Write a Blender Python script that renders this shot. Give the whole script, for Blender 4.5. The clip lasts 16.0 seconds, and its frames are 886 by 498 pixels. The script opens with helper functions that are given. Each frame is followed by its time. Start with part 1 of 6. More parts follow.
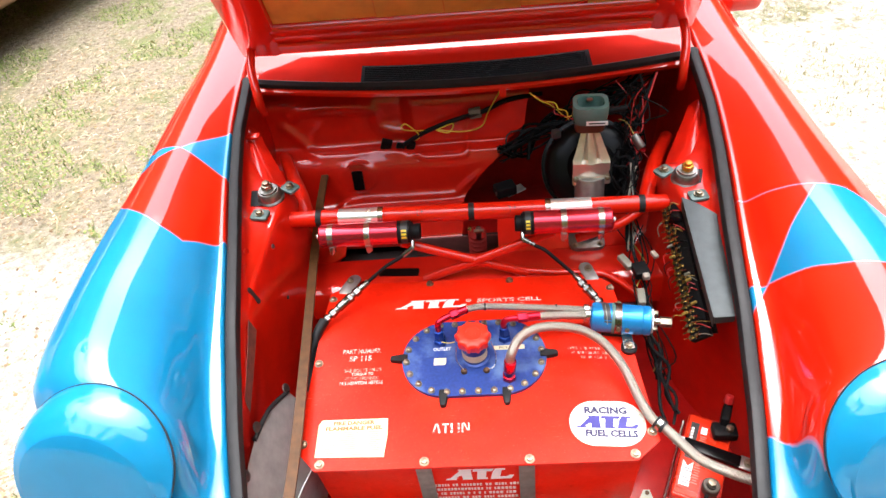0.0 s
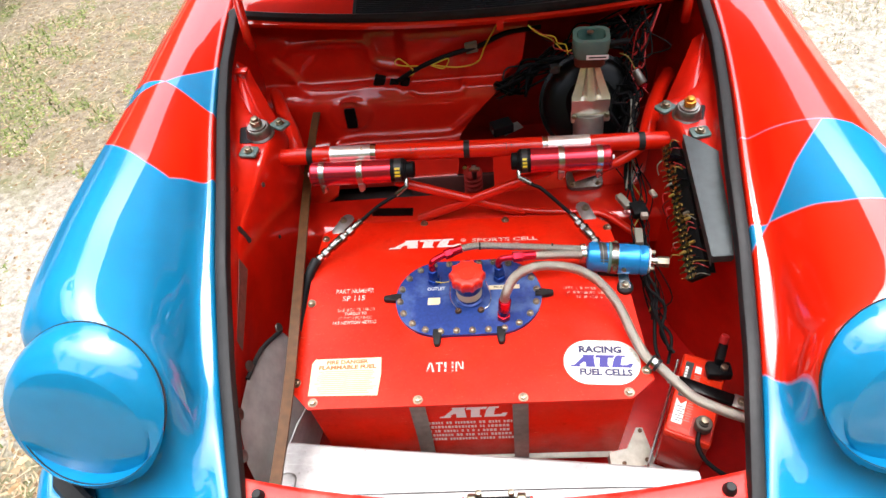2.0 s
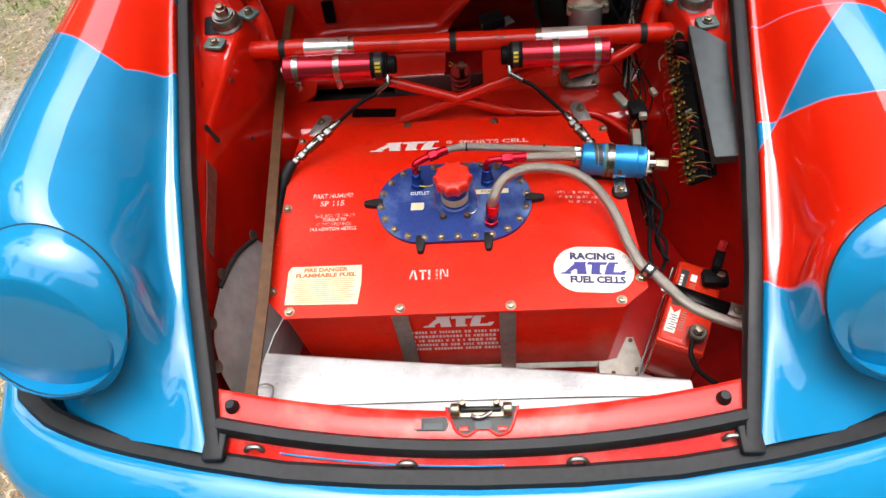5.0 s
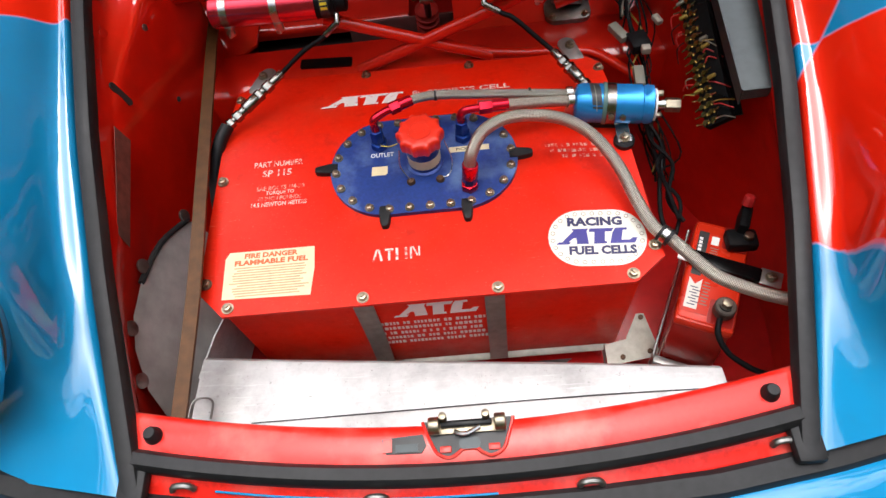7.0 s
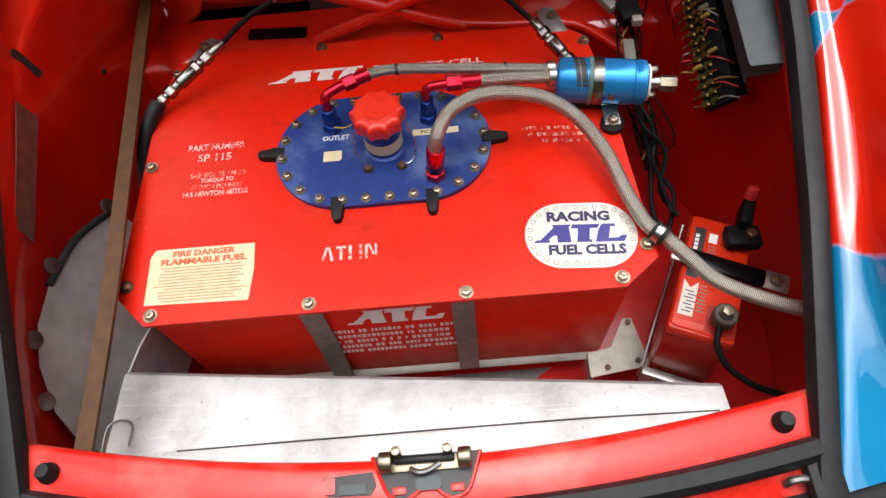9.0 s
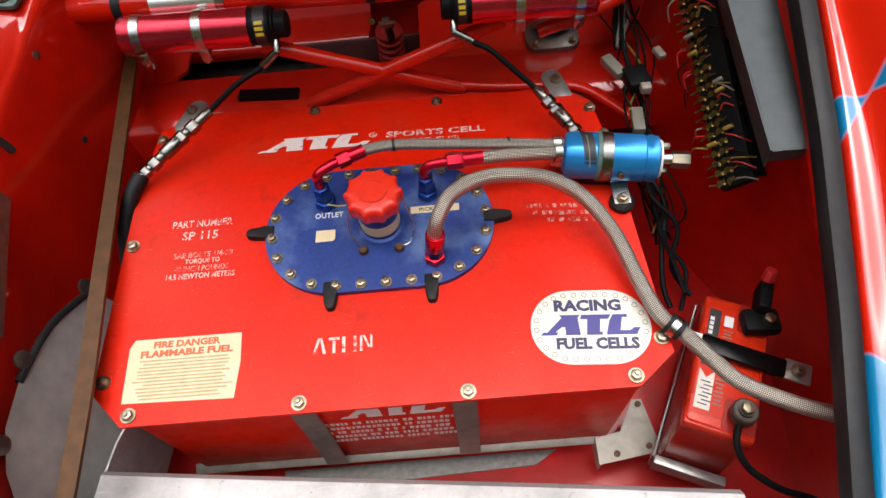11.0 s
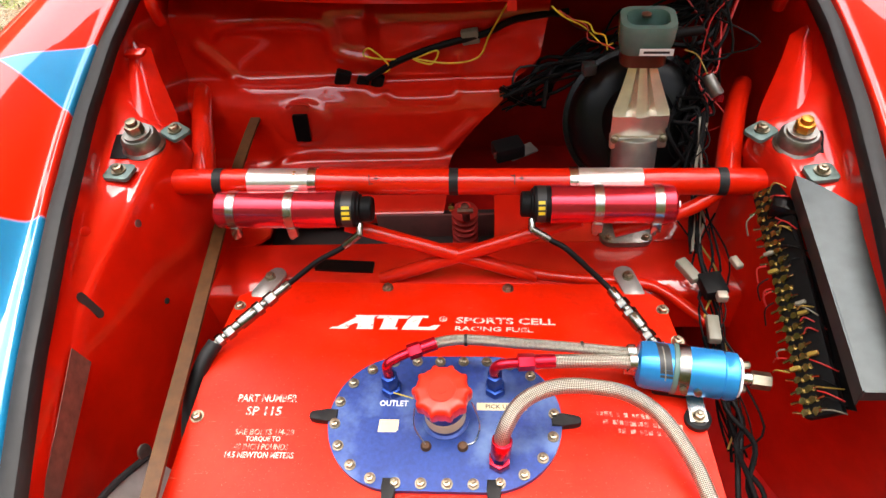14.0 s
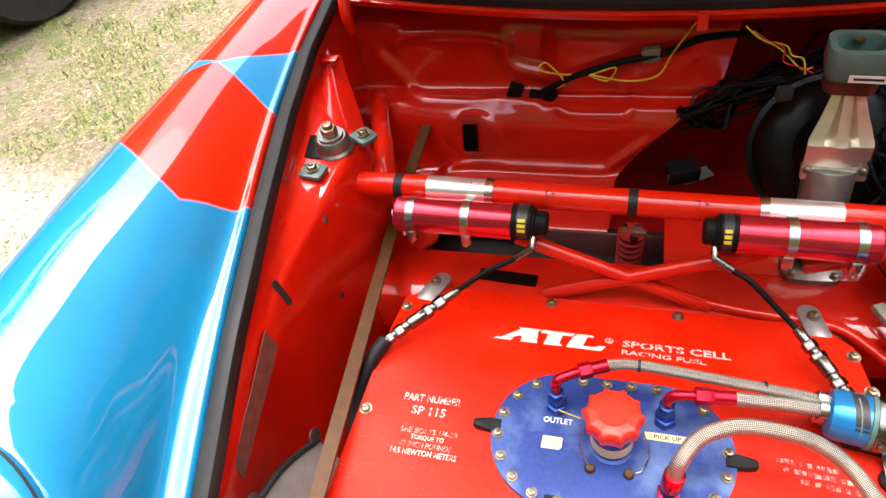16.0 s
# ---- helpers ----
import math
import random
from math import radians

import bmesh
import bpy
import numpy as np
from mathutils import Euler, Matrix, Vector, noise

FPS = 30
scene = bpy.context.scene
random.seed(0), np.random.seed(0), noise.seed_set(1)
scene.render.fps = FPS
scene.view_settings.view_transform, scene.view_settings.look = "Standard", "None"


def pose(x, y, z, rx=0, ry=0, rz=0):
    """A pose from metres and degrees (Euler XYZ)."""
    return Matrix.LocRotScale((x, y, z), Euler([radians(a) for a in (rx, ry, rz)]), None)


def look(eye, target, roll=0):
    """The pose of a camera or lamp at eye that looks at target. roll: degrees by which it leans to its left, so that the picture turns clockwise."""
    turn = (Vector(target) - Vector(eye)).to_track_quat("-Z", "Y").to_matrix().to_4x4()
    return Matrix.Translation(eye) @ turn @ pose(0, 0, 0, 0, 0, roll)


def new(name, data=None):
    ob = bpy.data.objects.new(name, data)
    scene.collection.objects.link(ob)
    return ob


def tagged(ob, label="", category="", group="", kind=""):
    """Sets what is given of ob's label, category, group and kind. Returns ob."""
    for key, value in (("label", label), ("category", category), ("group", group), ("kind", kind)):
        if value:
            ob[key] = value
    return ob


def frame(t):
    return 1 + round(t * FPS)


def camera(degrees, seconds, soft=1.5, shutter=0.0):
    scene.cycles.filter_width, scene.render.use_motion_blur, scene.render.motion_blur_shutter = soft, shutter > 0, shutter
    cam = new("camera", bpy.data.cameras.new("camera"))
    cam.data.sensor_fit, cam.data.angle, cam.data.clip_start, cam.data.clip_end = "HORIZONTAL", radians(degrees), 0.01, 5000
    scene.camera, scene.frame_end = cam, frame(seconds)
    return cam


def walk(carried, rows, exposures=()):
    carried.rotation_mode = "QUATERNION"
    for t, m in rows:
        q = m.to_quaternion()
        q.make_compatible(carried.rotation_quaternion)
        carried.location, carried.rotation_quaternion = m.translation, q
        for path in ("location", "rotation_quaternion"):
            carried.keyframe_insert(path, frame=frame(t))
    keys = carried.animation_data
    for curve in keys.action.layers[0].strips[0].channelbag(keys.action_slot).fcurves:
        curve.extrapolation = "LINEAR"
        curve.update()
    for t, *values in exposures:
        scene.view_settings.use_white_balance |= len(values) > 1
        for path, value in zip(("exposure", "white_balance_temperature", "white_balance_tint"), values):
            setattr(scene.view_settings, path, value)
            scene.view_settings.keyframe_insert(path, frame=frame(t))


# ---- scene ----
cam = camera(66.6, 16.0)
S, DROP = 0.91, 0.045   # drawing units to metres; the ground lies at z = 0


def T(p):
    return Vector((S * p[0], S * p[1], S * p[2] - DROP))


PATH = [
    (0, (0.077, -0.639, 1.801), (-0.095, 0.783, 0.404), -8.4),
    (0.5, (0.074, -0.639, 1.788), (-0.088, 0.741, 0.349), -8.0),
    (1, (0.08, -0.634, 1.78), (-0.085, 0.71, 0.309), -8.5),
    (1.5, (0.079, -0.626, 1.78), (-0.088, 0.676, 0.271), -9.1),
    (2, (0.08, -0.629, 1.769), (-0.093, 0.674, 0.262), -8.8),
    (2.5, (0.083, -0.624, 1.767), (-0.077, 0.663, 0.245), -8.6),
    (3, (0.087, -0.631, 1.75), (-0.071, 0.597, 0.179), -8.8),
    (3.5, (0.083, -0.629, 1.743), (-0.089, 0.539, 0.128), -9.9),
    (4, (0.083, -0.63, 1.735), (-0.095, 0.505, 0.098), -9.9),
    (6.5, (0.087, -0.494, 1.542), (-0.014, 0.566, -0.15), -8.5),
    (7, (0.092, -0.463, 1.492), (-0.032, 0.563, -0.22), -11.1),
    (7.5, (0.1, -0.438, 1.446), (-0.026, 0.569, -0.278), -10.4),
    (8, (0.113, -0.417, 1.393), (0.02, 0.557, -0.351), -9.6),
    (10.5, (0.11, -0.299, 1.373), (0.05, 0.718, -0.348), -7.8),
    (11, (0.112, -0.266, 1.376), (0.058, 0.758, -0.342), -7.5),
    (11.5, (0.115, -0.251, 1.385), (0.054, 0.834, -0.295), -6.7),
    (12, (0.121, -0.233, 1.4), (0.07, 0.935, -0.222), -5.9),
    (12.5, (0.122, -0.223, 1.411), (0.075, 1.008, -0.165), -4.6),
    (13, (0.124, -0.205, 1.419), (0.097, 1.084, -0.11), -4.0),
    (13.5, (0.115, -0.199, 1.424), (0.052, 1.117, -0.081), -4.3),
    (14, (0.083, -0.193, 1.428), (-0.09, 1.139, -0.053), -6.2),
    (14.5, (0.056, -0.184, 1.439), (-0.229, 1.165, -0.01), -7.8),
    (15, (0.042, -0.188, 1.445), (-0.306, 1.15, 0.0), -8.8),
    (15.5, (0.021, -0.191, 1.445), (-0.405, 1.133, 0.009), -10.5),
    (16, (0.008, -0.204, 1.445), (-0.518, 1.099, 0.021), -11.8),
]
walk(cam, [(t, look(T(eye), T(target), roll)) for t, eye, target, roll in PATH],
     [(0.0, 2.78, 6300, 10), (2.0, 2.42, 6300, 10), (3.5, 2.22, 6300, 10), (6.5, 1.86, 6300, 10), (8.0, 1.72, 6300, 10), (10.5, 1.62, 6400, 10), (11.0, 1.67, 6400, 10), (12.0, 2.03, 6700, 10), (13.5, 2.60, 6900, 10), (14.5, 2.85, 6700, 10), (16.0, 2.75, 6600, 10)])

# ---- world and light ----
world = bpy.data.worlds.new("world")
scene.world = world
world.use_nodes = True
wn = world.node_tree.nodes
sky = wn.new("ShaderNodeTexSky")
sky.sky_type, sky.sun_disc = "NISHITA", False
sky.sun_elevation, sky.sun_rotation = radians(79), radians(0)
sky.dust_density, sky.air_density = 4.0, 1.0
haze = wn.new("ShaderNodeHueSaturation")   # thin white cloud takes colour out of the sky
haze.inputs["Saturation"].default_value = 0.45
world.node_tree.links.new(sky.outputs[0], haze.inputs["Color"])
world.node_tree.links.new(haze.outputs[0], wn["Background"].inputs[0])
wn["Background"].inputs[1].default_value = 0.14
sun = new("sun", bpy.data.lights.new("sun", "SUN"))
sun.data.energy, sun.data.angle, sun.data.color = 0.42, radians(75), (1.0, 0.96, 0.89)
sun.matrix_basis = look((0, 0, 0), (0.0, -0.19, -0.98))

# ---- materials ----


class Nodes:
    """Small wrapper to write node trees briefly."""

    def __init__(self, name):
        self.mat = bpy.data.materials.new(name)
        self.mat.use_nodes = True
        self.tree = self.mat.node_tree
        self.bsdf = self.tree.nodes["Principled BSDF"]

    def add(self, kind):
        return self.tree.nodes.new(kind)

    def put(self, socket, value):
        if isinstance(value, bpy.types.NodeSocket):
            self.tree.links.new(value, socket)
        elif isinstance(value, (tuple, list)) and len(value) == 3 and socket.type == "RGBA":
            socket.default_value = (*value, 1)
        else:
            socket.default_value = value

    def math(self, op, a, b=0.0, clamp=False):
        n = self.add("ShaderNodeMath")
        n.operation, n.use_clamp = op, clamp
        self.put(n.inputs[0], a)
        self.put(n.inputs[1], b)
        return n.outputs[0]

    def mix(self, f, a, b):
        n = self.add("ShaderNodeMix")
        n.data_type = "RGBA"
        self.put(n.inputs[0], f)
        self.put(n.inputs[6], a)
        self.put(n.inputs[7], b)
        return n.outputs[2]

    def coord(self, which="Object"):
        return self.add("ShaderNodeTexCoord").outputs[which]

    def noise(self, scale, detail=4.0, rough=0.55, vec=None):
        n = self.add("ShaderNodeTexNoise")
        self.put(n.inputs["Vector"], vec or self.coord())
        n.inputs["Scale"].default_value = scale
        n.inputs["Detail"].default_value = detail
        n.inputs["Roughness"].default_value = rough
        return n.outputs["Fac"]

    def ramp(self, fac, lo, hi, a=0.0, b=1.0):
        n = self.add("ShaderNodeMapRange")
        self.put(n.inputs[0], fac)
        for i, v in zip((1, 2, 3, 4), (lo, hi, a, b)):
            n.inputs[i].default_value = v
        return n.outputs[0]

    def bump(self, height, strength=0.2, dist=0.001):
        n = self.add("ShaderNodeBump")
        n.inputs["Strength"].default_value = strength
        n.inputs["Distance"].default_value = dist
        self.put(n.inputs["Height"], height)
        self.put(self.bsdf.inputs["Normal"], n.outputs[0])

    def set(self, **kw):
        for key, value in kw.items():
            self.put(self.bsdf.inputs[key.replace("_", " ")], value)
        return self.mat


def plain(name, col, rough=0.5, metal=0.0, coat=0.0, vary=0.12, grain=60.0, bump=0.08, dirt=None, dirt_amount=0.25, spec=0.5, clear=0.04):
    """A surface with two scales of variation: fine grain and broad dirt or fading."""
    n = Nodes(name)
    fine, broad = n.noise(grain, 6), n.noise(grain / 12, 5)
    dark = tuple(c * (1 - vary) for c in col)
    light = tuple(min(1, c * (1 + vary)) for c in col)
    c = n.mix(n.ramp(fine, 0.3, 0.7), dark, light)
    if dirt:
        c = n.mix(n.math("MULTIPLY", n.ramp(broad, 0.48, 0.75), dirt_amount), c, dirt)
    r = n.ramp(broad, 0.3, 0.7, max(0.02, rough * 0.8), min(1, rough * 1.25))
    if bump:
        n.bump(fine, bump)
    return n.set(Base_Color=c, Roughness=r, Metallic=metal, Coat_Weight=coat, Coat_IOR=1.7, Coat_Roughness=clear, Specular_IOR_Level=spec)


RED = (0.66, 0.012, 0.001)
BLUE = (0.005, 0.195, 0.40)
red_gloss = plain("red_gloss_paint", RED, 0.5, coat=0.9, vary=0.04, grain=30, bump=0.0, spec=0.1)
red_inner = plain("red_inner_paint", (0.62, 0.010, 0.002), 0.45, coat=0.75, vary=0.1, grain=25, bump=0.05, dirt=(0.22, 0.012, 0.008), dirt_amount=0.55, spec=0.1, clear=0.08)
red_lip = plain("red_lip_paint", (0.60, 0.013, 0.006), 0.4, coat=0.3, vary=0.2, grain=150, bump=0.06, dirt=(0.60, 0.13, 0.10), dirt_amount=0.75, spec=0.15, clear=0.1)


def tank_paint():
    """Semi-gloss red powder coat with rubbed patches, dust specks, short scratches and grime."""
    n = Nodes("red_powder_coat")
    fine, broad, smear = n.noise(110, 6), n.noise(8, 5, 0.6), n.noise(24, 6, 0.7)
    turn = n.add("ShaderNodeMapping")
    n.put(turn.inputs["Vector"], n.coord())
    turn.inputs["Rotation"].default_value = (0, 0, 0.9)
    turn.inputs["Scale"].default_value = (14, 160, 60)
    scratch = n.noise(3.0, 3, 0.5, turn.outputs[0])
    c = n.mix(n.ramp(fine, 0.3, 0.7), (0.66, 0.0105, 0.0008), (0.73, 0.0145, 0.001))
    c = n.mix(n.math("MULTIPLY", n.ramp(broad, 0.46, 0.70), 0.6), c, (0.56, 0.030, 0.009))
    c = n.mix(n.math("MULTIPLY", n.ramp(smear, 0.56, 0.70), 0.45), c, (0.36, 0.012, 0.004))
    c = n.mix(n.math("MULTIPLY", n.ramp(n.noise(420, 3, 0.6), 0.66, 0.72), 0.45), c, (0.72, 0.17, 0.11))
    c = n.mix(n.math("MULTIPLY", n.math("MULTIPLY", n.ramp(scratch, 0.68, 0.74), n.ramp(broad, 0.45, 0.6)), 0.5), c, (0.75, 0.20, 0.13))
    n.bump(n.math("ADD", fine, n.math("MULTIPLY", smear, 2.5)), 0.05, 0.001)
    return n.set(Base_Color=c, Roughness=n.ramp(smear, 0.35, 0.65, 0.30, 0.48), Specular_IOR_Level=0.2)


red_tank = tank_paint()
blue_gloss = plain("blue_gloss_paint", BLUE, 0.5, coat=0.9, vary=0.04, grain=30, bump=0.0, spec=0.1)
rubber = plain("black_rubber", (0.010, 0.010, 0.011), 0.5, vary=0.25, grain=90, bump=0.15, dirt=(0.045, 0.044, 0.042), dirt_amount=0.35, spec=0.25)
black_plastic = plain("black_plastic", (0.006, 0.006, 0.0065), 0.5, vary=0.2, grain=120, bump=0.05, spec=0.1)
black_satin = plain("black_satin_paint", (0.003, 0.003, 0.0034), 0.3, vary=0.2, grain=40, bump=0.03, spec=0.15)
alu_matt = plain("dull_aluminium", (0.36, 0.35, 0.33), 0.42, 0.75, vary=0.15, grain=45, bump=0.1, dirt=(0.3, 0.27, 0.24), dirt_amount=0.6)
tube_alu = plain("brushed_aluminium_tube", (0.38, 0.37, 0.34), 0.34, 0.85, vary=0.12, grain=60, bump=0.05, dirt=(0.3, 0.26, 0.2), dirt_amount=0.5)
alu_polished = plain("polished_aluminium", (0.74, 0.69, 0.58), 0.36, 0.85, vary=0.1, grain=50, bump=0.03)
steel = plain("bright_steel", (0.46, 0.44, 0.41), 0.26, 1.0, vary=0.1, grain=80, bump=0.03)
zinc = plain("yellow_zinc_plate", (0.29, 0.25, 0.18), 0.36, 1.0, vary=0.2, grain=150, bump=0.05)
cast = plain("cast_grey_metal", (0.24, 0.23, 0.215), 0.4, 0.95, vary=0.2, grain=110, bump=0.2, dirt=(0.2, 0.17, 0.14), dirt_amount=0.5)
green_grey = plain("grey_green_plating", (0.10, 0.15, 0.14), 0.45, 0.4, vary=0.2, grain=100, bump=0.1)
grey_sheet = plain("grey_sheet_metal", (0.045, 0.054, 0.057), 0.42, 0.3, vary=0.15, grain=45, bump=0.04, dirt=(0.08, 0.085, 0.08), dirt_amount=0.6, spec=0.3)
brass = plain("brass", (0.32, 0.25, 0.12), 0.25, 1.0, vary=0.2, grain=200, bump=0.05)
anod_blue = plain("blue_anodised", (0.01, 0.045, 0.24), 0.3, 0.75, vary=0.1, grain=80, bump=0.02)
anod_red = plain("red_anodised", (0.55, 0.01, 0.03), 0.25, 0.8, vary=0.1, grain=80, bump=0.02)
magenta = plain("magenta_anodised", (0.60, 0.035, 0.055), 0.2, 0.8, vary=0.06, grain=60, bump=0.02)
plate_blue = plain("dark_blue_painted_plate", (0.015, 0.045, 0.22), 0.42, 0.3, vary=0.2, grain=180, bump=0.06, dirt=(0.16, 0.26, 0.48), dirt_amount=0.9)
pump_blue = plain("light_blue_anodised", (0.02, 0.25, 0.62), 0.26, 0.45, vary=0.06, grain=60, bump=0.02)
cap_red = plain("red_plastic_cap", (0.72, 0.025, 0.008), 0.35, vary=0.06, grain=60, bump=0.04)
battery_red = plain("orange_red_plastic", (0.58, 0.026, 0.006), 0.28, vary=0.06, grain=60, bump=0.03, spec=0.35)
battery_case = plain("dark_red_plastic", (0.3, 0.01, 0.006), 0.3, vary=0.08, grain=60, bump=0.03)
cream = plain("cream_paper", (0.66, 0.56, 0.35), 0.5, vary=0.08, grain=60, bump=0.02, dirt=(0.62, 0.42, 0.2), dirt_amount=0.55)
white = plain("white_print", (0.8, 0.8, 0.78), 0.5, vary=0.05, grain=60, bump=0.0)
sticker_white = plain("white_vinyl", (0.68, 0.65, 0.56), 0.3, vary=0.05, grain=40, bump=0.0, dirt=(0.74, 0.62, 0.42), dirt_amount=0.4)
ink_blue = plain("dark_blue_ink", (0.03, 0.025, 0.2), 0.4, vary=0.15, grain=50, bump=0.0)
ink_navy = plain("navy_ink", (0.014, 0.012, 0.07), 0.4, vary=0.15, grain=50, bump=0.0)
dull_yellow = plain("dull_yellow_wire", (0.27, 0.18, 0.03), 0.45, vary=0.15, grain=100, bump=0.0)
ink_black = plain("black_ink", (0.02, 0.02, 0.02), 0.5, vary=0.2, grain=80, bump=0.0)
ink_orange = plain("orange_ink", (0.6, 0.1, 0.02), 0.5, vary=0.15, grain=90, bump=0.0)
ink_tan = plain("faded_tan_ink", (0.45, 0.3, 0.15), 0.5, vary=0.2, grain=120, bump=0.0)
yellow = plain("yellow_plastic", (0.75, 0.55, 0.03), 0.4, vary=0.1, grain=100, bump=0.0)
dark_amber = plain("dark_amber_plastic", (0.07, 0.022, 0.012), 0.35, vary=0.15, grain=60, bump=0.0)
rust = plain("rusty_bolt", (0.1, 0.05, 0.025), 0.6, 0.5, vary=0.3, grain=200, bump=0.2)
amber = plain("amber_plating", (0.6, 0.26, 0.03), 0.3, 0.7, vary=0.15, grain=100, bump=0.02)
bronze_strip = plain("brown_strip", (0.085, 0.034, 0.008), 0.5, 0.0, vary=0.25, grain=60, bump=0.1, dirt=(0.05, 0.024, 0.01), dirt_amount=0.5, spec=0.3)
milky = plain("milky_plastic", (0.19, 0.18, 0.14), 0.4, vary=0.1, grain=60, bump=0.0)
red_wire = plain("red_wire", (0.5, 0.02, 0.02), 0.4, vary=0.1, grain=80, bump=0.0)
gold_foam = plain("golden_composite", (0.66, 0.33, 0.07), 0.42, vary=0.12, grain=22, bump=0.1, dirt=(0.5, 0.22, 0.05), dirt_amount=0.6)
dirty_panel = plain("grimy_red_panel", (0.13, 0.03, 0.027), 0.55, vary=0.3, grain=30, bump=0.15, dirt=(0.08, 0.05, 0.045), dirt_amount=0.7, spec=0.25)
ink_ring = plain("dark_ring_ink", (0.22, 0.18, 0.12), 0.5, vary=0.2, grain=90, bump=0.0)
red_floor = plain("creased_red_sheet", (0.5, 0.008, 0.006), 0.4, coat=0.2, vary=0.25, grain=14, bump=0.9, dirt=(0.12, 0.008, 0.008), dirt_amount=0.7, spec=0.2, clear=0.15)
tyre_black = plain("tyre_rubber", (0.02, 0.02, 0.02), 0.75, vary=0.2, grain=40, bump=0.2)
tan_paint = plain("tan_car_paint", (0.42, 0.25, 0.16), 0.3, coat=0.8, vary=0.05, grain=20, bump=0.0)
boot_red = plain("dark_red_rubber", (0.3, 0.016, 0.012), 0.5, vary=0.2, grain=60, bump=0.1, spec=0.15)
foil = plain("bright_foil", (0.80, 0.79, 0.76), 0.34, 0.85, vary=0.06, grain=60, bump=0.08)
fitting_steel = plain("worn_plated_fitting", (0.22, 0.21, 0.19), 0.24, 1.0, vary=0.25, grain=160, bump=0.05, dirt=(0.16, 0.14, 0.11), dirt_amount=0.6)
tube_red = plain("red_tube_paint", (0.60, 0.010, 0.001), 0.45, coat=0.55, vary=0.06, grain=40, bump=0.02, dirt=(0.3, 0.01, 0.004), dirt_amount=0.4, spec=0.1, clear=0.06)
bare_primer = plain("worn_brown_primer", (0.17, 0.06, 0.045), 0.6, vary=0.3, grain=90, bump=0.1, dirt=(0.08, 0.05, 0.045), dirt_amount=0.7)
guard_alu = plain("weathered_grey_sheet", (0.42, 0.405, 0.385), 0.5, 0.4, vary=0.15, grain=35, bump=0.12, dirt=(0.14, 0.13, 0.12), dirt_amount=0.7)
lug_metal = plain("dark_lead_clamp", (0.075, 0.065, 0.055), 0.5, 0.7, vary=0.3, grain=140, bump=0.2, dirt=(0.16, 0.13, 0.1), dirt_amount=0.6)
strap_steel = plain("bare_strap_steel", (0.30, 0.28, 0.25), 0.38, 0.6, vary=0.2, grain=70, bump=0.1, dirt=(0.14, 0.12, 0.1), dirt_amount=0.6)
bracket_alu = plain("scuffed_aluminium_bracket", (0.42, 0.385, 0.32), 0.5, 0.35, vary=0.15, grain=70, bump=0.1, dirt=(0.3, 0.22, 0.15), dirt_amount=0.6)
# near-black base colour carries the shade down in the well
well_shade = plain("shaded_well_metal", (0.012, 0.006, 0.0055), 0.6, vary=0.3, grain=40, bump=0.2)


def worn(name, ink, ground, lo=0.44, hi=0.52, scale=120):
    """Stencilled paint that has rubbed off in places."""
    n = Nodes(name)
    f = n.ramp(n.noise(scale, 6, 0.65), lo, hi)
    return n.set(Base_Color=n.mix(f, ground, ink), Roughness=0.5)


stencil = worn("worn_white_stencil", (0.75, 0.56, 0.49), (0.62, 0.03, 0.02), 0.40, 0.50)
mark_white = worn("white_stencil_mark", (0.78, 0.68, 0.62), (0.62, 0.03, 0.02), 0.30, 0.42)
stencil_faint = worn("faint_white_stencil", (0.72, 0.38, 0.3), (0.64, 0.03, 0.015), 0.47, 0.56)


def sheet_aluminium():
    """Dull bare sheet with smears, pits and long scratches."""
    n = Nodes("raw_aluminium")
    sep = n.add("ShaderNodeMapping")
    n.put(sep.inputs["Vector"], n.coord())
    sep.inputs["Scale"].default_value = (4, 60, 60)
    sep.inputs["Rotation"].default_value = (0, 0, 0.35)
    smear, pits, lines = n.noise(9, 8, 0.7), n.noise(120, 5, 0.7), n.noise(4, 4, 0.6, sep.outputs[0])
    c = n.mix(n.ramp(smear, 0.32, 0.66), (0.30, 0.295, 0.285), (0.52, 0.515, 0.505))
    c = n.mix(n.math("MULTIPLY", n.ramp(lines, 0.58, 0.68), 0.4), c, (0.55, 0.55, 0.54))
    c = n.mix(n.math("MULTIPLY", n.ramp(pits, 0.62, 0.7), 0.6), c, (0.12, 0.11, 0.1))
    n.bump(n.math("ADD", pits, n.math("MULTIPLY", smear, 3.0)), 0.25, 0.001)
    return n.set(Base_Color=c, Roughness=n.ramp(smear, 0.3, 0.7, 0.6, 0.4), Metallic=0.45)


alu_raw = sheet_aluminium()


def braid():
    n = Nodes("braided_steel")
    sep = n.add("ShaderNodeSeparateXYZ")
    n.put(sep.inputs[0], n.coord("UV"))
    a = n.math("SINE", n.math("MULTIPLY", n.math("ADD", sep.outputs[0], sep.outputs[1]), 87.965))
    b = n.math("SINE", n.math("MULTIPLY", n.math("SUBTRACT", sep.outputs[0], sep.outputs[1]), 87.965))
    h = n.math("MULTIPLY", a, b)
    f = n.ramp(h, -0.45, 0.45)
    n.bump(h, 0.5, 0.0009)
    return n.set(Base_Color=n.mix(f, (0.075, 0.068, 0.052), (0.70, 0.66, 0.56)), Roughness=0.34, Metallic=0.8)


braided = braid()


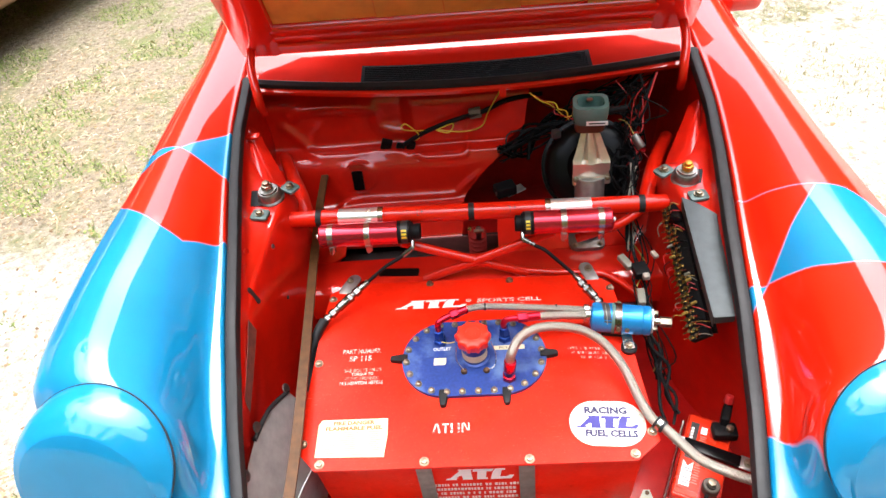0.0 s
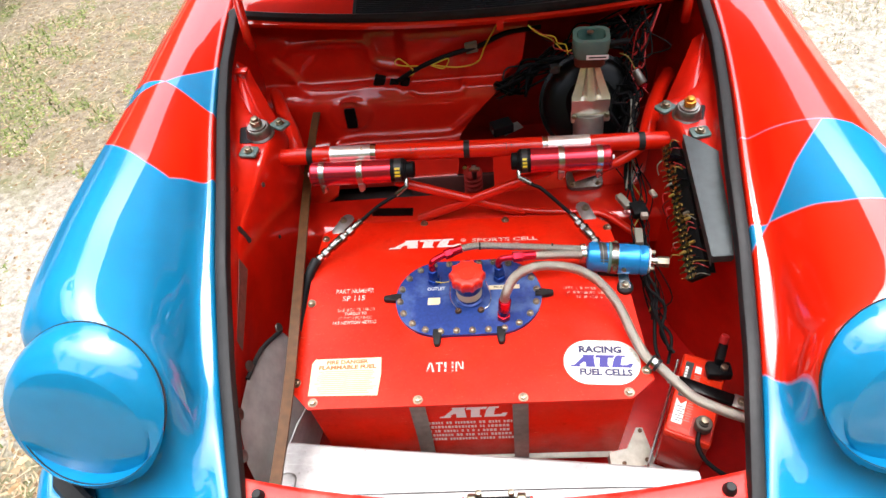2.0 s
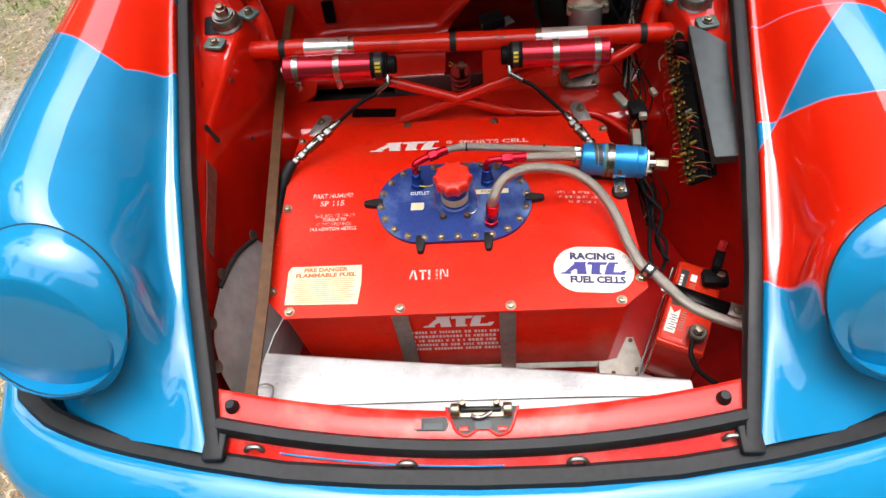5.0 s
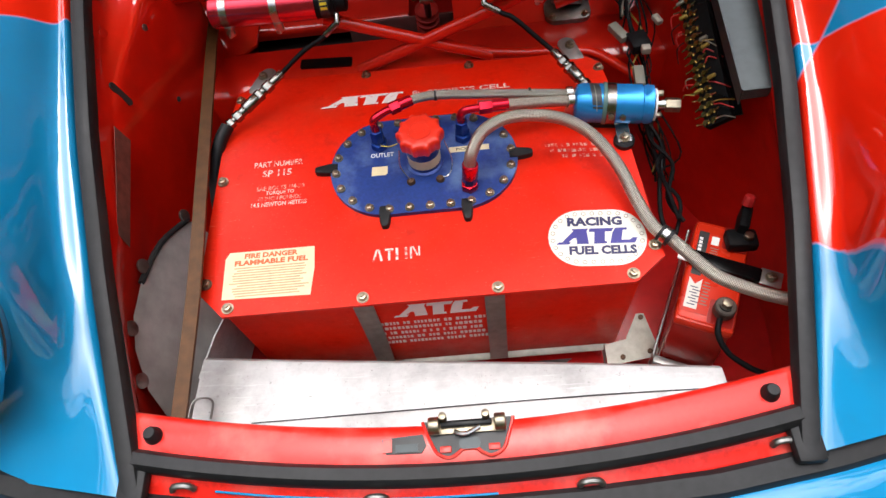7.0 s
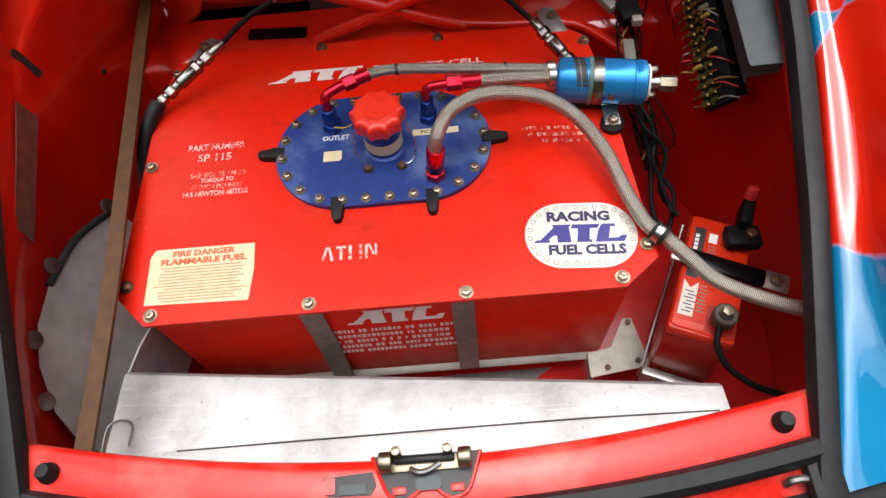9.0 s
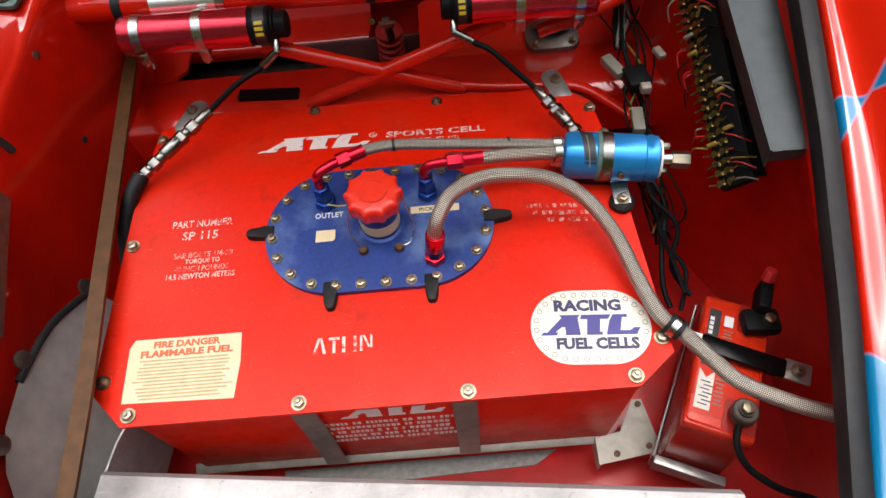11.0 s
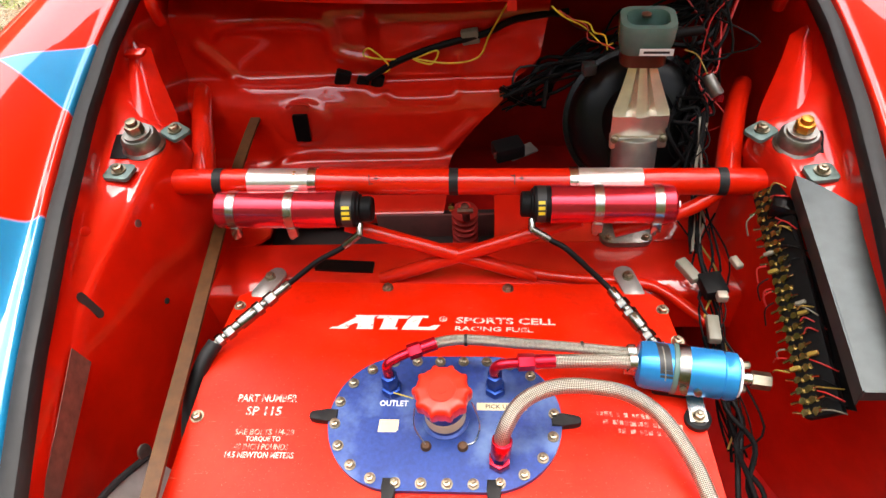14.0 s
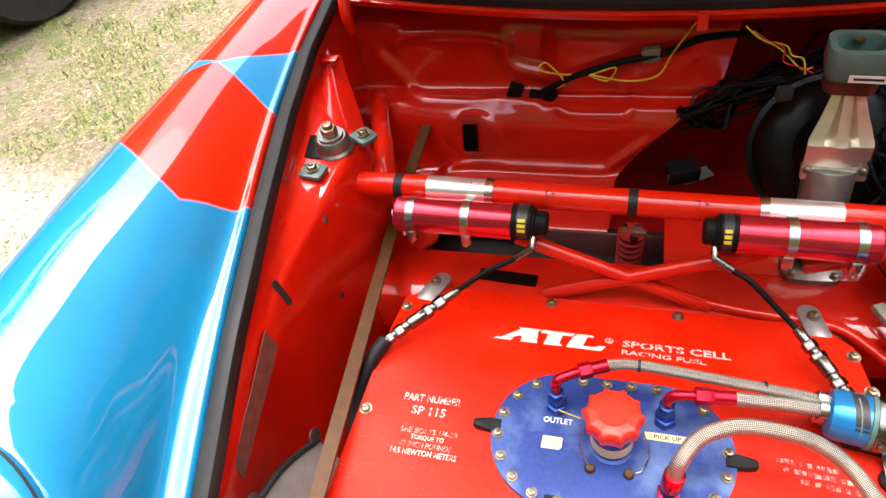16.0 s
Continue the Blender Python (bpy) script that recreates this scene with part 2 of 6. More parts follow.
def reservoir_plastic():
    n = Nodes("cloudy_plastic")
    f = n.noise(40)
    return n.set(Base_Color=n.mix(f, (0.075, 0.16, 0.14), (0.14, 0.25, 0.22)), Roughness=0.25, Transmission_Weight=0.2, IOR=1.4)


cloudy = reservoir_plastic()


def harlequin(name, tests, stripes=()):
    """Two-colour paint: each test is a list of straight edges (x, y, x2, y2) in metres; the blue field lies to the left of them all."""
    n = Nodes(name)
    sep = n.add("ShaderNodeSeparateXYZ")
    n.put(sep.inputs[0], n.coord())
    blue, line = None, None
    for edges in tests:
        inside = None
        for x1, y1, x2, y2 in edges:
            d = math.hypot(x2 - x1, y2 - y1)
            nx, ny = -(y2 - y1) / d, (x2 - x1) / d
            s = n.math("ADD", n.math("MULTIPLY", sep.outputs[0], nx), n.math("ADD", n.math("MULTIPLY", sep.outputs[1], ny), -(nx * x1 + ny * y1)))
            inside = s if inside is None else n.math("MINIMUM", inside, s)
        blue = inside if blue is None else n.math("MAXIMUM", blue, inside)
    mask = n.ramp(blue, -0.0006, 0.0006)
    line = n.ramp(n.math("ABSOLUTE", blue), 0.0011, 0.0018, 1.0, 0.0)
    for x1, y1, x2, y2 in stripes:
        d = math.hypot(x2 - x1, y2 - y1)
        tx_, ty_ = (x2 - x1) / d, (y2 - y1) / d
        off = n.math("ADD", n.math("MULTIPLY", sep.outputs[0], -ty_), n.math("ADD", n.math("MULTIPLY", sep.outputs[1], tx_), ty_ * x1 - tx_ * y1))
        run = n.math("ADD", n.math("MULTIPLY", sep.outputs[0], tx_), n.math("ADD", n.math("MULTIPLY", sep.outputs[1], ty_), -(tx_ * x1 + ty_ * y1) - d / 2))
        near = n.math("MULTIPLY", n.ramp(n.math("ABSOLUTE", off), 0.0013, 0.002, 1.0, 0.0), n.ramp(n.math("ABSOLUTE", run), d / 2, d / 2 + 0.001, 1.0, 0.0))
        line = n.math("MAXIMUM", line, near)
    fade = n.noise(9, 4)
    r = n.mix(n.ramp(fade, 0.3, 0.7), tuple(c * 0.95 for c in RED), tuple(min(1, c * 1.06) for c in RED))
    b = n.mix(n.ramp(fade, 0.3, 0.7), tuple(c * 0.93 for c in BLUE), tuple(min(1, c * 1.07) for c in BLUE))
    c = n.mix(mask, r, b)
    c = n.mix(n.math("MULTIPLY", line, 0.4), c, (0.5, 0.3, 0.5))
    return n.set(Base_Color=c, Roughness=0.5, Specular_IOR_Level=0.1, Coat_Weight=1.0, Coat_IOR=1.7, Coat_Roughness=0.03)


def metres(*pts):
    return [(S * a, S * b, S * c, S * d) for a, b, c, d in pts]


# ---- mesh helpers ----


def finish(bm, name, mat, smooth=35):
    bmesh.ops.remove_doubles(bm, verts=bm.verts, dist=1e-6)
    bmesh.ops.recalc_face_normals(bm, faces=bm.faces)
    me = bpy.data.meshes.new(name)
    bm.to_mesh(me)
    bm.free()
    me.materials.append(mat)
    for p in me.polygons:
        p.use_smooth = True
    me.set_sharp_from_angle(angle=radians(smooth))
    return me


def place(bm):
    bm.transform(Matrix.Translation((0, 0, -DROP)) @ Matrix.Scale(S, 4))
    return bm


def attach(ob, parent):
    if parent is not None:
        ob.parent = parent
        if parent.parent is None:
            ob.matrix_parent_inverse = parent.matrix_basis.inverted()
    return ob


def part(name, bm, mat, parent, label="", smooth=35):
    """One mesh object from a bmesh in drawing units, under a thing or a part."""
    ob = attach(new(name, finish(place(bm), name, mat, smooth)), parent)
    return tagged(ob, label) if label else ob


def thing(name, at, label, category, group="", kind=""):
    ob = new(name)
    ob.empty_display_size = 0.05
    ob.matrix_basis = Matrix.Translation(T(at))
    return tagged(ob, label, category, group, kind)


def solo(name, bm, mat, label, category, group="", kind="", smooth=35):
    return tagged(new(name, finish(place(bm), name, mat, smooth)), label, category, group, kind)


def shared(bm, name, mat, smooth=35):
    """A mesh for repeats, in drawing units about its own origin."""
    bm.transform(Matrix.Scale(S, 4))
    return finish(bm, name, mat, smooth)


def repeat(name, me, at, parent, turn=None, label=""):
    ob = new(name, me)
    ob.parent = parent
    m = Matrix.Translation(T(at)) @ (turn or Matrix.Identity(4))
    ob.matrix_basis = (parent.matrix_basis.inverted() @ m) if parent.parent is None and parent.type == "EMPTY" else m
    return tagged(ob, label) if label else ob


def aim(direction, up=(0, 0, 1)):
    """Turns the z axis to a direction."""
    return Vector(direction).to_track_quat("Z", "Y").to_matrix().to_4x4()


def box(size, at=(0, 0, 0), turn=None, bevel=0.0, seg=2, bm=None):
    b = bm or bmesh.new()
    r = bmesh.ops.create_cube(b, size=1.0)
    m = Matrix.Translation(at) @ (turn or Matrix.Identity(4)) @ Matrix.Diagonal((*size, 1))
    bmesh.ops.transform(b, matrix=m, verts=r["verts"])
    if bevel:
        edges = {e for v in r["verts"] for e in v.link_edges}
        bmesh.ops.bevel(b, geom=list(edges), offset=bevel, segments=seg, affect="EDGES", profile=0.5)
    return b


def rod(a, b, r, r2=None, seg=24, bevel=0.0, bm=None):
    m = bm or bmesh.new()
    a, b = Vector(a), Vector(b)
    res = bmesh.ops.create_cone(m, cap_ends=True, segments=seg, radius1=r, radius2=r if r2 is None else r2, depth=(b - a).length)
    bmesh.ops.transform(m, matrix=Matrix.Translation((a + b) / 2) @ aim(b - a), verts=res["verts"])
    if bevel:
        caps = {e for v in res["verts"] for f in v.link_faces if len(f.verts) > 4 for e in f.edges}
        bmesh.ops.bevel(m, geom=list(caps), offset=bevel, segments=2, affect="EDGES", profile=0.5)
    return m


def lathe(profile, at, axis=(0, 0, 1), seg=32, bm=None):
    """Turns (radius, height) pairs about an axis through at."""
    b = bm or bmesh.new()
    m = Matrix.Translation(at) @ aim(axis)
    rings = []
    for r, h in profile:
        if r < 1e-6:
            rings.append([b.verts.new(m @ Vector((0, 0, h)))])
        else:
            rings.append([b.verts.new(m @ Vector((r * math.cos(k * math.tau / seg), r * math.sin(k * math.tau / seg), h))) for k in range(seg)])
    for p, q in zip(rings, rings[1:]):
        for k in range(seg):
            j = (k + 1) % seg
            if len(p) == 1 and len(q) > 1:
                b.faces.new((p[0], q[k], q[j]))
            elif len(q) == 1 and len(p) > 1:
                b.faces.new((p[k], p[j], q[0]))
            elif len(p) > 1:
                b.faces.new((p[k], p[j], q[j], q[k]))
    return b


def spline(pts, n=8, closed=False):
    """Catmull-Rom through points of any dimension."""
    pts = [np.array(p, float) for p in pts]
    out = []
    last = len(pts) - 1
    for i in range(last):
        p0, p1, p2, p3 = pts[max(i - 1, 0)], pts[i], pts[i + 1], pts[min(i + 2, last)]
        for k in range(n):
            t = k / n
            out.append(0.5 * (2 * p1 + (p2 - p0) * t + (2 * p0 - 5 * p1 + 4 * p2 - p3) * t * t + (3 * p1 - p0 - 3 * p2 + p3) * t ** 3))
    out.append(pts[-1])
    return out


def sweep(pts, r, n=8, seg=12, profile=None, up=None, bm=None, smooth_path=True):
    """A tube, or a profile of (across, up) pairs, along a path; UV: round the tube and along it, both in tube turns."""
    b = bm or bmesh.new()
    uv = b.loops.layers.uv.verify()
    path = [Vector(p) for p in (spline(pts, n) if smooth_path else pts)]
    prof = profile or [(r * math.cos(k * math.tau / seg), r * math.sin(k * math.tau / seg)) for k in range(seg)]
    seg = len(prof)
    rings, dist, length = [], [], 0.0
    side = None
    for i, p in enumerate(path):
        tan = (path[min(i + 1, len(path) - 1)] - path[max(i - 1, 0)]).normalized()
        if up is not None:
            x = tan.cross(Vector(up)).normalized()
        else:
            side = side or tan.orthogonal()
            x = (side - tan * side.dot(tan)).normalized()
            side = x
        y = x.cross(tan).normalized()
        rings.append([b.verts.new(p + x * u + y * v) for u, v in prof])
        if i:
            length += (p - path[i - 1]).length
        dist.append(length)
    turn = max(1e-4, math.tau * max(r, 0.002))
    for i in range(len(rings) - 1):
        for k in range(seg):
            j = (k + 1) % seg
            f = b.faces.new((rings[i][k], rings[i][j], rings[i + 1][j], rings[i + 1][k]))
            for loop, (c, d) in zip(f.loops, ((k, i), (k + 1, i), (k + 1, i + 1), (k, i + 1))):
                loop[uv].uv = (c / seg, dist[d] / turn)
    b.faces.new(list(reversed(rings[0])))
    b.faces.new(rings[-1])
    return b


def grid(rows, bm=None, thick=None):
    """A sheet through rows of points."""
    b = bm or bmesh.new()
    vs = [[b.verts.new(Vector(p)) for p in row] for row in rows]
    for a, c in zip(vs, vs[1:]):
        for i in range(len(a) - 1):
            b.faces.new((a[i], a[i + 1], c[i + 1], c[i]))
    if thick:
        bmesh.ops.recalc_face_normals(b, faces=b.faces)
        bmesh.ops.solidify(b, geom=b.faces[:], thickness=thick)
    return b


def smooth_grid(rows, n=4, m=4):
    cols = [spline(r, m) for r in rows]
    return [list(c) for c in zip(*[spline([row[j] for row in cols], n) for j in range(len(cols[0]))])]


def slab(outline, z0, z1, at=(0, 0, 0), turn=None, bm=None, bevel=0.0):
    """An outline of (x, y) pairs made into a plate between two heights."""
    b = bm or bmesh.new()
    m = Matrix.Translation(at) @ (turn or Matrix.Identity(4))
    lo = [b.verts.new(m @ Vector((x, y, z0))) for x, y in outline]
    hi = [b.verts.new(m @ Vector((x, y, z1))) for x, y in outline]
    n = len(outline)
    top = b.faces.new(hi)
    b.faces.new(list(reversed(lo)))
    for i in range(n):
        b.faces.new((lo[i], lo[(i + 1) % n], hi[(i + 1) % n], hi[i]))
    if bevel:
        bmesh.ops.bevel(b, geom=list(top.edges), offset=bevel, segments=2, affect="EDGES", profile=0.5)
    return b


def rounded(w, h, r, n=6):
    """Outline of a rounded rectangle about the origin."""
    out = []
    for cx, cy, a0 in ((w / 2 - r, h / 2 - r, 0), (-w / 2 + r, h / 2 - r, 90), (-w / 2 + r, -h / 2 + r, 180), (w / 2 - r, -h / 2 + r, 270)):
        for k in range(n + 1):
            a = radians(a0 + 90 * k / n)
            out.append((cx + r * math.cos(a), cy + r * math.sin(a)))
    return out


def lettering(name, text, size, at, parent, mat, turn=None, width=None, depth=0.0004, label="", bold=0.0):
    """Words in the built-in font, centred at a place; width: squeezed to it."""
    cu = bpy.data.curves.new("t", "FONT")
    cu.body, cu.size, cu.extrude, cu.offset = text, 1.0, 0.0, bold or 0.012
    cu.align_x, cu.align_y = "CENTER", "CENTER"
    cu.resolution_u = 2
    tmp = bpy.data.objects.new("t", cu)
    scene.collection.objects.link(tmp)
    me = bpy.data.meshes.new_from_object(tmp.evaluated_get(bpy.context.evaluated_depsgraph_get()))
    bpy.data.objects.remove(tmp)
    xs = [v.co.x for v in me.vertices]
    ys = [v.co.y for v in me.vertices]
    cx, cy = (max(xs) + min(xs)) / 2, (max(ys) + min(ys)) / 2
    fy = size / (max(ys) - min(ys))
    fx = width / (max(xs) - min(xs)) if width else fy
    b = bmesh.new()
    b.from_mesh(me)
    bpy.data.meshes.remove(me)
    bpy.data.curves.remove(cu)
    for v in b.verts:
        v.co = Vector(((v.co.x - cx) * fx, (v.co.y - cy) * fy, 0))
    ex = bmesh.ops.extrude_face_region(b, geom=b.faces[:])
    bmesh.ops.translate(b, vec=(0, 0, depth), verts=[g for g in ex["geom"] if isinstance(g, bmesh.types.BMVert)])
    b.transform(Matrix.Translation(at) @ (turn or Matrix.Identity(4)))
    return part(name, b, mat, parent, label, 20)


def bars(name, rows, at, parent, mat, turn=None, depth=0.0004, label=""):
    """Unreadable print: plain bars (x, y, length, height)."""
    b = bmesh.new()
    m = Matrix.Translation(at) @ (turn or Matrix.Identity(4))
    for x, y, w, h in rows:
        box((w, h, depth), m @ Vector((x, y, depth / 2)), (turn or Matrix.Identity(4)), bm=b)
    return part(name, b, mat, parent, label, 20)


def hexbolt(name, r, h, mat, washer=1.35, dome=0.25):
    """Hexagon head with a washer, standing on the origin."""
    b = bmesh.new()
    rod((0, 0, 0), (0, 0, h * 0.28), r * washer, seg=16, bm=b)
    rod((0, 0, h * 0.28), (0, 0, h), r, seg=6, bevel=r * 0.15, bm=b)
    rod((0, 0, h), (0, 0, h * (1 + dome)), r * 0.45, r * 0.35, seg=8, bm=b)
    return shared(b, name, mat)


def C(u, y, w):
    """Car body: u across from the middle line, y back, w up."""
    return (u + 0.034 - 0.025 * y, y, w - 0.02 * u)


def curve_of(table):
    ys, vs = zip(*table)
    return lambda y: float(np.interp(y, ys, vs))


# ---- ground and surroundings ----


def ground_material():
    n = Nodes("gravel_and_thin_grass")
    stones = n.add("ShaderNodeTexVoronoi")
    n.put(stones.inputs["Vector"], n.coord())
    stones.inputs["Scale"].default_value = 60.0
    grit, mottle, clumps, patch = n.noise(150, 6, 0.75), n.noise(34, 5, 0.7), n.noise(7, 6, 0.65), n.noise(0.9, 4)
    sand = n.mix(n.ramp(grit, 0.32, 0.68), (0.085, 0.062, 0.036), (0.34, 0.285, 0.20))
    c = n.mix(n.math("MULTIPLY", n.ramp(mottle, 0.42, 0.60), 0.75), sand, (0.36, 0.30, 0.215))
    c = n.mix(n.math("MULTIPLY", n.ramp(mottle, 0.47, 0.36), 0.7), c, (0.10, 0.068, 0.036))
    c = n.mix(n.math("MULTIPLY", n.ramp(clumps, 0.55, 0.35), 0.5), c, (0.13, 0.098, 0.06))
    c = n.mix(n.math("MULTIPLY", n.ramp(stones.outputs["Distance"], 0.22, 0.05), 0.45), c, (0.50, 0.46, 0.40))
    sep = n.add("ShaderNodeSeparateXYZ")
    n.put(sep.inputs[0], n.coord())
    wander = n.math("ADD", n.math("MULTIPLY", n.math("SUBTRACT", patch, 0.5), 2.6), n.math("MULTIPLY", n.math("SUBTRACT", clumps, 0.5), 0.8))
    back = n.math("ADD", sep.outputs[1], n.math("MULTIPLY", wander, 0.25))
    band = n.math("MULTIPLY", n.ramp(back, 1.30, 1.05), n.ramp(back, 0.12, 0.32))
    pale = n.math("MAXIMUM", band, n.math("MULTIPLY", n.ramp(n.math("ADD", sep.outputs[0], wander), -0.3, 0.5), n.ramp(n.math("SUBTRACT", wander, n.math("MULTIPLY", sep.outputs[1], 0.05)), 0.12, -0.02, 0.25, 1.0)))
    chips = n.mix(n.ramp(mottle, 0.36, 0.62), (0.30, 0.27, 0.22), n.mix(n.ramp(grit, 0.3, 0.7), (0.42, 0.39, 0.34), (0.7, 0.67, 0.62)))
    c = n.mix(n.math("MULTIPLY", pale, 0.75), c, chips)
    grass = n.math("MULTIPLY", n.ramp(clumps, 0.47, 0.58), n.ramp(patch, 0.38, 0.52))
    c = n.mix(n.math("MULTIPLY", n.math("MULTIPLY", grass, n.math("SUBTRACT", 1.0, pale)), n.ramp(grit, 0.35, 0.6, 0.35, 0.9)), c, (0.115, 0.14, 0.03))
    n.bump(n.math("ADD", grit, n.math("MULTIPLY", mottle, 2.0)), 0.8, 0.012)
    return n.set(Base_Color=c, Roughness=0.9)


g = bmesh.new()
bmesh.ops.create_grid(g, x_segments=8, y_segments=8, size=60)
ground = tagged(new("ground", finish(g, "ground", ground_material())), "pale gravel and dry soil with thin grass tufts", "ground", kind="structure")


def litter(name, count, mat, area, label, size, seed, blade=False, clump=0.0, flat=False):
    """Loose stones, dry leaves, low weeds or grass blades scattered over the ground; clump: they keep to the damp patches."""
    rnd = random.Random(seed)
    verts, faces = [], []
    for _ in range(count):
        x0, x1, y0, y1 = area[rnd.randrange(len(area))]
        x, y = rnd.uniform(x0, x1), rnd.uniform(y0, y1)
        if clump and (noise.noise((x * 2.2, y * 2.2, 3.0)) + 0.6 * noise.noise((x * 7, y * 7, 3.0)) < clump or 0.02 < y + rnd.gauss(0, 0.15) < 0.85):
            continue
        s, a, k = size * rnd.uniform(0.4, 1.5), rnd.uniform(0, math.tau), len(verts)
        c, d = math.cos(a), math.sin(a)
        if blade:
            h, wide = s * rnd.uniform(0.6, 1.8), min(s * 0.16, 0.003)
            lean = rnd.uniform(-1.3, 1.3) * h
            if flat:
                h, lean = 0.004, rnd.choice((-1, 1)) * h
            verts += [(x - c * wide, y - d * wide, 0.001), (x + c * wide, y + d * wide, 0.002), (x + d * lean, y - c * lean, h)]
            faces.append((k, k + 1, k + 2))
        else:
            f, t = rnd.uniform(0.35, 0.8), rnd.uniform(0.1, 0.5) * s
            for px, py in ((-1, -0.3), (-0.2, -1), (0.9, -0.5), (0.7, 0.8), (-0.5, 0.9)):
                px, py = px * s * rnd.uniform(0.7, 1), py * s * f * rnd.uniform(0.7, 1)
                verts.append((x + c * px - d * py, y + d * px + c * py, 0.001 + rnd.uniform(0, 0.35) * t))
            verts.append((x + rnd.uniform(-0.3, 0.3) * s, y + rnd.uniform(-0.3, 0.3) * s, t))
            faces += [(k + i, k + (i + 1) % 5, k + 5) for i in range(5)]
    me = bpy.data.meshes.new(name)
    me.from_pydata(verts, [], faces)
    me.materials.append(mat)
    return tagged(new(name, me), label, name.replace("_", " "), kind="stuff")


def island(name, colours, rough=0.85):
    n = Nodes(name)
    r = n.add("ShaderNodeValToRGB")
    n.put(r.inputs[0], n.add("ShaderNodeNewGeometry").outputs["Random Per Island"])
    for i, col in enumerate(colours):
        e = r.color_ramp.elements[i] if i < 2 else r.color_ramp.elements.new(i / (len(colours) - 1))
        e.position, e.color = i / (len(colours) - 1), (*col, 1)
    return n.set(Base_Color=r.outputs[0], Roughness=rough)


SIDES = ((-3.6, -0.85, -0.8, 4.2), (0.85, 2.4, -0.4, 3.2))
litter("gravel_stones", 16000, island("stone_tones", [(0.12, 0.09, 0.06), (0.45, 0.4, 0.34), (0.25, 0.2, 0.14), (0.6, 0.57, 0.52)]), SIDES, "small pale stones lying on the soil", 0.0045, 5)
litter("dry_leaves", 7000, island("leaf_tones", [(0.22, 0.12, 0.05), (0.38, 0.27, 0.15), (0.11, 0.065, 0.03), (0.50, 0.40, 0.27)]), SIDES[:1], "dry brown leaf litter on the gravel", 0.0075, 6)
litter("leaf_litter", 5200, island("litter_tones", [(0.26, 0.16, 0.07), (0.13, 0.075, 0.035), (0.40, 0.31, 0.19), (0.22, 0.19, 0.08)]), ((-1.5, -0.85, -0.9, 0.25), (-2.2, -0.85, 1.2, 2.4)), "thick brown leaf litter beside the wheel", 0.0075, 16)
litter("fallen_leaves", 90, island("fallen_leaf_tones", [(0.42, 0.27, 0.13), (0.22, 0.13, 0.06), (0.52, 0.40, 0.25)]), ((-1.4, -0.85, -0.9, 0.15),), "larger curled tan leaves beside the wheel", 0.016, 18)
litter("straw", 5200, island("straw_tones", [(0.42, 0.32, 0.19), (0.25, 0.17, 0.09), (0.55, 0.46, 0.32)]), ((-1.5, -0.85, -0.9, 0.3), (-2.4, -0.85, 1.3, 2.8)), "dry straw and twigs lying on the soil", 0.030, 19, True, flat=True)
litter("pale_leaves", 2600, island("pale_leaf_tones", [(0.5, 0.42, 0.3), (0.62, 0.56, 0.46), (0.3, 0.2, 0.1)]), SIDES[1:], "sparse pale dry leaves on white gravel", 0.014, 8)
litter("low_weeds", 60000, island("weed_tones", [(0.09, 0.14, 0.025), (0.17, 0.22, 0.05), (0.26, 0.28, 0.09), (0.06, 0.09, 0.02)]), SIDES[:1], "low green weeds growing through gravel", 0.008, 17, clump=0.11)
litter("grass_blades", 60000, island("grass_tones", [(0.09, 0.14, 0.025), (0.19, 0.23, 0.06), (0.32, 0.30, 0.14)]), SIDES[:1], "thin green grass tufts growing through gravel", 0.014, 7, True, 0.08)
litter("dry_grass", 9000, island("dry_grass_tones", [(0.2, 0.2, 0.07), (0.34, 0.3, 0.15), (0.45, 0.38, 0.22)]), ((1.2, 2.4, 1.6, 3.2),), "dry olive grass tufts on the white gravel", 0.012, 9, True, 0.05)


def treeline():
    """A far ring of foliage that closes the place."""
    n = Nodes("far_foliage")
    f = n.noise(0.9, 8, 0.7)
    mat = n.set(Base_Color=n.mix(n.ramp(f, 0.35, 0.65), (0.025, 0.038, 0.008), (0.22, 0.23, 0.05)), Roughness=0.9)
    rnd = random.Random(3)
    rows = []
    for k in range(481):
        a = math.tau * k / 480
        p = Vector((6 * math.cos(a), 6 * math.sin(a), 0.4))
        gap = max(0.0, min(1.0, (40 - abs(math.degrees(a) - 90)) / 12))   # the clearing behind the car
        h = 15.0 - 9.5 * gap * gap * (3 - 2 * gap) + 1.5 * max(0.0, -math.sin(a)) + 1.5 * noise.noise(p * 0.5) + 1.0 * noise.noise(p * 2.1) + 0.8 * noise.noise(p * 6.3) + rnd.uniform(-0.3, 0.3)
        r = 15 + 2.0 * math.sin(a * 5)
        if k == 480:
            rows.append(rows[0])
        else:
            rows.append([(r * math.cos(a), r * math.sin(a), -0.1), ((r - 1.5) * math.cos(a), (r - 1.5) * math.sin(a), h * 0.5), ((r + 1) * math.cos(a), (r + 1) * math.sin(a), h)])
    tagged(new("backdrop", finish(grid(rows), "backdrop", mat)), "dark green belt of distant trees", "trees", kind="structure")


treeline()


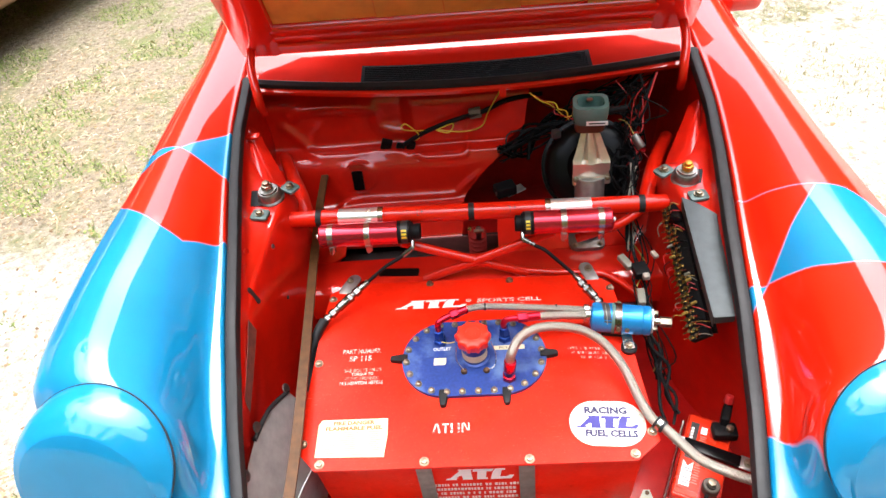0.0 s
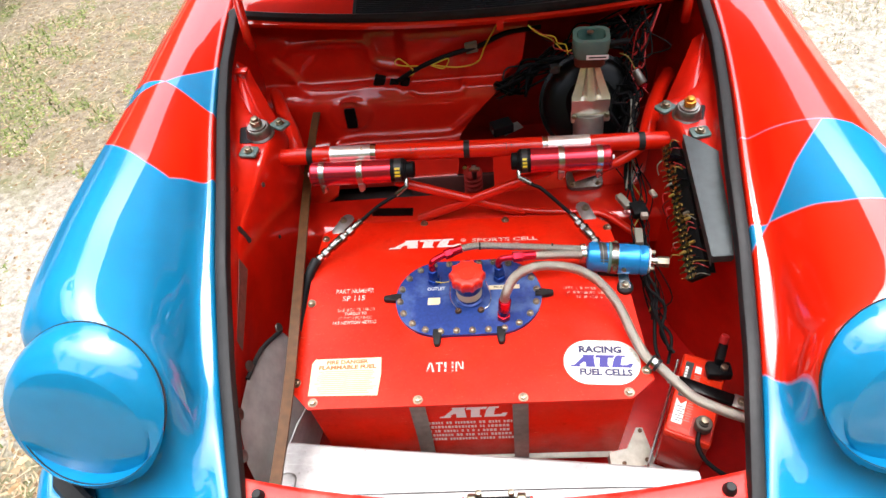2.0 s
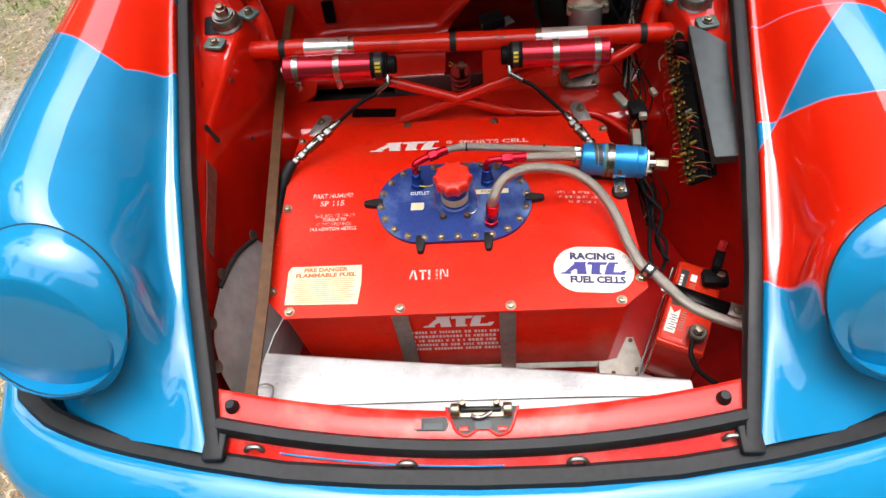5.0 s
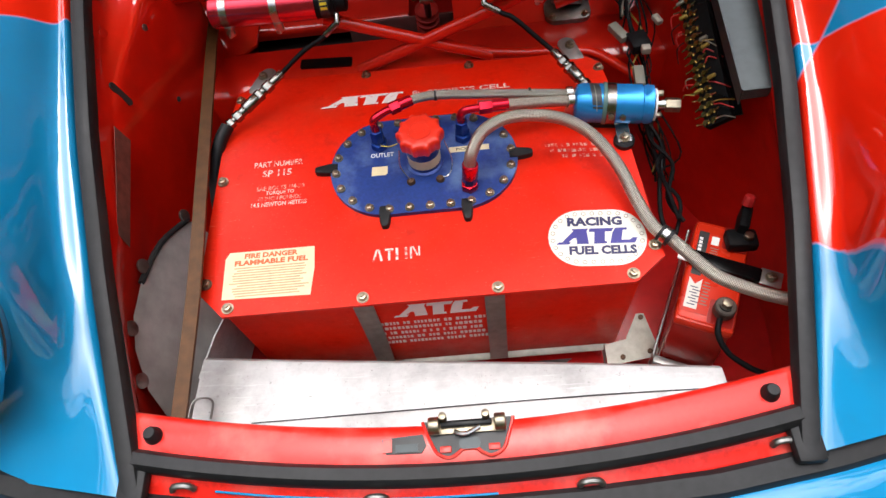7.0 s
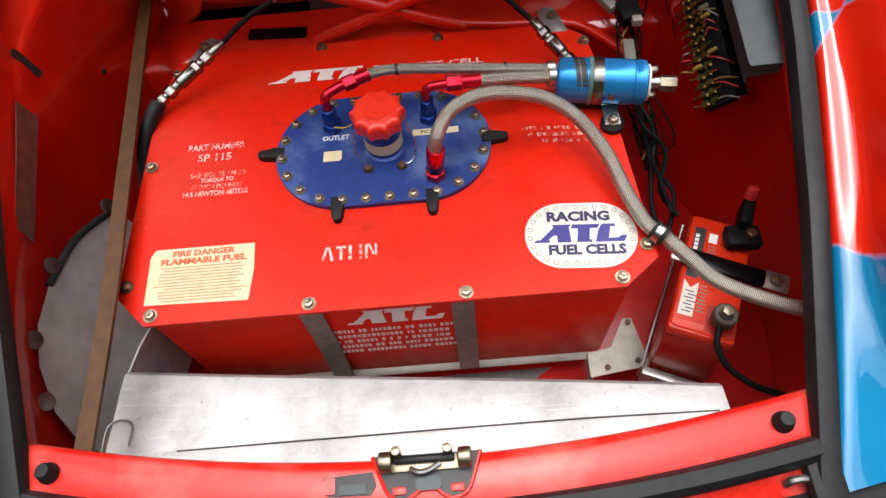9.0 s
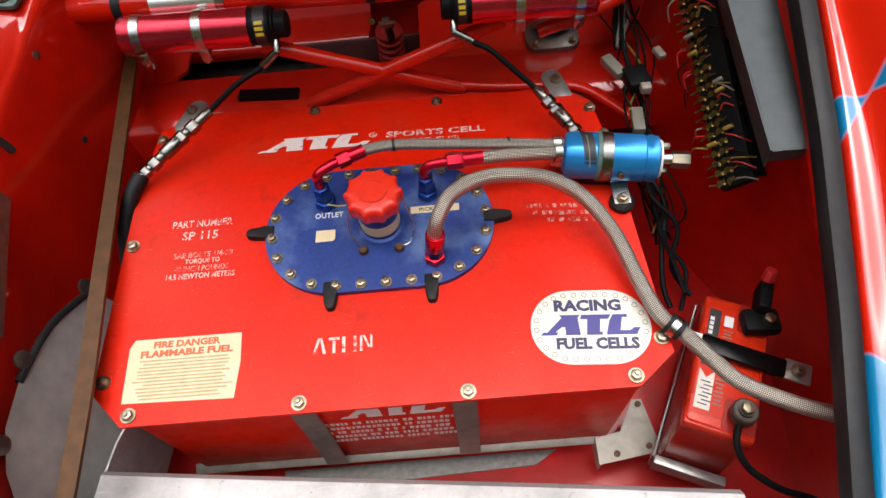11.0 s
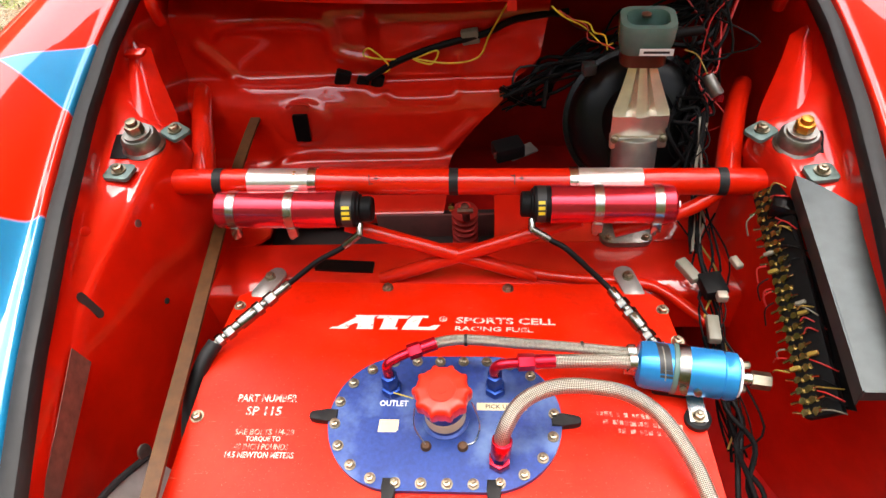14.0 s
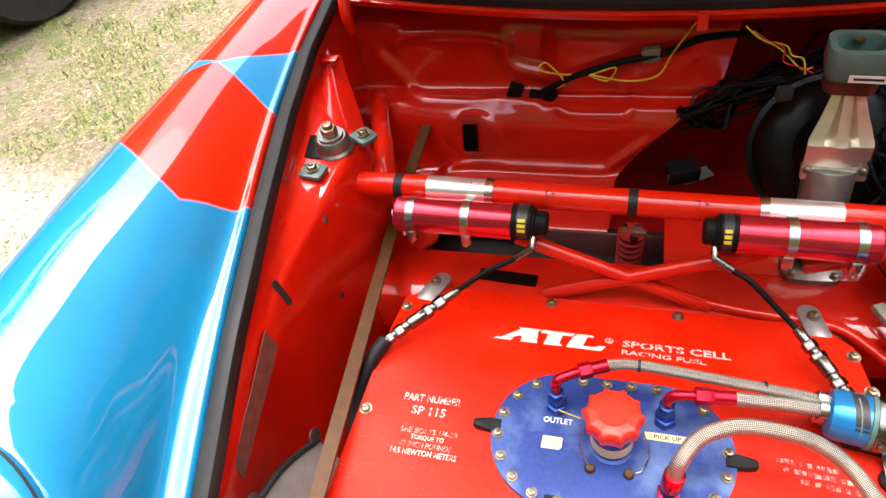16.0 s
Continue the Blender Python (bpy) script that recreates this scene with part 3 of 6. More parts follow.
def canopy():
    """Ragged leaf clumps that stand above the belt of trees."""
    rnd = random.Random(12)
    verts, faces = [], []
    while len(faces) < 5200:
        a, el = rnd.uniform(0, math.tau), radians(rnd.triangular(38, 64, 42))
        if abs(math.degrees(a) - 90) < 42 and el > radians(24):
            continue
        p = Vector((math.cos(a), math.sin(a), math.tan(el)))
        if noise.noise(p * 2.6) + 0.7 * noise.noise(p * 7.0) < -0.05 + 0.9 * (el - radians(38)):
            continue
        r = rnd.uniform(11, 14.5)
        c, s, k = Vector((r * p.x, r * p.y, r * p.z)), rnd.uniform(0.12, 0.42), len(verts)
        side = Vector((-p.y, p.x, 0))
        for j in range(7):
            b, q = j * math.tau / 7 + rnd.uniform(-0.3, 0.3), s * rnd.uniform(0.45, 1.1)
            verts.append(c + side * q * math.cos(b) + Vector((0, 0, q * math.sin(b))) + Vector((rnd.uniform(-0.2, 0.2), rnd.uniform(-0.2, 0.2), 0)))
        faces.append(tuple(range(k, k + 7)))
    me = bpy.data.meshes.new("tree_canopy")
    me.from_pydata(verts, [], faces)
    me.materials.append(island("canopy_tones", [(0.025, 0.04, 0.008), (0.08, 0.11, 0.022), (0.19, 0.20, 0.045)]))
    tagged(new("tree_canopy", me), "ragged green leaf clumps of surrounding trees", "tree canopy", kind="stuff")


canopy()

# ---- the car body ----


def hoops(stops, seg=56):
    """A skin through circles (centre, axis, radius, offset along the axis) of different lean."""
    b = bmesh.new()
    rings = []
    for c, a, r, off in stops:
        a = a.normalized()
        x = Vector((0, 0, 1)).cross(a).normalized()
        y = a.cross(x)
        rings.append([b.verts.new(c + a * off + x * r * math.cos(k * math.tau / seg) + y * r * math.sin(k * math.tau / seg)) for k in range(seg)])
    for p, q in zip(rings, rings[1:]):
        for k in range(seg):
            b.faces.new((p[k], p[(k + 1) % seg], q[(k + 1) % seg], q[k]))
    return b


car = thing("race_car", (0.03, 0.4, 0.05), "red and blue sports race car with its front lid open", "car")
edge_u = curve_of([(-0.30, 0.423), (-0.27, 0.43), (0, 0.487), (0.2, 0.517), (0.4, 0.541), (0.6, 0.577), (0.8, 0.611), (1.07, 0.637), (1.8, 0.66)])
edge_w = curve_of([(-0.30, 0.65), (-0.27, 0.657), (0, 0.722), (0.2, 0.778), (0.4, 0.826), (0.6, 0.842), (0.8, 0.846), (1.07, 0.85), (1.8, 0.87)])


nose_line = curve_of([(0, -0.304), (0.15, -0.301), (0.3, -0.291), (0.44, -0.270), (0.56, -0.244), (0.62, -0.228), (0.68, -0.207), (0.73, -0.185), (0.785, -0.142)])


def fender_rows(side):
    """Cross-sections of the wing from the lid's edge over the crown and down the outside."""
    stations = [
        (-0.30, [(0.06, 0.0), (0.12, -0.012), (0.19, -0.03), (0.26, -0.06), (0.32, -0.11), (0.36, -0.2), (0.38, -0.33)]),
        (-0.20, [(0.05, -0.002), (0.10, 0.0), (0.16, 0.005), (0.24, 0.0), (0.30, -0.03), (0.35, -0.1), (0.375, -0.33)]),
        (-0.08, [(0.032, 0.025), (0.048, 0.118), (0.090, 0.158), (0.19, 0.170), (0.274, 0.146), (0.335, 0.070), (0.354, -0.33)]),
        (0.02, [(0.032, 0.012), (0.05, 0.075), (0.09, 0.145), (0.175, 0.190), (0.261, 0.168), (0.328, 0.07), (0.348, -0.35)]),
        (0.18, [(0.028, 0.008), (0.055, 0.055), (0.095, 0.108), (0.172, 0.145), (0.251, 0.122), (0.320, 0.025), (0.340, -0.35)]),
        (0.36, [(0.02, 0.006), (0.05, 0.05), (0.09, 0.085), (0.152, 0.104), (0.222, 0.080), (0.284, -0.002), (0.305, -0.35)]),
        (0.60, [(0.015, 0.005), (0.045, 0.03), (0.08, 0.055), (0.122, 0.066), (0.177, 0.046), (0.228, -0.028), (0.248, -0.35)]),
        (0.90, [(0.012, 0.004), (0.04, 0.02), (0.07, 0.034), (0.102, 0.037), (0.147, 0.017), (0.192, -0.05), (0.21, -0.35)]),
        (1.25, [(0.01, 0.003), (0.035, 0.012), (0.06, 0.018), (0.088, 0.019), (0.126, -0.004), (0.166, -0.07), (0.182, -0.35)]),
        (1.75, [(0.01, 0.003), (0.035, 0.012), (0.06, 0.018), (0.088, 0.019), (0.126, -0.004), (0.16, -0.07), (0.176, -0.35)]),
    ]
    rows = []
    for v, pts in stations:
        u0, w0 = edge_u(v), edge_w(v)
        fade = max(0.0, min(1.0, (0.1 - v) / 0.38))
        row = [(u0, v, w0 - 0.03), (u0 + 0.002, v, w0)]
        row += [(u0 + du, v, w0 + dw) for du, dw in pts]
        if v < -0.29:
            rows.append([C(side * u, nose_line(u) - 0.008 + max(0.0, u - 0.785) * 1.2, w) for u, y, w in row])
        else:
            rows.append([C(side * u, y + fade * (0.16 * max(0, u - 0.43) + 0.7 * max(0, u - 0.43) ** 2), w) for u, y, w in row])
    return smooth_grid(rows, 5, 5)


paint_left = harlequin("left_wing_paint", [
    metres((-0.510, 0.420, -0.577, 0.354)),
    metres((-0.577, 0.354, -0.621, 0.376)),
    metres((-0.621, 0.376, -0.703, 0.430)),
    metres((-0.703, 0.430, -0.760, 0.478)),
    metres((-0.668, 0.663, -0.556, 0.605), (-0.593, 0.795, -0.668, 0.663)),
    metres((-0.668, 0.663, -0.742, 0.676), (-0.760, 0.598, -0.668, 0.663)),
])
paint_right = harlequin("right_wing_paint", [
    metres((0.560, -0.110, 0.538, -0.055), (0.538, -0.055, 0.505, -0.020)),
    metres((0.90, -0.118, 0.40, -0.118)),
    metres((0.543, 0.194, 0.578, 0.237), (0.578, 0.237, 0.551, 0.245)),
    metres((0.691, 0.393, 0.626, 0.313), (0.626, 0.313, 0.578, 0.237), (0.80, 0.317, 0.739, 0.376), (0.739, 0.376, 0.691, 0.393), (0.578, 0.240, 0.66, 0.197), (0.66, 0.197, 0.85, 0.135)),
], metres((0.560, 0.457, 0.595, 0.440), (0.595, 0.440, 0.641, 0.413), (0.641, 0.413, 0.691, 0.393)))

for side, mat in ((-1, paint_left), (1, paint_right)):
    wing = part("front_wing", grid(fender_rows(side), thick=0.003), mat, car, "glossy red and blue harlequin painted front wing", 50)
    # headlamp rim and blanking plate
    hc, ax = Vector(C(side * 0.665, -0.142, 0.79)), Vector((side * 0.05, -0.925, 0.375)).normalized()
    hs, sx = Vector(C(side * 0.652, -0.109, 0.811)), Vector((side * 0.05, -0.72, 0.69)).normalized()
    part("headlamp_rim", hoops([(hs, sx, 0.112, -0.06), (hs, sx, 0.138, -0.005), (hs, sx, 0.1385, 0.002), (hs.lerp(hc, 0.25), sx.lerp(ax, 0.25), 0.1400, 0.0), (hs.lerp(hc, 0.55), sx.lerp(ax, 0.55), 0.1375, 0.0), (hs.lerp(hc, 0.8), sx.lerp(ax, 0.8), 0.130, 0.0), (hc, ax, 0.119, -0.004), (hc, ax, 0.115, 0.0005), (hc, ax, 0.1125, 0.0005), (hc, ax, 0.1115, -0.005)]), blue_gloss, car, "glossy blue headlamp rim", 50)
    part("headlamp_cover", lathe([(0.1128, -0.006), (0.1128, 0.0004), (0.111, 0.0011), (0.06, 0.0025), (0.0, 0.003)], hc, ax, 56), blue_gloss, wing, "flat blue blanking plate over the headlamp", 60)
    part("rim_gap", lathe([(0.1390, -0.0040), (0.1402, -0.0040), (0.1402, -0.0018), (0.1390, -0.0018), (0.137, -0.0018), (0.137, -0.0040), (0.1390, -0.0040)], hs, sx, 72), ink_black, wing)
    # rubber along the opening
    ys = np.linspace(-0.285, 1.06, 28)
    prof = [(-0.0135, -0.012), (0.0135, -0.012), (0.0135, 0.002), (0.010, 0.009), (0.0, 0.012), (-0.010, 0.009), (-0.0135, 0.002)]
    part("side_seal", sweep([C(side * (edge_u(y) - 0.0155), y, edge_w(y) - 0.008) for y in ys], 0.02, n=3, profile=prof, up=(0, 0, 1)), rubber, car, "black rubber weatherstrip along the opening", 40)

# front panel with the lock
lip_y = lambda u: -0.219 + 0.25 * u * u
us = np.linspace(-0.425, 0.425, 25)
rows = []
for dy, w in ((0.004, 0.56), (0.004, 0.645), (0.0, 0.655), (-0.008, 0.658), (-0.05, 0.655), (-0.078, 0.640), (-0.10, 0.630)):
    rows.append([C(u, lip_y(u) + dy, w) for u in us])
part("lock_panel", grid(rows, thick=0.002), red_lip, car, "scuffed red lock panel across the nose", 50)
part("nose_seal", sweep([C(u, lip_y(u) - 0.059, 0.654) for u in us], 0.02, n=2, profile=[(-0.013, -0.012), (0.013, -0.012), (0.013, 0.004), (0.007, 0.012), (-0.007, 0.012), (-0.013, 0.004)], up=(0, 0, 1)), rubber, car, "black rubber weatherstrip across the nose", 40)
part("nose_band", sweep([C(u, lip_y(u) - 0.083, 0.6415) for u in np.linspace(-0.31, 0.04, 10)], 0.0015, n=2, seg=8), blue_gloss, car, "thin blue painted edge behind the bumper strip")
for u in (-0.352, -0.108, 0.152, 0.39):
    part("strip_clip", sweep([C(u - 0.014, lip_y(u) - 0.085, 0.640), C(u - 0.01, lip_y(u) - 0.083, 0.648), C(u, lip_y(u) - 0.082, 0.650), C(u + 0.01, lip_y(u) - 0.083, 0.648), C(u + 0.014, lip_y(u) - 0.085, 0.640)], 0.0042, n=3, seg=8), cast, car, "grey metal clip holding the strip")
for side in (-1, 1):
    part("seal_corner", box((0.036, 0.06, 0.02), C(side * 0.413, -0.262, 0.648), bevel=0.006), rubber, car)


def nose_y(u):
    return nose_line(abs(u))


def nose_w(u):
    return 0.637 - 0.07 * max(0, abs(u) - 0.43)


nose = [(-0.82, 0.10), (-0.822, 0.0), (-0.812, -0.075)] + [(u, nose_y(u)) for u in np.linspace(-0.785, 0.785, 53)] + [(0.812, -0.075), (0.822, 0.0), (0.82, 0.10)]
part("bumper_strip", sweep([C(u, y - 0.015, nose_w(u) - 0.002) for u, y in nose], 0.02, n=1, profile=[(-0.017, -0.02), (0.017, -0.02), (0.018, 0.0), (0.012, 0.008), (-0.010, 0.008), (-0.017, 0.002)], up=(0, 0, 1)), rubber, car, "black rubber strip between bumper and nose", 40)
rows = []
for dy, dw in ((-0.03, -0.002), (-0.05, 0.002), (-0.09, -0.012), (-0.125, -0.04), (-0.145, -0.09), (-0.145, -0.2), (-0.12, -0.34)):
    rows.append([C(u * (1 + 0.05 * min(1, -dy / 0.12)), y + dy * min(1, max(0.1, (0.1 - y) / 0.25)), nose_w(u) + dw) for u, y in nose])
part("front_bumper", grid(smooth_grid(rows, 3, 1), thick=0.003), blue_gloss, car, "glossy blue front bumper", 60)

# inner wings with strut towers
for side in (-1, 1):
    st = [
        (-0.24, [(0.41, 0.648), (0.41, 0.64), (0.412, 0.62), (0.43, 0.55), (0.44, 0.45), (0.44, 0.25)]),
        (-0.05, [(0.462, 0.70), (0.462, 0.685), (0.466, 0.65), (0.485, 0.58), (0.505, 0.45), (0.51, 0.25)]),
        (0.15, [(0.486, 0.757), (0.484, 0.735), (0.484, 0.70), (0.492, 0.62), (0.51, 0.5), (0.52, 0.25)]),
        (0.32, [(0.515, 0.80), (0.510, 0.768), (0.502, 0.745), (0.492, 0.715), (0.482, 0.55), (0.475, 0.25)]),
        (0.46, [(0.53, 0.822), (0.522, 0.778), (0.494, 0.757), (0.481, 0.733), (0.466, 0.6), (0.45, 0.25)]),
        (0.54, [(0.548, 0.83), (0.538, 0.782), (0.488, 0.773), (0.464, 0.757), (0.448, 0.62), (0.435, 0.25)]),
        (0.65, [(0.567, 0.832), (0.556, 0.782), (0.49, 0.772), (0.455, 0.757), (0.44, 0.62), (0.43, 0.25)]),
        (0.72, [(0.58, 0.834), (0.572, 0.80), (0.53, 0.76), (0.50, 0.70), (0.48, 0.6), (0.47, 0.25)]),
        (0.90, [(0.61, 0.836), (0.605, 0.80), (0.60, 0.74), (0.592, 0.66), (0.58, 0.5), (0.57, 0.25)]),
        (1.26, [(0.622, 0.84), (0.62, 0.80), (0.615, 0.74), (0.61, 0.66), (0.6, 0.5), (0.58, 0.25)]),
    ]
    if side > 0:   # the battery bay is deeper
        deep = (0.0, 0.0, 0.014, 0.036, 0.048, 0.05)
        st = [(y, [(u + d * max(0.0, min(1.0, (0.36 - y) / 0.12)), w) for (u, w), d in zip(pts, deep)]) for y, pts in st]
    rows = [[C(side * u, y, w) for u, w in pts] for y, pts in st]
    inner = part("inner_wing", grid(smooth_grid(rows, 6, 5), thick=0.002), red_inner, car, "red painted inner wing with strut tower", 60)

for side in (-1, 1):
    gus = [[(0.5375, 0.655, 0.775), (0.50, 0.665, 0.77), (0.462, 0.668, 0.745)], [(0.560, 0.74, 0.780), (0.53, 0.735, 0.776), (0.490, 0.735, 0.738)], [(0.592, 0.84, 0.788), (0.575, 0.84, 0.784), (0.548, 0.84, 0.762)], [(0.604, 0.90, 0.792), (0.598, 0.905, 0.785), (0.580, 0.905, 0.770)]]
    part("wing_gusset", grid(smooth_grid([[C(side * u, y, w) for u, y, w in r] for r in gus], 5, 4), thick=0.003), red_inner, car, "upright red gusset behind the strut tower", 60)
part("wing_slot", slab(rounded(0.012, 0.05, 0.006), -0.001, 0.0015, (-0.467, 0.330, 0.742), aim((0.97, -0.05, 0.25))), ink_black, car)
for x, y, z, r, m in ((-0.4530, 0.4787, 0.7461, 0.006, cast), (-0.4445, 0.4345, 0.616, 0.005, ink_black), (-0.492, 0.424, 0.786, 0.009, red_inner), (-0.4545, 0.12, 0.70, 0.004, ink_black)):
    part("wing_screw", lathe([(r, -0.001), (r, 0.001), (r * 0.5, 0.002), (0, 0.002)], (x, y, z), (0.95, -0.15, 0.2), 14), m, car)
part("bare_patch", grid(smooth_grid([[(-0.4645, 0.262, 0.742), (-0.4628, 0.265, 0.72), (-0.4610, 0.268, 0.70)], [(-0.4540, 0.185, 0.726), (-0.4535, 0.185, 0.705), (-0.4530, 0.185, 0.684)], [(-0.4465, 0.09, 0.70), (-0.4470, 0.09, 0.68), (-0.4470, 0.089, 0.66)]], 4, 2), thick=0.001), bare_primer, car, "worn bare patch on the inner wing")

# trunk floor, rear shelf and bulkhead
part("trunk_floor", box((1.24, 1.5, 0.01), (0.02, 0.48, 0.27)), red_floor, car, "creased red trunk floor")
rows = [[(x, y, z) for x in np.linspace(-0.46, 0.50, 21)] for y, z in ((0.50, 0.45), (0.503, 0.53), (0.51, 0.538), (0.56, 0.54), (0.61, 0.54), (0.622, 0.538), (0.626, 0.52))]
part("rear_shelf", grid(rows, thick=0.002), red_inner, car, "red cross member behind the tank", 50)
part("rear_shelf", slab([(0.07, 0.62), (0.48, 0.62), (0.48, 0.8), (0.12, 0.8), (0.07, 0.76)], 0.534, 0.540, bevel=0.002), red_inner, car)
part("rear_shelf", slab([(-0.47, 0.62), (-0.37, 0.62), (-0.345, 0.645), (-0.345, 0.72), (-0.37, 0.76), (-0.47, 0.78)], 0.534, 0.540, bevel=0.002), red_inner, car)
part("shelf_slot", slab(rounded(0.105, 0.024, 0.003), 0.5405, 0.5445, (-0.192, 0.566, 0), Matrix.Rotation(radians(-4), 4, "Z")), black_satin, car)


BULK = [(0.772, 0.44), (0.775, 0.462), (0.82, 0.468), (0.90, 0.468), (0.93, 0.474), (0.943, 0.49), (0.953, 0.53), (0.965, 0.58), (0.985, 0.605), (1.015, 0.615), (1.035, 0.625), (1.045, 0.65), (1.058, 0.70), (1.068, 0.75), (1.10, 0.775), (1.15, 0.79), (1.19, 0.82)]
PRESSED = [   # lines of the stamped swages: height, half width, then points
    (0.008, 0.010, [(-0.44, 0.86, 0.474), (-0.41, 0.912, 0.478), (-0.36, 0.934, 0.486), (-0.197, 0.936, 0.487), (-0.06, 0.936, 0.487), (-0.03, 0.94, 0.50), (0.025, 0.95, 0.545)]),
    (0.006, 0.008, [(-0.45, 0.82, 0.470), (-0.42, 0.885, 0.473), (-0.37, 0.905, 0.475), (-0.2, 0.907, 0.475), (-0.05, 0.907, 0.475), (-0.02, 0.89, 0.473)]),
    (0.010, 0.013, [(-0.515, 1.05, 0.72), (-0.49, 1.058, 0.737), (-0.395, 1.060, 0.739), (-0.30, 1.060, 0.736), (-0.270, 1.057, 0.72), (-0.264, 1.048, 0.68), (-0.24, 1.043, 0.664), (-0.19, 1.03, 0.655)]),
    (0.010, 0.014, [(-0.55, 1.05, 0.69), (-0.50, 1.02, 0.645), (-0.465, 1.007, 0.622), (-0.36, 1.003, 0.617), (-0.28, 1.005, 0.617), (-0.2, 0.995, 0.614)]),
    (0.006, 0.008, [(-0.150, 0.990, 0.616), (-0.142, 0.978, 0.602), (-0.12, 0.974, 0.598), (-0.025, 0.974, 0.598), (-0.006, 0.985, 0.612), (0.0, 1.022, 0.675)]),
]


def bulkhead():
    """The pressed wall: a profile drawn across, with swages and a slot boss stamped into it."""
    arc = np.concatenate([[0], np.cumsum([math.dist(a, b) for a, b in zip(BULK, BULK[1:])])])
    fine = np.linspace(0, arc[-1], 115)
    prof = np.array(spline(BULK, 8))
    dense = np.concatenate([[0], np.cumsum(np.hypot(*np.diff(prof, axis=0).T))])
    py, pz = np.interp(fine, dense * arc[-1] / dense[-1], prof[:, 0]), np.interp(fine, dense * arc[-1] / dense[-1], prof[:, 1])
    ty, tz = np.gradient(py), np.gradient(pz)
    length = np.hypot(ty, tz)
    ny, nz = -tz / length, ty / length
    lines = []
    for high, wide, pts in PRESSED:
        run = [(x, fine[int(np.argmin((py - y) ** 2 + (pz - z) ** 2))]) for x, y, z in pts]
        lines.append((high, wide, np.array(spline(run, 6))))
    boss = fine[int(np.argmin((py - 0.955) ** 2 + (pz - 0.555) ** 2))]
    rows = []
    for k in range(len(fine)):
        right = float(np.interp(pz[k], [0.3, 0.46, 0.54, 0.66, 0.73, 0.84], [-0.06, -0.035, 0.03, 0.166, 0.178, 0.2]))
        row = []
        for x in np.linspace(-0.60, right, 121):
            up = 0.0
            for high, wide, run in lines:
                a, d = run[:-1], run[1:] - run[:-1]
                f = np.clip(((x - a[:, 0]) * d[:, 0] + (fine[k] - a[:, 1]) * d[:, 1]) / np.maximum(1e-9, (d ** 2).sum(1)), 0, 1)
                near = np.sqrt((a[:, 0] + f * d[:, 0] - x) ** 2 + (a[:, 1] + f * d[:, 1] - fine[k]) ** 2).min()
                up = max(up, high * math.exp(-(near / wide) ** 2))
            ring = math.hypot((x + 0.338) / 0.062, (fine[k] - boss) / 0.050)
            up += 0.006 * (1 - max(0, min(1, (ring - 0.85) / 0.2))) + 0.0035 * noise.noise((x * 9, pz[k] * 9, 1.0)) * min(1, (pz[k] - 0.44) / 0.05)
            inset = 0.025 * max(0, min(1, (x + 0.19) / 0.03)) * max(0, min(1, (pz[k] - 0.6) / 0.03))
            row.append((x, py[k] + ny[k] * up - inset, pz[k] + nz[k] * up))
        rows.append(row)
    return grid(rows, thick=0.002)


part("bulkhead", bulkhead(), red_inner, car, "red pressed steel bulkhead", 60)
part("slot_lip", sweep([(-0.362, 0.952, 0.602), (-0.355, 0.953, 0.609), (-0.338, 0.953, 0.611), (-0.321, 0.953, 0.609), (-0.314, 0.952, 0.602)], 0.004, n=3, seg=8), red_inner, car)
part("footwell_wall", box((1.3, 0.012, 0.72), (0.02, 1.21, 0.58)), red_floor, car, "grimy dark recess behind the pedal assembly")
part("bulkhead_slot", slab(rounded(0.032, 0.062, 0.004), 0, 0.006, (-0.338, 0.946, 0.556), Matrix.Rotation(radians(78), 4, "X")), black_satin, car)

# cowl and open lid
rows = []
us = np.linspace(-0.63, 0.63, 25)
for dy, w in ((0.004, 0.816), (0.0, 0.828), (0.006, 0.832), (0.03, 0.838), (0.11, 0.848), (0.125, 0.868), (0.2, 0.879), (0.5, 0.922)):
    rows.append([C(u, 0.955 + 0.2 * u * u * (1 - max(0, abs(u) - 0.5)) + dy, w) for u in us])
part("cowl", grid(rows, thick=0.002), red_gloss, car, "glossy red cowl panel under the windscreen", 50)
part("cowl_seal", sweep([C(u, 0.973 + 0.2 * u * u, 0.843) for u in us], 0.01, n=1, profile=[(-0.012, -0.008), (0.012, -0.008), (0.012, 0.004), (0, 0.01), (-0.012, 0.004)], up=(0, 0, 1)), rubber, car)
cowl_y = lambda u: 0.955 + 0.2 * u * u * (1 - max(0, abs(u) - 0.5))
part("air_intake", grid([[C(u, cowl_y(u) + dy, w) for u in np.linspace(-0.29, 0.345, 17)] for dy, w in ((0.026, 0.838), (0.026, 0.8425), (0.108, 0.8525), (0.108, 0.848))], thick=0.001), black_plastic, car, "black fresh air intake grille")
for k in range(9):
    part("intake_rib", sweep([C(u, cowl_y(u) + 0.034 + 0.008 * k, 0.8445 + 0.00095 * k) for u in np.linspace(-0.28, 0.335, 9)], 0.0018, n=2, seg=6), black_satin, car)

LID, HY, HZ = radians(57), 1.095, 0.905


def lid_point(l, u, d):
    """l along the lid from its hinge, u across, d off its underside."""
    return C(u, HY - l * math.cos(LID) - d * math.sin(LID), HZ + l * math.sin(LID) - d * math.cos(LID))


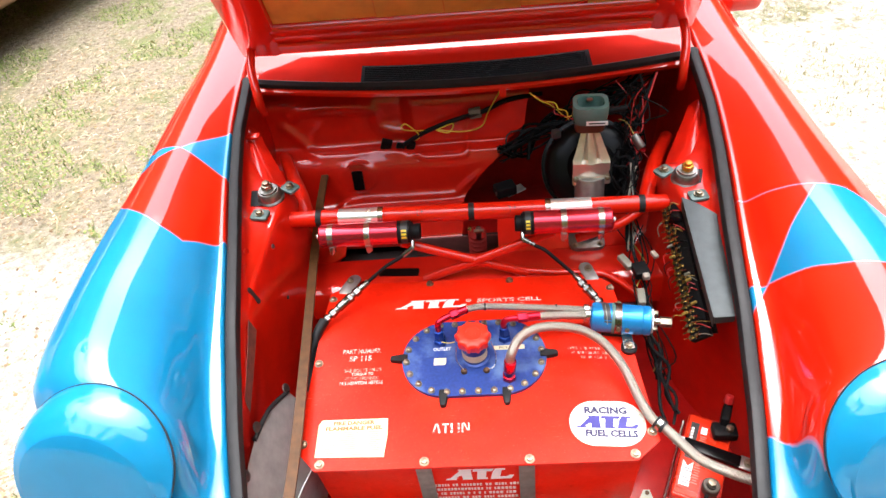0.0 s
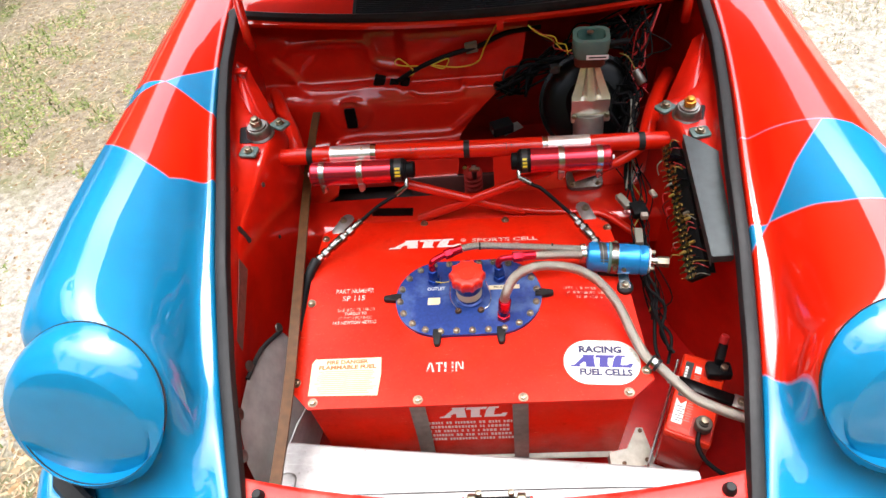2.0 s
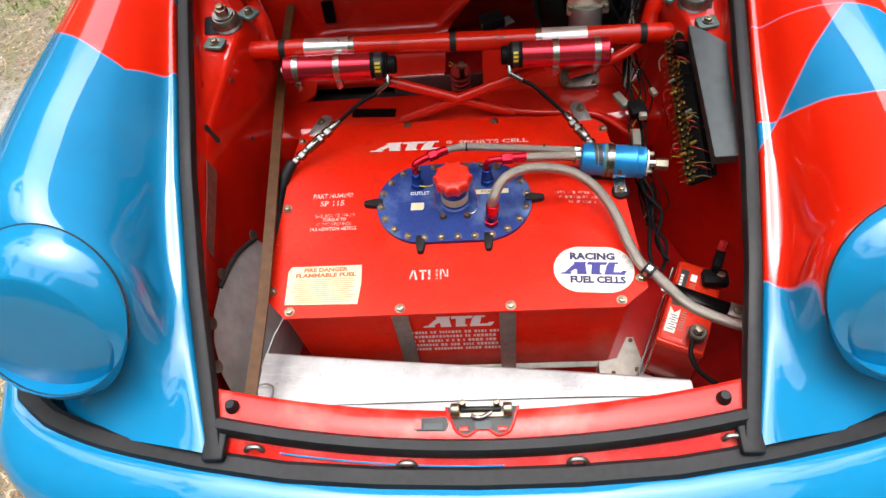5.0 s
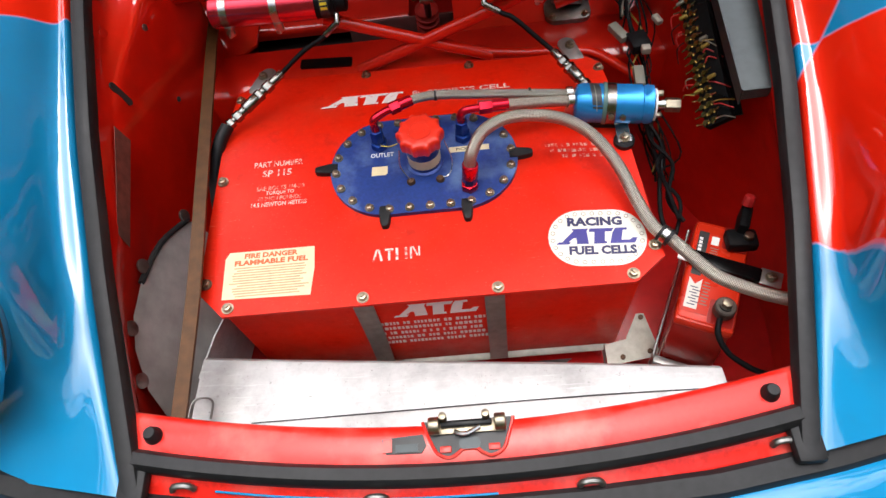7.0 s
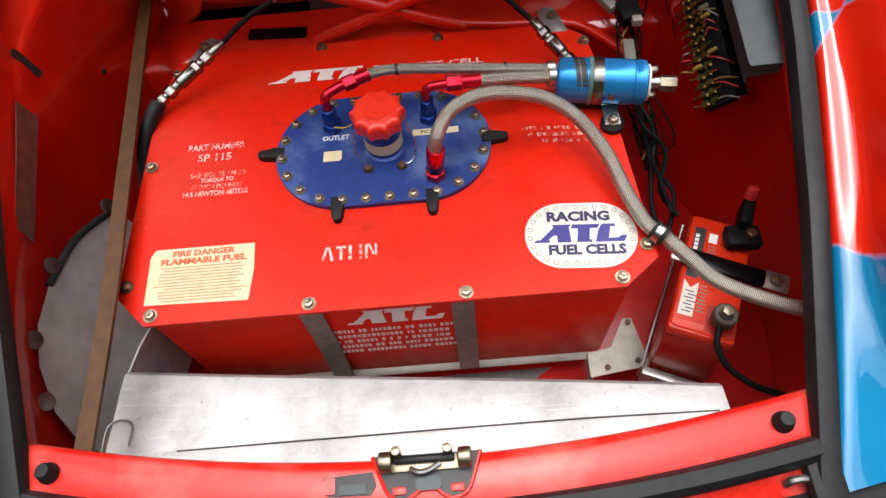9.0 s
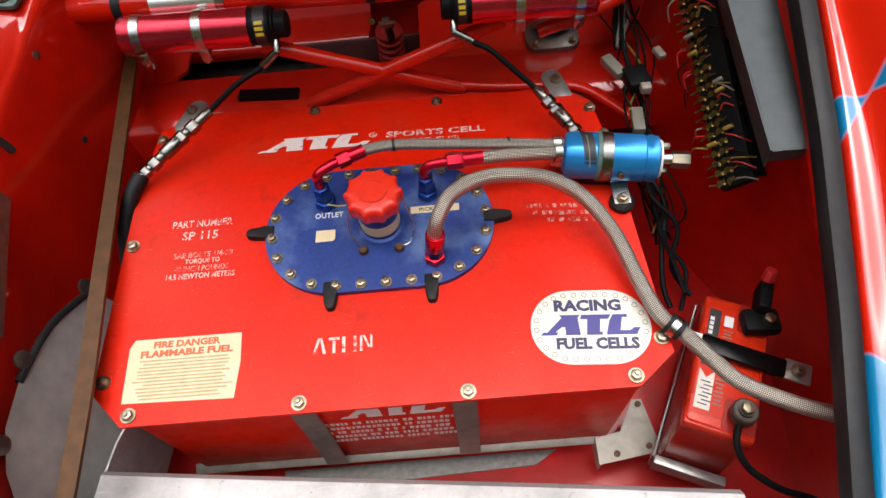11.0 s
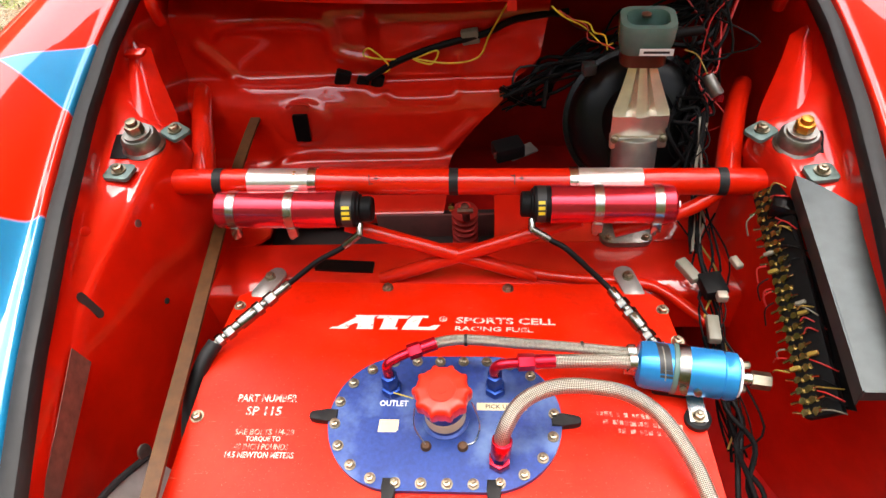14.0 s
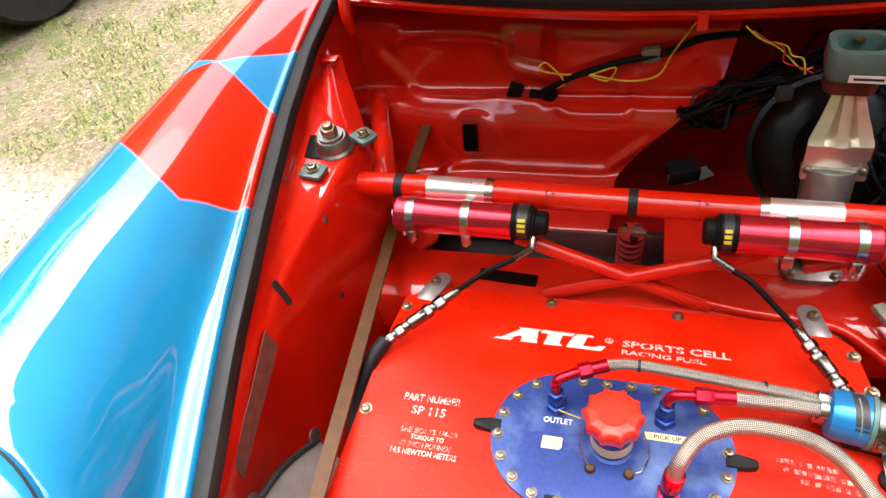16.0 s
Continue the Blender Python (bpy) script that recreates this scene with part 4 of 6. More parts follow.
lid_half = curve_of([(0, 0.625), (0.3, 0.60), (0.6, 0.56), (0.9, 0.515), (1.22, 0.45)])
lid = part("lid_skin", grid([[lid_point(l, lid_half(l) * s, -0.03 - 0.02 * (1 - s * s)) for s in np.linspace(-1, 1, 17)] for l in np.linspace(0, 1.22, 15)], thick=0.003), red_gloss, car, "open red front lid leaning over the trunk", 60)
for sgn in (-1, 1):
    part("lid_frame", grid([[lid_point(l, sgn * (lid_half(l) - a), d) for a, d in ((0.0, -0.03), (0.0, 0.0), (0.008, 0.008), (0.10, 0.012), (0.118, 0.006), (0.122, -0.02))] for l in np.linspace(0, 1.22, 15)], thick=0.002), red_gloss, lid, "", 50)
part("lid_frame", grid([[lid_point(l, u, d) for u in np.linspace(-0.505, 0.505, 9)] for l, d in ((0.0, -0.03), (0.0, 0.004), (0.008, 0.012), (0.05, 0.014), (0.055, 0.008), (0.075, 0.008), (0.08, 0.013), (0.115, 0.012), (0.125, 0.0), (0.125, -0.02))], thick=0.002), red_gloss, lid, "", 50)
part("lid_frame", grid([[lid_point(l, u, d) for u in np.linspace(-0.34, 0.34, 9)] for l, d in ((1.09, -0.02), (1.10, 0.01), (1.21, 0.008), (1.22, -0.03))], thick=0.002), red_gloss, lid, "", 50)
cuts = [-0.5, -0.22, -0.04, 0.16, 0.33, 0.5]
for a, b in zip(cuts, cuts[1:]):
    part("lid_panel", grid([[lid_point(l, (a + (b - a) * s) * min(1, (lid_half(l) - 0.11) / 0.51), -0.012 + 0.004 * math.sin(9 * l + a * 20)) for s in np.linspace(0.004, 0.996, 5)] for l in np.linspace(0.12, 1.11, 9)], thick=0.004), gold_foam, lid, "golden brown bare composite panel", 60)
for side in (-1, 1):
    part("lid_hinge", sweep([C(side * 0.588, 1.08, 0.93), C(side * 0.585, 1.02, 0.90), C(side * 0.575, 0.975, 0.865), C(side * 0.57, 0.955, 0.825), C(side * 0.572, 0.965, 0.79)], 0.012, seg=12), red_inner, car)
part("wing_mirror", box((0.12, 0.06, 0.09), C(0.885, 1.45, 0.80), bevel=0.028, seg=3), red_gloss, car, "red door mirror")

# ---- fuel cell ----
cell = thing("fuel_cell", (0, 0.24, 0.36), "red painted steel fuel cell box with bolted lid", "fuel tank")
outline = [(-0.314, -0.013), (0.308, -0.013), (0.356, 0.026), (0.338, 0.35), (0.334, 0.465), (0.295, 0.512), (0.0, 0.517), (-0.305, 0.527), (-0.357, 0.487), (-0.352, 0.35), (-0.357, 0.031)]
FOLD, SLOPE = 0.35, 0.29


def lid_z(y):
    """Top of the lid plate: level, then bent down towards the rear."""
    return 0.600 - SLOPE * max(0.0, y - FOLD)


def bent_plate(outline, thick):
    """The plate as a fine sheet with a soft fold and slight dents."""
    b = bmesh.new()
    pts = [Vector((*p, 0)) for p in outline]
    b.faces.new([b.verts.new(p) for p in pts])
    for axis, lo_, hi_ in ((0, -0.35, 0.35), (1, 0.0, 0.51)):
        for c in np.arange(lo_, hi_, 0.02):
            no = Vector((1, 0, 0)) if axis == 0 else Vector((0, 1, 0))
            bmesh.ops.bisect_plane(b, geom=b.verts[:] + b.edges[:] + b.faces[:], plane_co=no * c, plane_no=no)
    for v in b.verts:
        y = v.co.y
        soft = math.log1p(math.exp((y - FOLD) / 0.012)) * 0.012
        dent = 0.0035 * noise.noise((v.co.x * 7, y * 7, 5.0)) * max(0.0, min(1.0, (y - 0.3) / 0.12)) + 0.0007 * noise.noise((v.co.x * 14, y * 14, 2.0))
        v.co.z = 0.600 - SLOPE * soft + min(0.0, dent)
    ex = bmesh.ops.extrude_face_region(b, geom=b.faces[:])
    bmesh.ops.translate(b, vec=(0, 0, -thick), verts=[g_ for g_ in ex["geom"] if isinstance(g_, bmesh.types.BMVert)])
    return b


part("top_plate", bent_plate(outline, 0.006), red_tank, cell, "red powder-coated lid plate with chamfered corners", 40)
bx = bmesh.new()
lo = [bx.verts.new(p) for p in ((-0.31, -0.001, 0.337), (0.31, -0.001, 0.337), (0.30, 0.45, 0.337), (-0.30, 0.45, 0.337))]
hi = [bx.verts.new(p) for p in ((-0.325, 0.005, 0.594), (0.325, 0.005, 0.594), (0.315, 0.46, 0.556), (-0.315, 0.46, 0.556))]
bx.faces.new(hi), bx.faces.new(lo[::-1])
for i in range(4):
    bx.faces.new((lo[i], lo[(i + 1) % 4], hi[(i + 1) % 4], hi[i]))
bmesh.ops.bevel(bx, geom=bx.edges[:], offset=0.006, segments=2, affect="EDGES", profile=0.5)
part("tank_box", bx, red_tank, cell)
lidbolt = hexbolt("bolt", 0.0070, 0.0085, zinc)
for x, y in ((-0.305, 0.0), (-0.097, -0.001), (0.106, -0.003), (0.305, 0.0), (-0.345, 0.045), (0.345, 0.045), (-0.342, 0.2425), (-0.345, 0.458), (0.328, 0.443), (0.334, 0.372), (-0.107, 0.505), (0.0925, 0.500)):
    repeat("bolt", lidbolt, (x, y, lid_z(y)), cell, Matrix.Rotation(x * 40, 4, "Z"))
for x in (-0.102, 0.100):
    part("hold_down_strap", grid([[(x + dx, y, z) for dx in (-0.0155, 0.0155)] for y, z in ((0.0, 0.592), (-0.003, 0.590), (-0.0035, 0.57), (-0.005, 0.45), (-0.012, 0.340), (-0.006, 0.328))], thick=0.003), strap_steel, cell, "bare steel hold-down strap")

FP = (0.003, 0.2385)
plate = part("fill_plate", slab([(FP[0] + x, FP[1] + y) for x, y in rounded(0.313, 0.197, 0.0975, 14)], 0.600, 0.608, bevel=0.0015), plate_blue, cell, "scuffed dark blue oval filler plate")


def stadium(w, h, n):
    """n even stops round a stadium."""
    r, s = h / 2, w - h
    total = 2 * s + math.tau * r
    for k in range(n):
        d = (k + 0.5) / n * total
        if d < s:
            yield -s / 2 + d, r
        elif d < s + math.pi * r:
            a = math.pi / 2 - (d - s) / r
            yield s / 2 + r * math.cos(a), r * math.sin(a)
        elif d < 2 * s + math.pi * r:
            yield s / 2 - (d - s - math.pi * r), -r
        else:
            a = -math.pi / 2 - (d - 2 * s - math.pi * r) / r
            yield -s / 2 + r * math.cos(a), r * math.sin(a)


plate_bolt = hexbolt("plate_bolt", 0.0057, 0.0075, zinc, 1.3)
for k, (x, y) in enumerate(stadium(0.294, 0.178, 24)):
    repeat("plate_bolt", plate_bolt, (FP[0] + x, FP[1] + y, 0.608), plate, Matrix.Rotation(k * 0.7, 4, "Z"))
for x, y, a in ((-0.160, 0.2425, 90), (0.164, 0.2385, -90), (-0.062, 0.138, 180), (0.07, 0.138, 180)):
    part("rubber_tab", slab([(-0.0085, -0.018), (0.0085, -0.018), (0.009, -0.004), (0.0075, 0.011), (0.0055, 0.018), (0.003, 0.0205), (-0.003, 0.0205), (-0.0055, 0.018), (-0.0075, 0.011), (-0.009, -0.004)], 0.6, 0.611, (x, y, 0), Matrix.Rotation(radians(a), 4, "Z"), bevel=0.002), rubber, plate)

# filler cap
neck = part("filler_neck", lathe([(0.031, 0), (0.031, 0.002), (0.0268, 0.004), (0.0268, 0.06), (0.0, 0.06)], (0.006, 0.239, 0.608), seg=40), plate_blue, cell)
part("neck_label", lathe([(0.0270, 0.011), (0.0273, 0.011), (0.0273, 0.031), (0.0270, 0.031)], (0.006, 0.239, 0.608), seg=40), cream, neck, "cream paper label wrapped round the neck")
capb = bmesh.new()
seg = 80
rings = []
for r, h, lobes in ((0.029, 0.660, 0), (0.0325, 0.6615, 0.8), (0.0346, 0.666, 1), (0.0352, 0.679, 1.1), (0.0346, 0.6835, 1.1), (0.032, 0.6865, 0.8), (0.0275, 0.688, 0.2), (0.0, 0.688, 0)):
    ring = []
    for k in range(seg):
        a = k * math.tau / seg
        rr = r + lobes * 0.0042 * (max(0, math.cos(10 * a)) ** 1.2 - 0.25)
        ring.append(capb.verts.new((0.006 + rr * math.cos(a), 0.239 + rr * math.sin(a), h)))
    rings.append(ring)
for p, q in zip(rings, rings[1:]):
    for k in range(seg):
        capb.faces.new((p[k], p[(k + 1) % seg], q[(k + 1) % seg], q[k]))
cap = part("filler_cap", capb, cap_red, cell, "bright red fluted screw cap", 40)
part("cap_emblem", lathe([(0.019, 0), (0.019, 0.0012), (0.015, 0.0012), (0.015, 0.0004), (0.008, 0.0004), (0.008, 0.001), (0, 0.001)], (0.006, 0.239, 0.6882)), cap_red, cap)
for x in (-0.018, 0.030):
    part("lanyard_bolt", lathe([(0.007, 0), (0.007, 0.003), (0.005, 0.006), (0, 0.007)], (x, 0.199, 0.608)), rust, plate)
part("lanyard", sweep([(-0.03, 0.225, 0.66), (-0.032, 0.215, 0.63), (-0.018, 0.199, 0.614)], 0.0009, seg=6), steel, cap)
part("lanyard", sweep([(0.043, 0.232, 0.665), (0.052, 0.22, 0.63), (0.045, 0.205, 0.612), (0.03, 0.199, 0.614)], 0.0009, seg=6), steel, cap)
part("lanyard", sweep([(-0.034, 0.243, 0.655), (-0.05, 0.262, 0.628), (-0.066, 0.27, 0.622)], 0.0009, seg=6), yellow, cap)

# print on the plate and the lid
lettering("outlet_word", "OUTLET", 0.0085, (-0.066, 0.2615, 0.608), plate, white, width=0.039)
part("small_label", slab([(-0.084, 0.219), (-0.060, 0.219), (-0.057, 0.223), (-0.057, 0.237), (-0.083, 0.237)], 0.608, 0.6086), cream, plate, "small cream paper tag")
part("pickup_label", slab([(0.047, 0.252), (0.114, 0.252), (0.114, 0.263), (0.047, 0.263)], 0.608, 0.6086), cream, plate, "cream strip label")
lettering("pickup_word", "PICK UP", 0.006, (0.076, 0.2575, 0.6086), plate, ink_black, width=0.034)


def slanted(x0, x1, y0, y1, lean):
    return [(x0, y0), (x1, y0), (x1 + lean, y1), (x0 + lean, y1)]


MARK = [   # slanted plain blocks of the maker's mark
    [(0.0, 0.0), (0.16, 0.0), (0.18, 0.14), (0.03, 0.14)], [(0.07, 0.14), (0.15, 0.14), (0.22, 0.4), (0.25, 0.4), (0.255, 0.14), (0.25, 0.0), (0.40, 0.0), (0.385, 0.86), (0.41, 1.0), (0.20, 1.0), (0.22, 0.86)],
    [(0.41, 0.78), (0.69, 0.78), (0.72, 1.0), (0.42, 1.0)], [(0.46, 0.0), (0.62, 0.0), (0.62, 0.14), (0.595, 0.14), (0.61, 0.775), (0.48, 0.775), (0.465, 0.14)],
    [(0.66, 0.0), (0.96, 0.0), (1.0, 0.34), (0.94, 0.34), (0.90, 0.2), (0.80, 0.2), (0.83, 0.86), (0.88, 0.86), (0.88, 1.0), (0.74, 1.0), (0.70, 0.7), (0.67, 0.2)]]


def emblem(name, x, y, w, h, z, parent, mat, turn=None, at=(0, 0, 0), label=""):
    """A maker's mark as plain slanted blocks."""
    b = bmesh.new()
    for k, block in enumerate(MARK):
        slab([(x + px * w, y + py * h) for px, py in block], z, z + 0.0004 + 0.00005 * k, at, turn, bm=b)
    return part(name, b, mat, parent, label, 20)


BEND = Matrix.Rotation(-math.atan(SLOPE), 4, "X")
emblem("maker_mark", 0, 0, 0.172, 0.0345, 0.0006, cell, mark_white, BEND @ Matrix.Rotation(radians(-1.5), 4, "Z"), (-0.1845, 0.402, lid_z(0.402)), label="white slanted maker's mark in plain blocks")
part("mark_ring", lathe([(0.0062, 0), (0.0062, 0.0012), (0.0046, 0.0012), (0.0046, 0)], (-0.0088, 0.424, lid_z(0.424)), (0, SLOPE, 1), seg=20), stencil, cell)
part("mark_dot", lathe([(0.0022, 0), (0.0022, 0.0012), (0, 0.0012)], (-0.0088, 0.424, lid_z(0.424)), (0, SLOPE, 1), seg=10), stencil, cell)
lettering("stencil_word", "SPORTS CELL", 0.0155, (0.0875, 0.4185, lid_z(0.4185) + 0.0006), cell, stencil, width=0.152, turn=BEND @ Matrix.Rotation(radians(-2), 4, "Z"), bold=0.02)
lettering("stencil_word", "RACING FUEL", 0.0105, (0.070, 0.3995, lid_z(0.3995) + 0.0006), cell, stencil, width=0.118, turn=BEND @ Matrix.Rotation(radians(-2.5), 4, "Z"))
lettering("stencil_word", "PART NUMBER", 0.0115, (-0.248, 0.2725, 0.6), cell, stencil, width=0.085)
lettering("stencil_word", "SP 115", 0.0135, (-0.249, 0.2525, 0.6), cell, stencil, width=0.05)
for text, y, w, m in (("SAE BOLTS 1/4-28", 0.221, 0.082, stencil_faint), ("TORQUE TO", 0.2105, 0.048, stencil), ("40 INCH POUNDS", 0.1995, 0.074, stencil_faint), ("14.5 NEWTON METERS", 0.188, 0.094, stencil)):
    lettering("stencil_word", text, 0.0085, (-0.241, y, 0.6), cell, m, width=w)
rnd = random.Random(31)
for k, (x0, x1) in enumerate(((-0.045, 0.052), (-0.038, 0.058), (-0.02, 0.05))):
    x, run = x0, []
    while x < x1:
        w = rnd.uniform(0.0025, 0.008)
        run.append((x + w / 2, 0.024 - 0.0115 * k - 0.004 * x / 0.05, w, rnd.uniform(0.005, 0.0075)))
        x += w + rnd.choice((0.0018, 0.0018, 0.006))
    bars("faint_print", run, (0.252, 0.226, 0.6), cell, stencil_faint)
b = bmesh.new()
for k, pts in enumerate(([(0, 0), (0.0035, 0), (0.0085, 0.021), (0.0055, 0.021)], [(0.0085, 0.021), (0.011, 0.021), (0.0165, 0), (0.0125, 0)], [(0.0195, 0.0175), (0.033, 0.0175), (0.033, 0.021), (0.0195, 0.021)], [(0.0245, 0), (0.028, 0), (0.028, 0.0165), (0.0245, 0.0165)], [(0.0365, 0), (0.0405, 0), (0.0405, 0.021), (0.0365, 0.021)], [(0.051, 0), (0.0545, 0), (0.0545, 0.021), (0.051, 0.021)], [(0.059, 0), (0.062, 0), (0.062, 0.021), (0.059, 0.021)], [(0.0623, 0.021), (0.0650, 0.021), (0.0715, 0.006), (0.0695, 0.004)], [(0.0722, 0.004), (0.0745, 0.004), (0.0745, 0.021), (0.0722, 0.021)])):
    slab([(-0.083 + x, 0.060 + y) for x, y in pts], 0.6, 0.6004 + 0.00003 * k, bm=b)
part("stencil_marks", b, stencil, cell, "faint white upright stencil strokes", 20)
label1 = part("warning_label", slab([(-0.317, 0.016), (-0.178, 0.0125), (-0.174, 0.06), (-0.176, 0.0985), (-0.313, 0.099), (-0.319, 0.088)], 0.600, 0.6006), cream, cell, "worn cream fire warning label")
lettering("warning_word", "FIRE DANGER", 0.0095, (-0.245, 0.0905, 0.6006), label1, ink_orange, width=0.086, bold=0.045)
lettering("warning_word", "FLAMMABLE FUEL", 0.0095, (-0.244, 0.0782, 0.6006), label1, ink_orange, width=0.118, bold=0.045)
rnd = random.Random(11)
bars("small_print", [(rnd.uniform(-0.004, 0.004), 0.043 - 0.0045 * k, rnd.uniform(0.1, 0.122), 0.0020) for k in range(12)], (-0.246, 0.026, 0.6006), label1, ink_tan)

SM = Matrix.Rotation(radians(-4), 4, "Z")
SC = Vector((0.263, 0.0675, 0.600))
badge = part("sticker", slab(rounded(0.147, 0.099, 0.049, 12), 0, 0.0006, SC, SM), sticker_white, cell, "white oval racing sticker with dark blue print")
lettering("sticker_word", "RACING", 0.0160, SC + Vector((0.0, 0.0285, 0.0006)), badge, ink_navy, SM, 0.083, bold=0.05)
lettering("sticker_word", "FUEL CELLS", 0.0155, SC + Vector((0.005, -0.023, 0.0006)), badge, ink_navy, SM, 0.1, bold=0.05)
emblem("sticker_mark", -0.062, -0.0115, 0.122, 0.027, 0.0006, badge, ink_blue, SM, SC)
ringb = bmesh.new()
for x, y in stadium(0.134, 0.086, 28):
    c = SC + SM.to_3x3() @ Vector((x, y, 0.0006))
    lathe([(0.0036, 0), (0.0036, 0.0003), (0.0027, 0.0003), (0.0027, 0)], c, seg=8, bm=ringb)
part("sticker_dots", ringb, ink_ring, badge)

# front face print
FT = Matrix.Rotation(radians(90 - 1.3), 4, "X")
emblem("maker_mark", -0.064, -0.019, 0.138, 0.04, 0.0, cell, white, FT, (0.0, 0.0032, 0.534))
rnd = random.Random(17)
for k in range(5):
    x, run = -0.089 + 0.004 * (k % 2), []
    while x < (0.083, 0.078, 0.076, 0.079, 0.08)[k]:
        w = rnd.uniform(0.003, 0.0062)
        run.append((x + w / 2, 0.0, w, 0.0088))
        if w > 0.0045:
            run.append((x + w / 2, 0.0, w * 0.4, 0.0100))
        x += w + rnd.choice((0.0022, 0.0022, 0.0022, 0.007))
    bars("stencil_print", run, (0.0, 0.0020 - 0.0004 * k, 0.4945 - 0.0178 * k), cell, mark_white, FT)

# carrier rail and corner bracket under the tank's front
rail = thing("tank_rail", (0, 0.0, 0.34), "bare aluminium angle rail under the tank", "rail")
part("rail_bar", box((0.62, 0.016, 0.007), (-0.015, -0.001, 0.332), Matrix.Rotation(radians(25), 4, "X"), bevel=0.0015), bracket_alu, rail)
part("floor_strip", slab([(-0.2, -0.036), (0.2, -0.022), (0.235, 0.0), (-0.2, -0.002)], 0.276, 0.280), cast, rail)
b = bmesh.new()
b.faces.new([b.verts.new(p) for p in ((0.292, -0.042, 0.338), (0.388, -0.026, 0.327), (0.368, 0.050, 0.345), (0.354, 0.050, 0.346), (0.328, 0.004, 0.342), (0.292, -0.003, 0.342))])
bmesh.ops.solidify(b, geom=b.faces[:], thickness=0.004)
part("corner_bracket", b, bracket_alu, rail, "dull aluminium corner bracket with rusty rivets")
part("bracket_flange", grid([[(0.292, -0.042, 0.338), (0.292, -0.003, 0.342)], [(0.290, -0.044, 0.315), (0.290, -0.005, 0.318)]], thick=0.003), bracket_alu, rail)
for x, y, z in ((0.318, -0.028, 0.3375), (0.368, -0.019, 0.3335), (0.361, 0.042, 0.3465)):
    part("rivet", lathe([(0.0045, 0), (0.0045, 0.003), (0, 0.0045)], (x, y, z), (-0.05, -0.1, 1)), rust, rail)

# ---- plumbing on the tank ----


def hose_end(parent, a, b, mat, r=0.011):
    """A hexagonal hose socket between two points."""
    a, b = Vector(a), Vector(b)
    part("hose_socket", rod(a, a.lerp(b, 0.45), r * 1.18, seg=6, bevel=0.001, bm=rod(a.lerp(b, 0.45), b, r, seg=16)), mat, parent)


feed = thing("fuel_hose", (0.1, 0.32, 0.66), "braided steel fuel hose with red and blue fittings", "hose", "hoses on the tank")
part("union", rod((-0.070, 0.281, 0.608), (-0.070, 0.281, 0.622), 0.0145, seg=6, bevel=0.001), anod_blue, feed)
part("union_nut", rod((-0.070, 0.281, 0.624), (-0.070, 0.281, 0.650), 0.0112, seg=6, bevel=0.001), anod_blue, feed)
part("elbow", sweep([(-0.070, 0.281, 0.650), (-0.070, 0.282, 0.668), (-0.065, 0.286, 0.674), (-0.05, 0.294, 0.677), (-0.04, 0.299, 0.677)], 0.0068, seg=14), anod_red, feed)
hose_end(feed, (-0.042, 0.298, 0.677), (-0.006, 0.313, 0.678), anod_red, 0.0092)
part("braided_line", sweep([(-0.010, 0.312, 0.678), (0.03, 0.319, 0.677), (0.11, 0.318, 0.669), (0.19, 0.316, 0.661), (0.262, 0.313, 0.653)], 0.0074, n=16, seg=16), braided, feed)
for x, z in ((0.034, 0.677), (0.188, 0.661)):
    part("tie", sweep([(x - 0.002, 0.318, z), (x + 0.002, 0.318, z)], 0.0084, n=1, smooth_path=False), ink_black, feed)

ret = thing("fuel_hose", (0.15, 0.29, 0.65), "short braided steel hose with a red elbow", "hose", "hoses on the tank")
part("union", rod((0.072, 0.282, 0.608), (0.072, 0.282, 0.622), 0.0145, seg=6, bevel=0.001), anod_blue, ret)
part("union_nut", rod((0.072, 0.282, 0.624), (0.072, 0.282, 0.65), 0.0112, seg=6, bevel=0.001), anod_blue, ret)
part("elbow", sweep([(0.072, 0.282, 0.648), (0.072, 0.282, 0.663), (0.079, 0.283, 0.672), (0.094, 0.285, 0.673), (0.104, 0.286, 0.672)], 0.0068, seg=14), anod_red, ret)
hose_end(ret, (0.102, 0.286, 0.673), (0.150, 0.292, 0.668), anod_red, 0.0098)
part("braided_line", sweep([(0.145, 0.291, 0.668), (0.2, 0.297, 0.660), (0.264, 0.303, 0.648)], 0.0093, n=16, seg=16), braided, ret)

vent = thing("vent_hose", (0.3, 0.12, 0.62), "long braided steel vent hose looping over the tank to the wing", "hose", "hoses on the tank")
part("union", rod((0.077, 0.178, 0.608), (0.077, 0.178, 0.622), 0.0145, seg=6, bevel=0.001), anod_red, vent)
part("union_nut", rod((0.077, 0.178, 0.622), (0.0785, 0.180, 0.634), 0.0115, seg=6, bevel=0.001), anod_blue, vent)
part("socket", rod((0.0785, 0.180, 0.633), (0.081, 0.184, 0.660), 0.0128, seg=16, bevel=0.001), anod_red, vent)
VP = [(0.080, 0.183, 0.650), (0.084, 0.190, 0.676), (0.105, 0.215, 0.697), (0.145, 0.233, 0.702), (0.195, 0.238, 0.694), (0.24, 0.238, 0.674), (0.28, 0.22, 0.65), (0.31, 0.172, 0.634), (0.327, 0.115, 0.624), (0.345, 0.066, 0.618), (0.367, 0.045, 0.613), (0.389, 0.016, 0.611), (0.42, -0.02, 0.607), (0.472, -0.046, 0.6), (0.515, -0.062, 0.598), (0.55, -0.07, 0.596)]
part("braided_line", sweep(VP, 0.0097, n=12, seg=16), braided, vent)
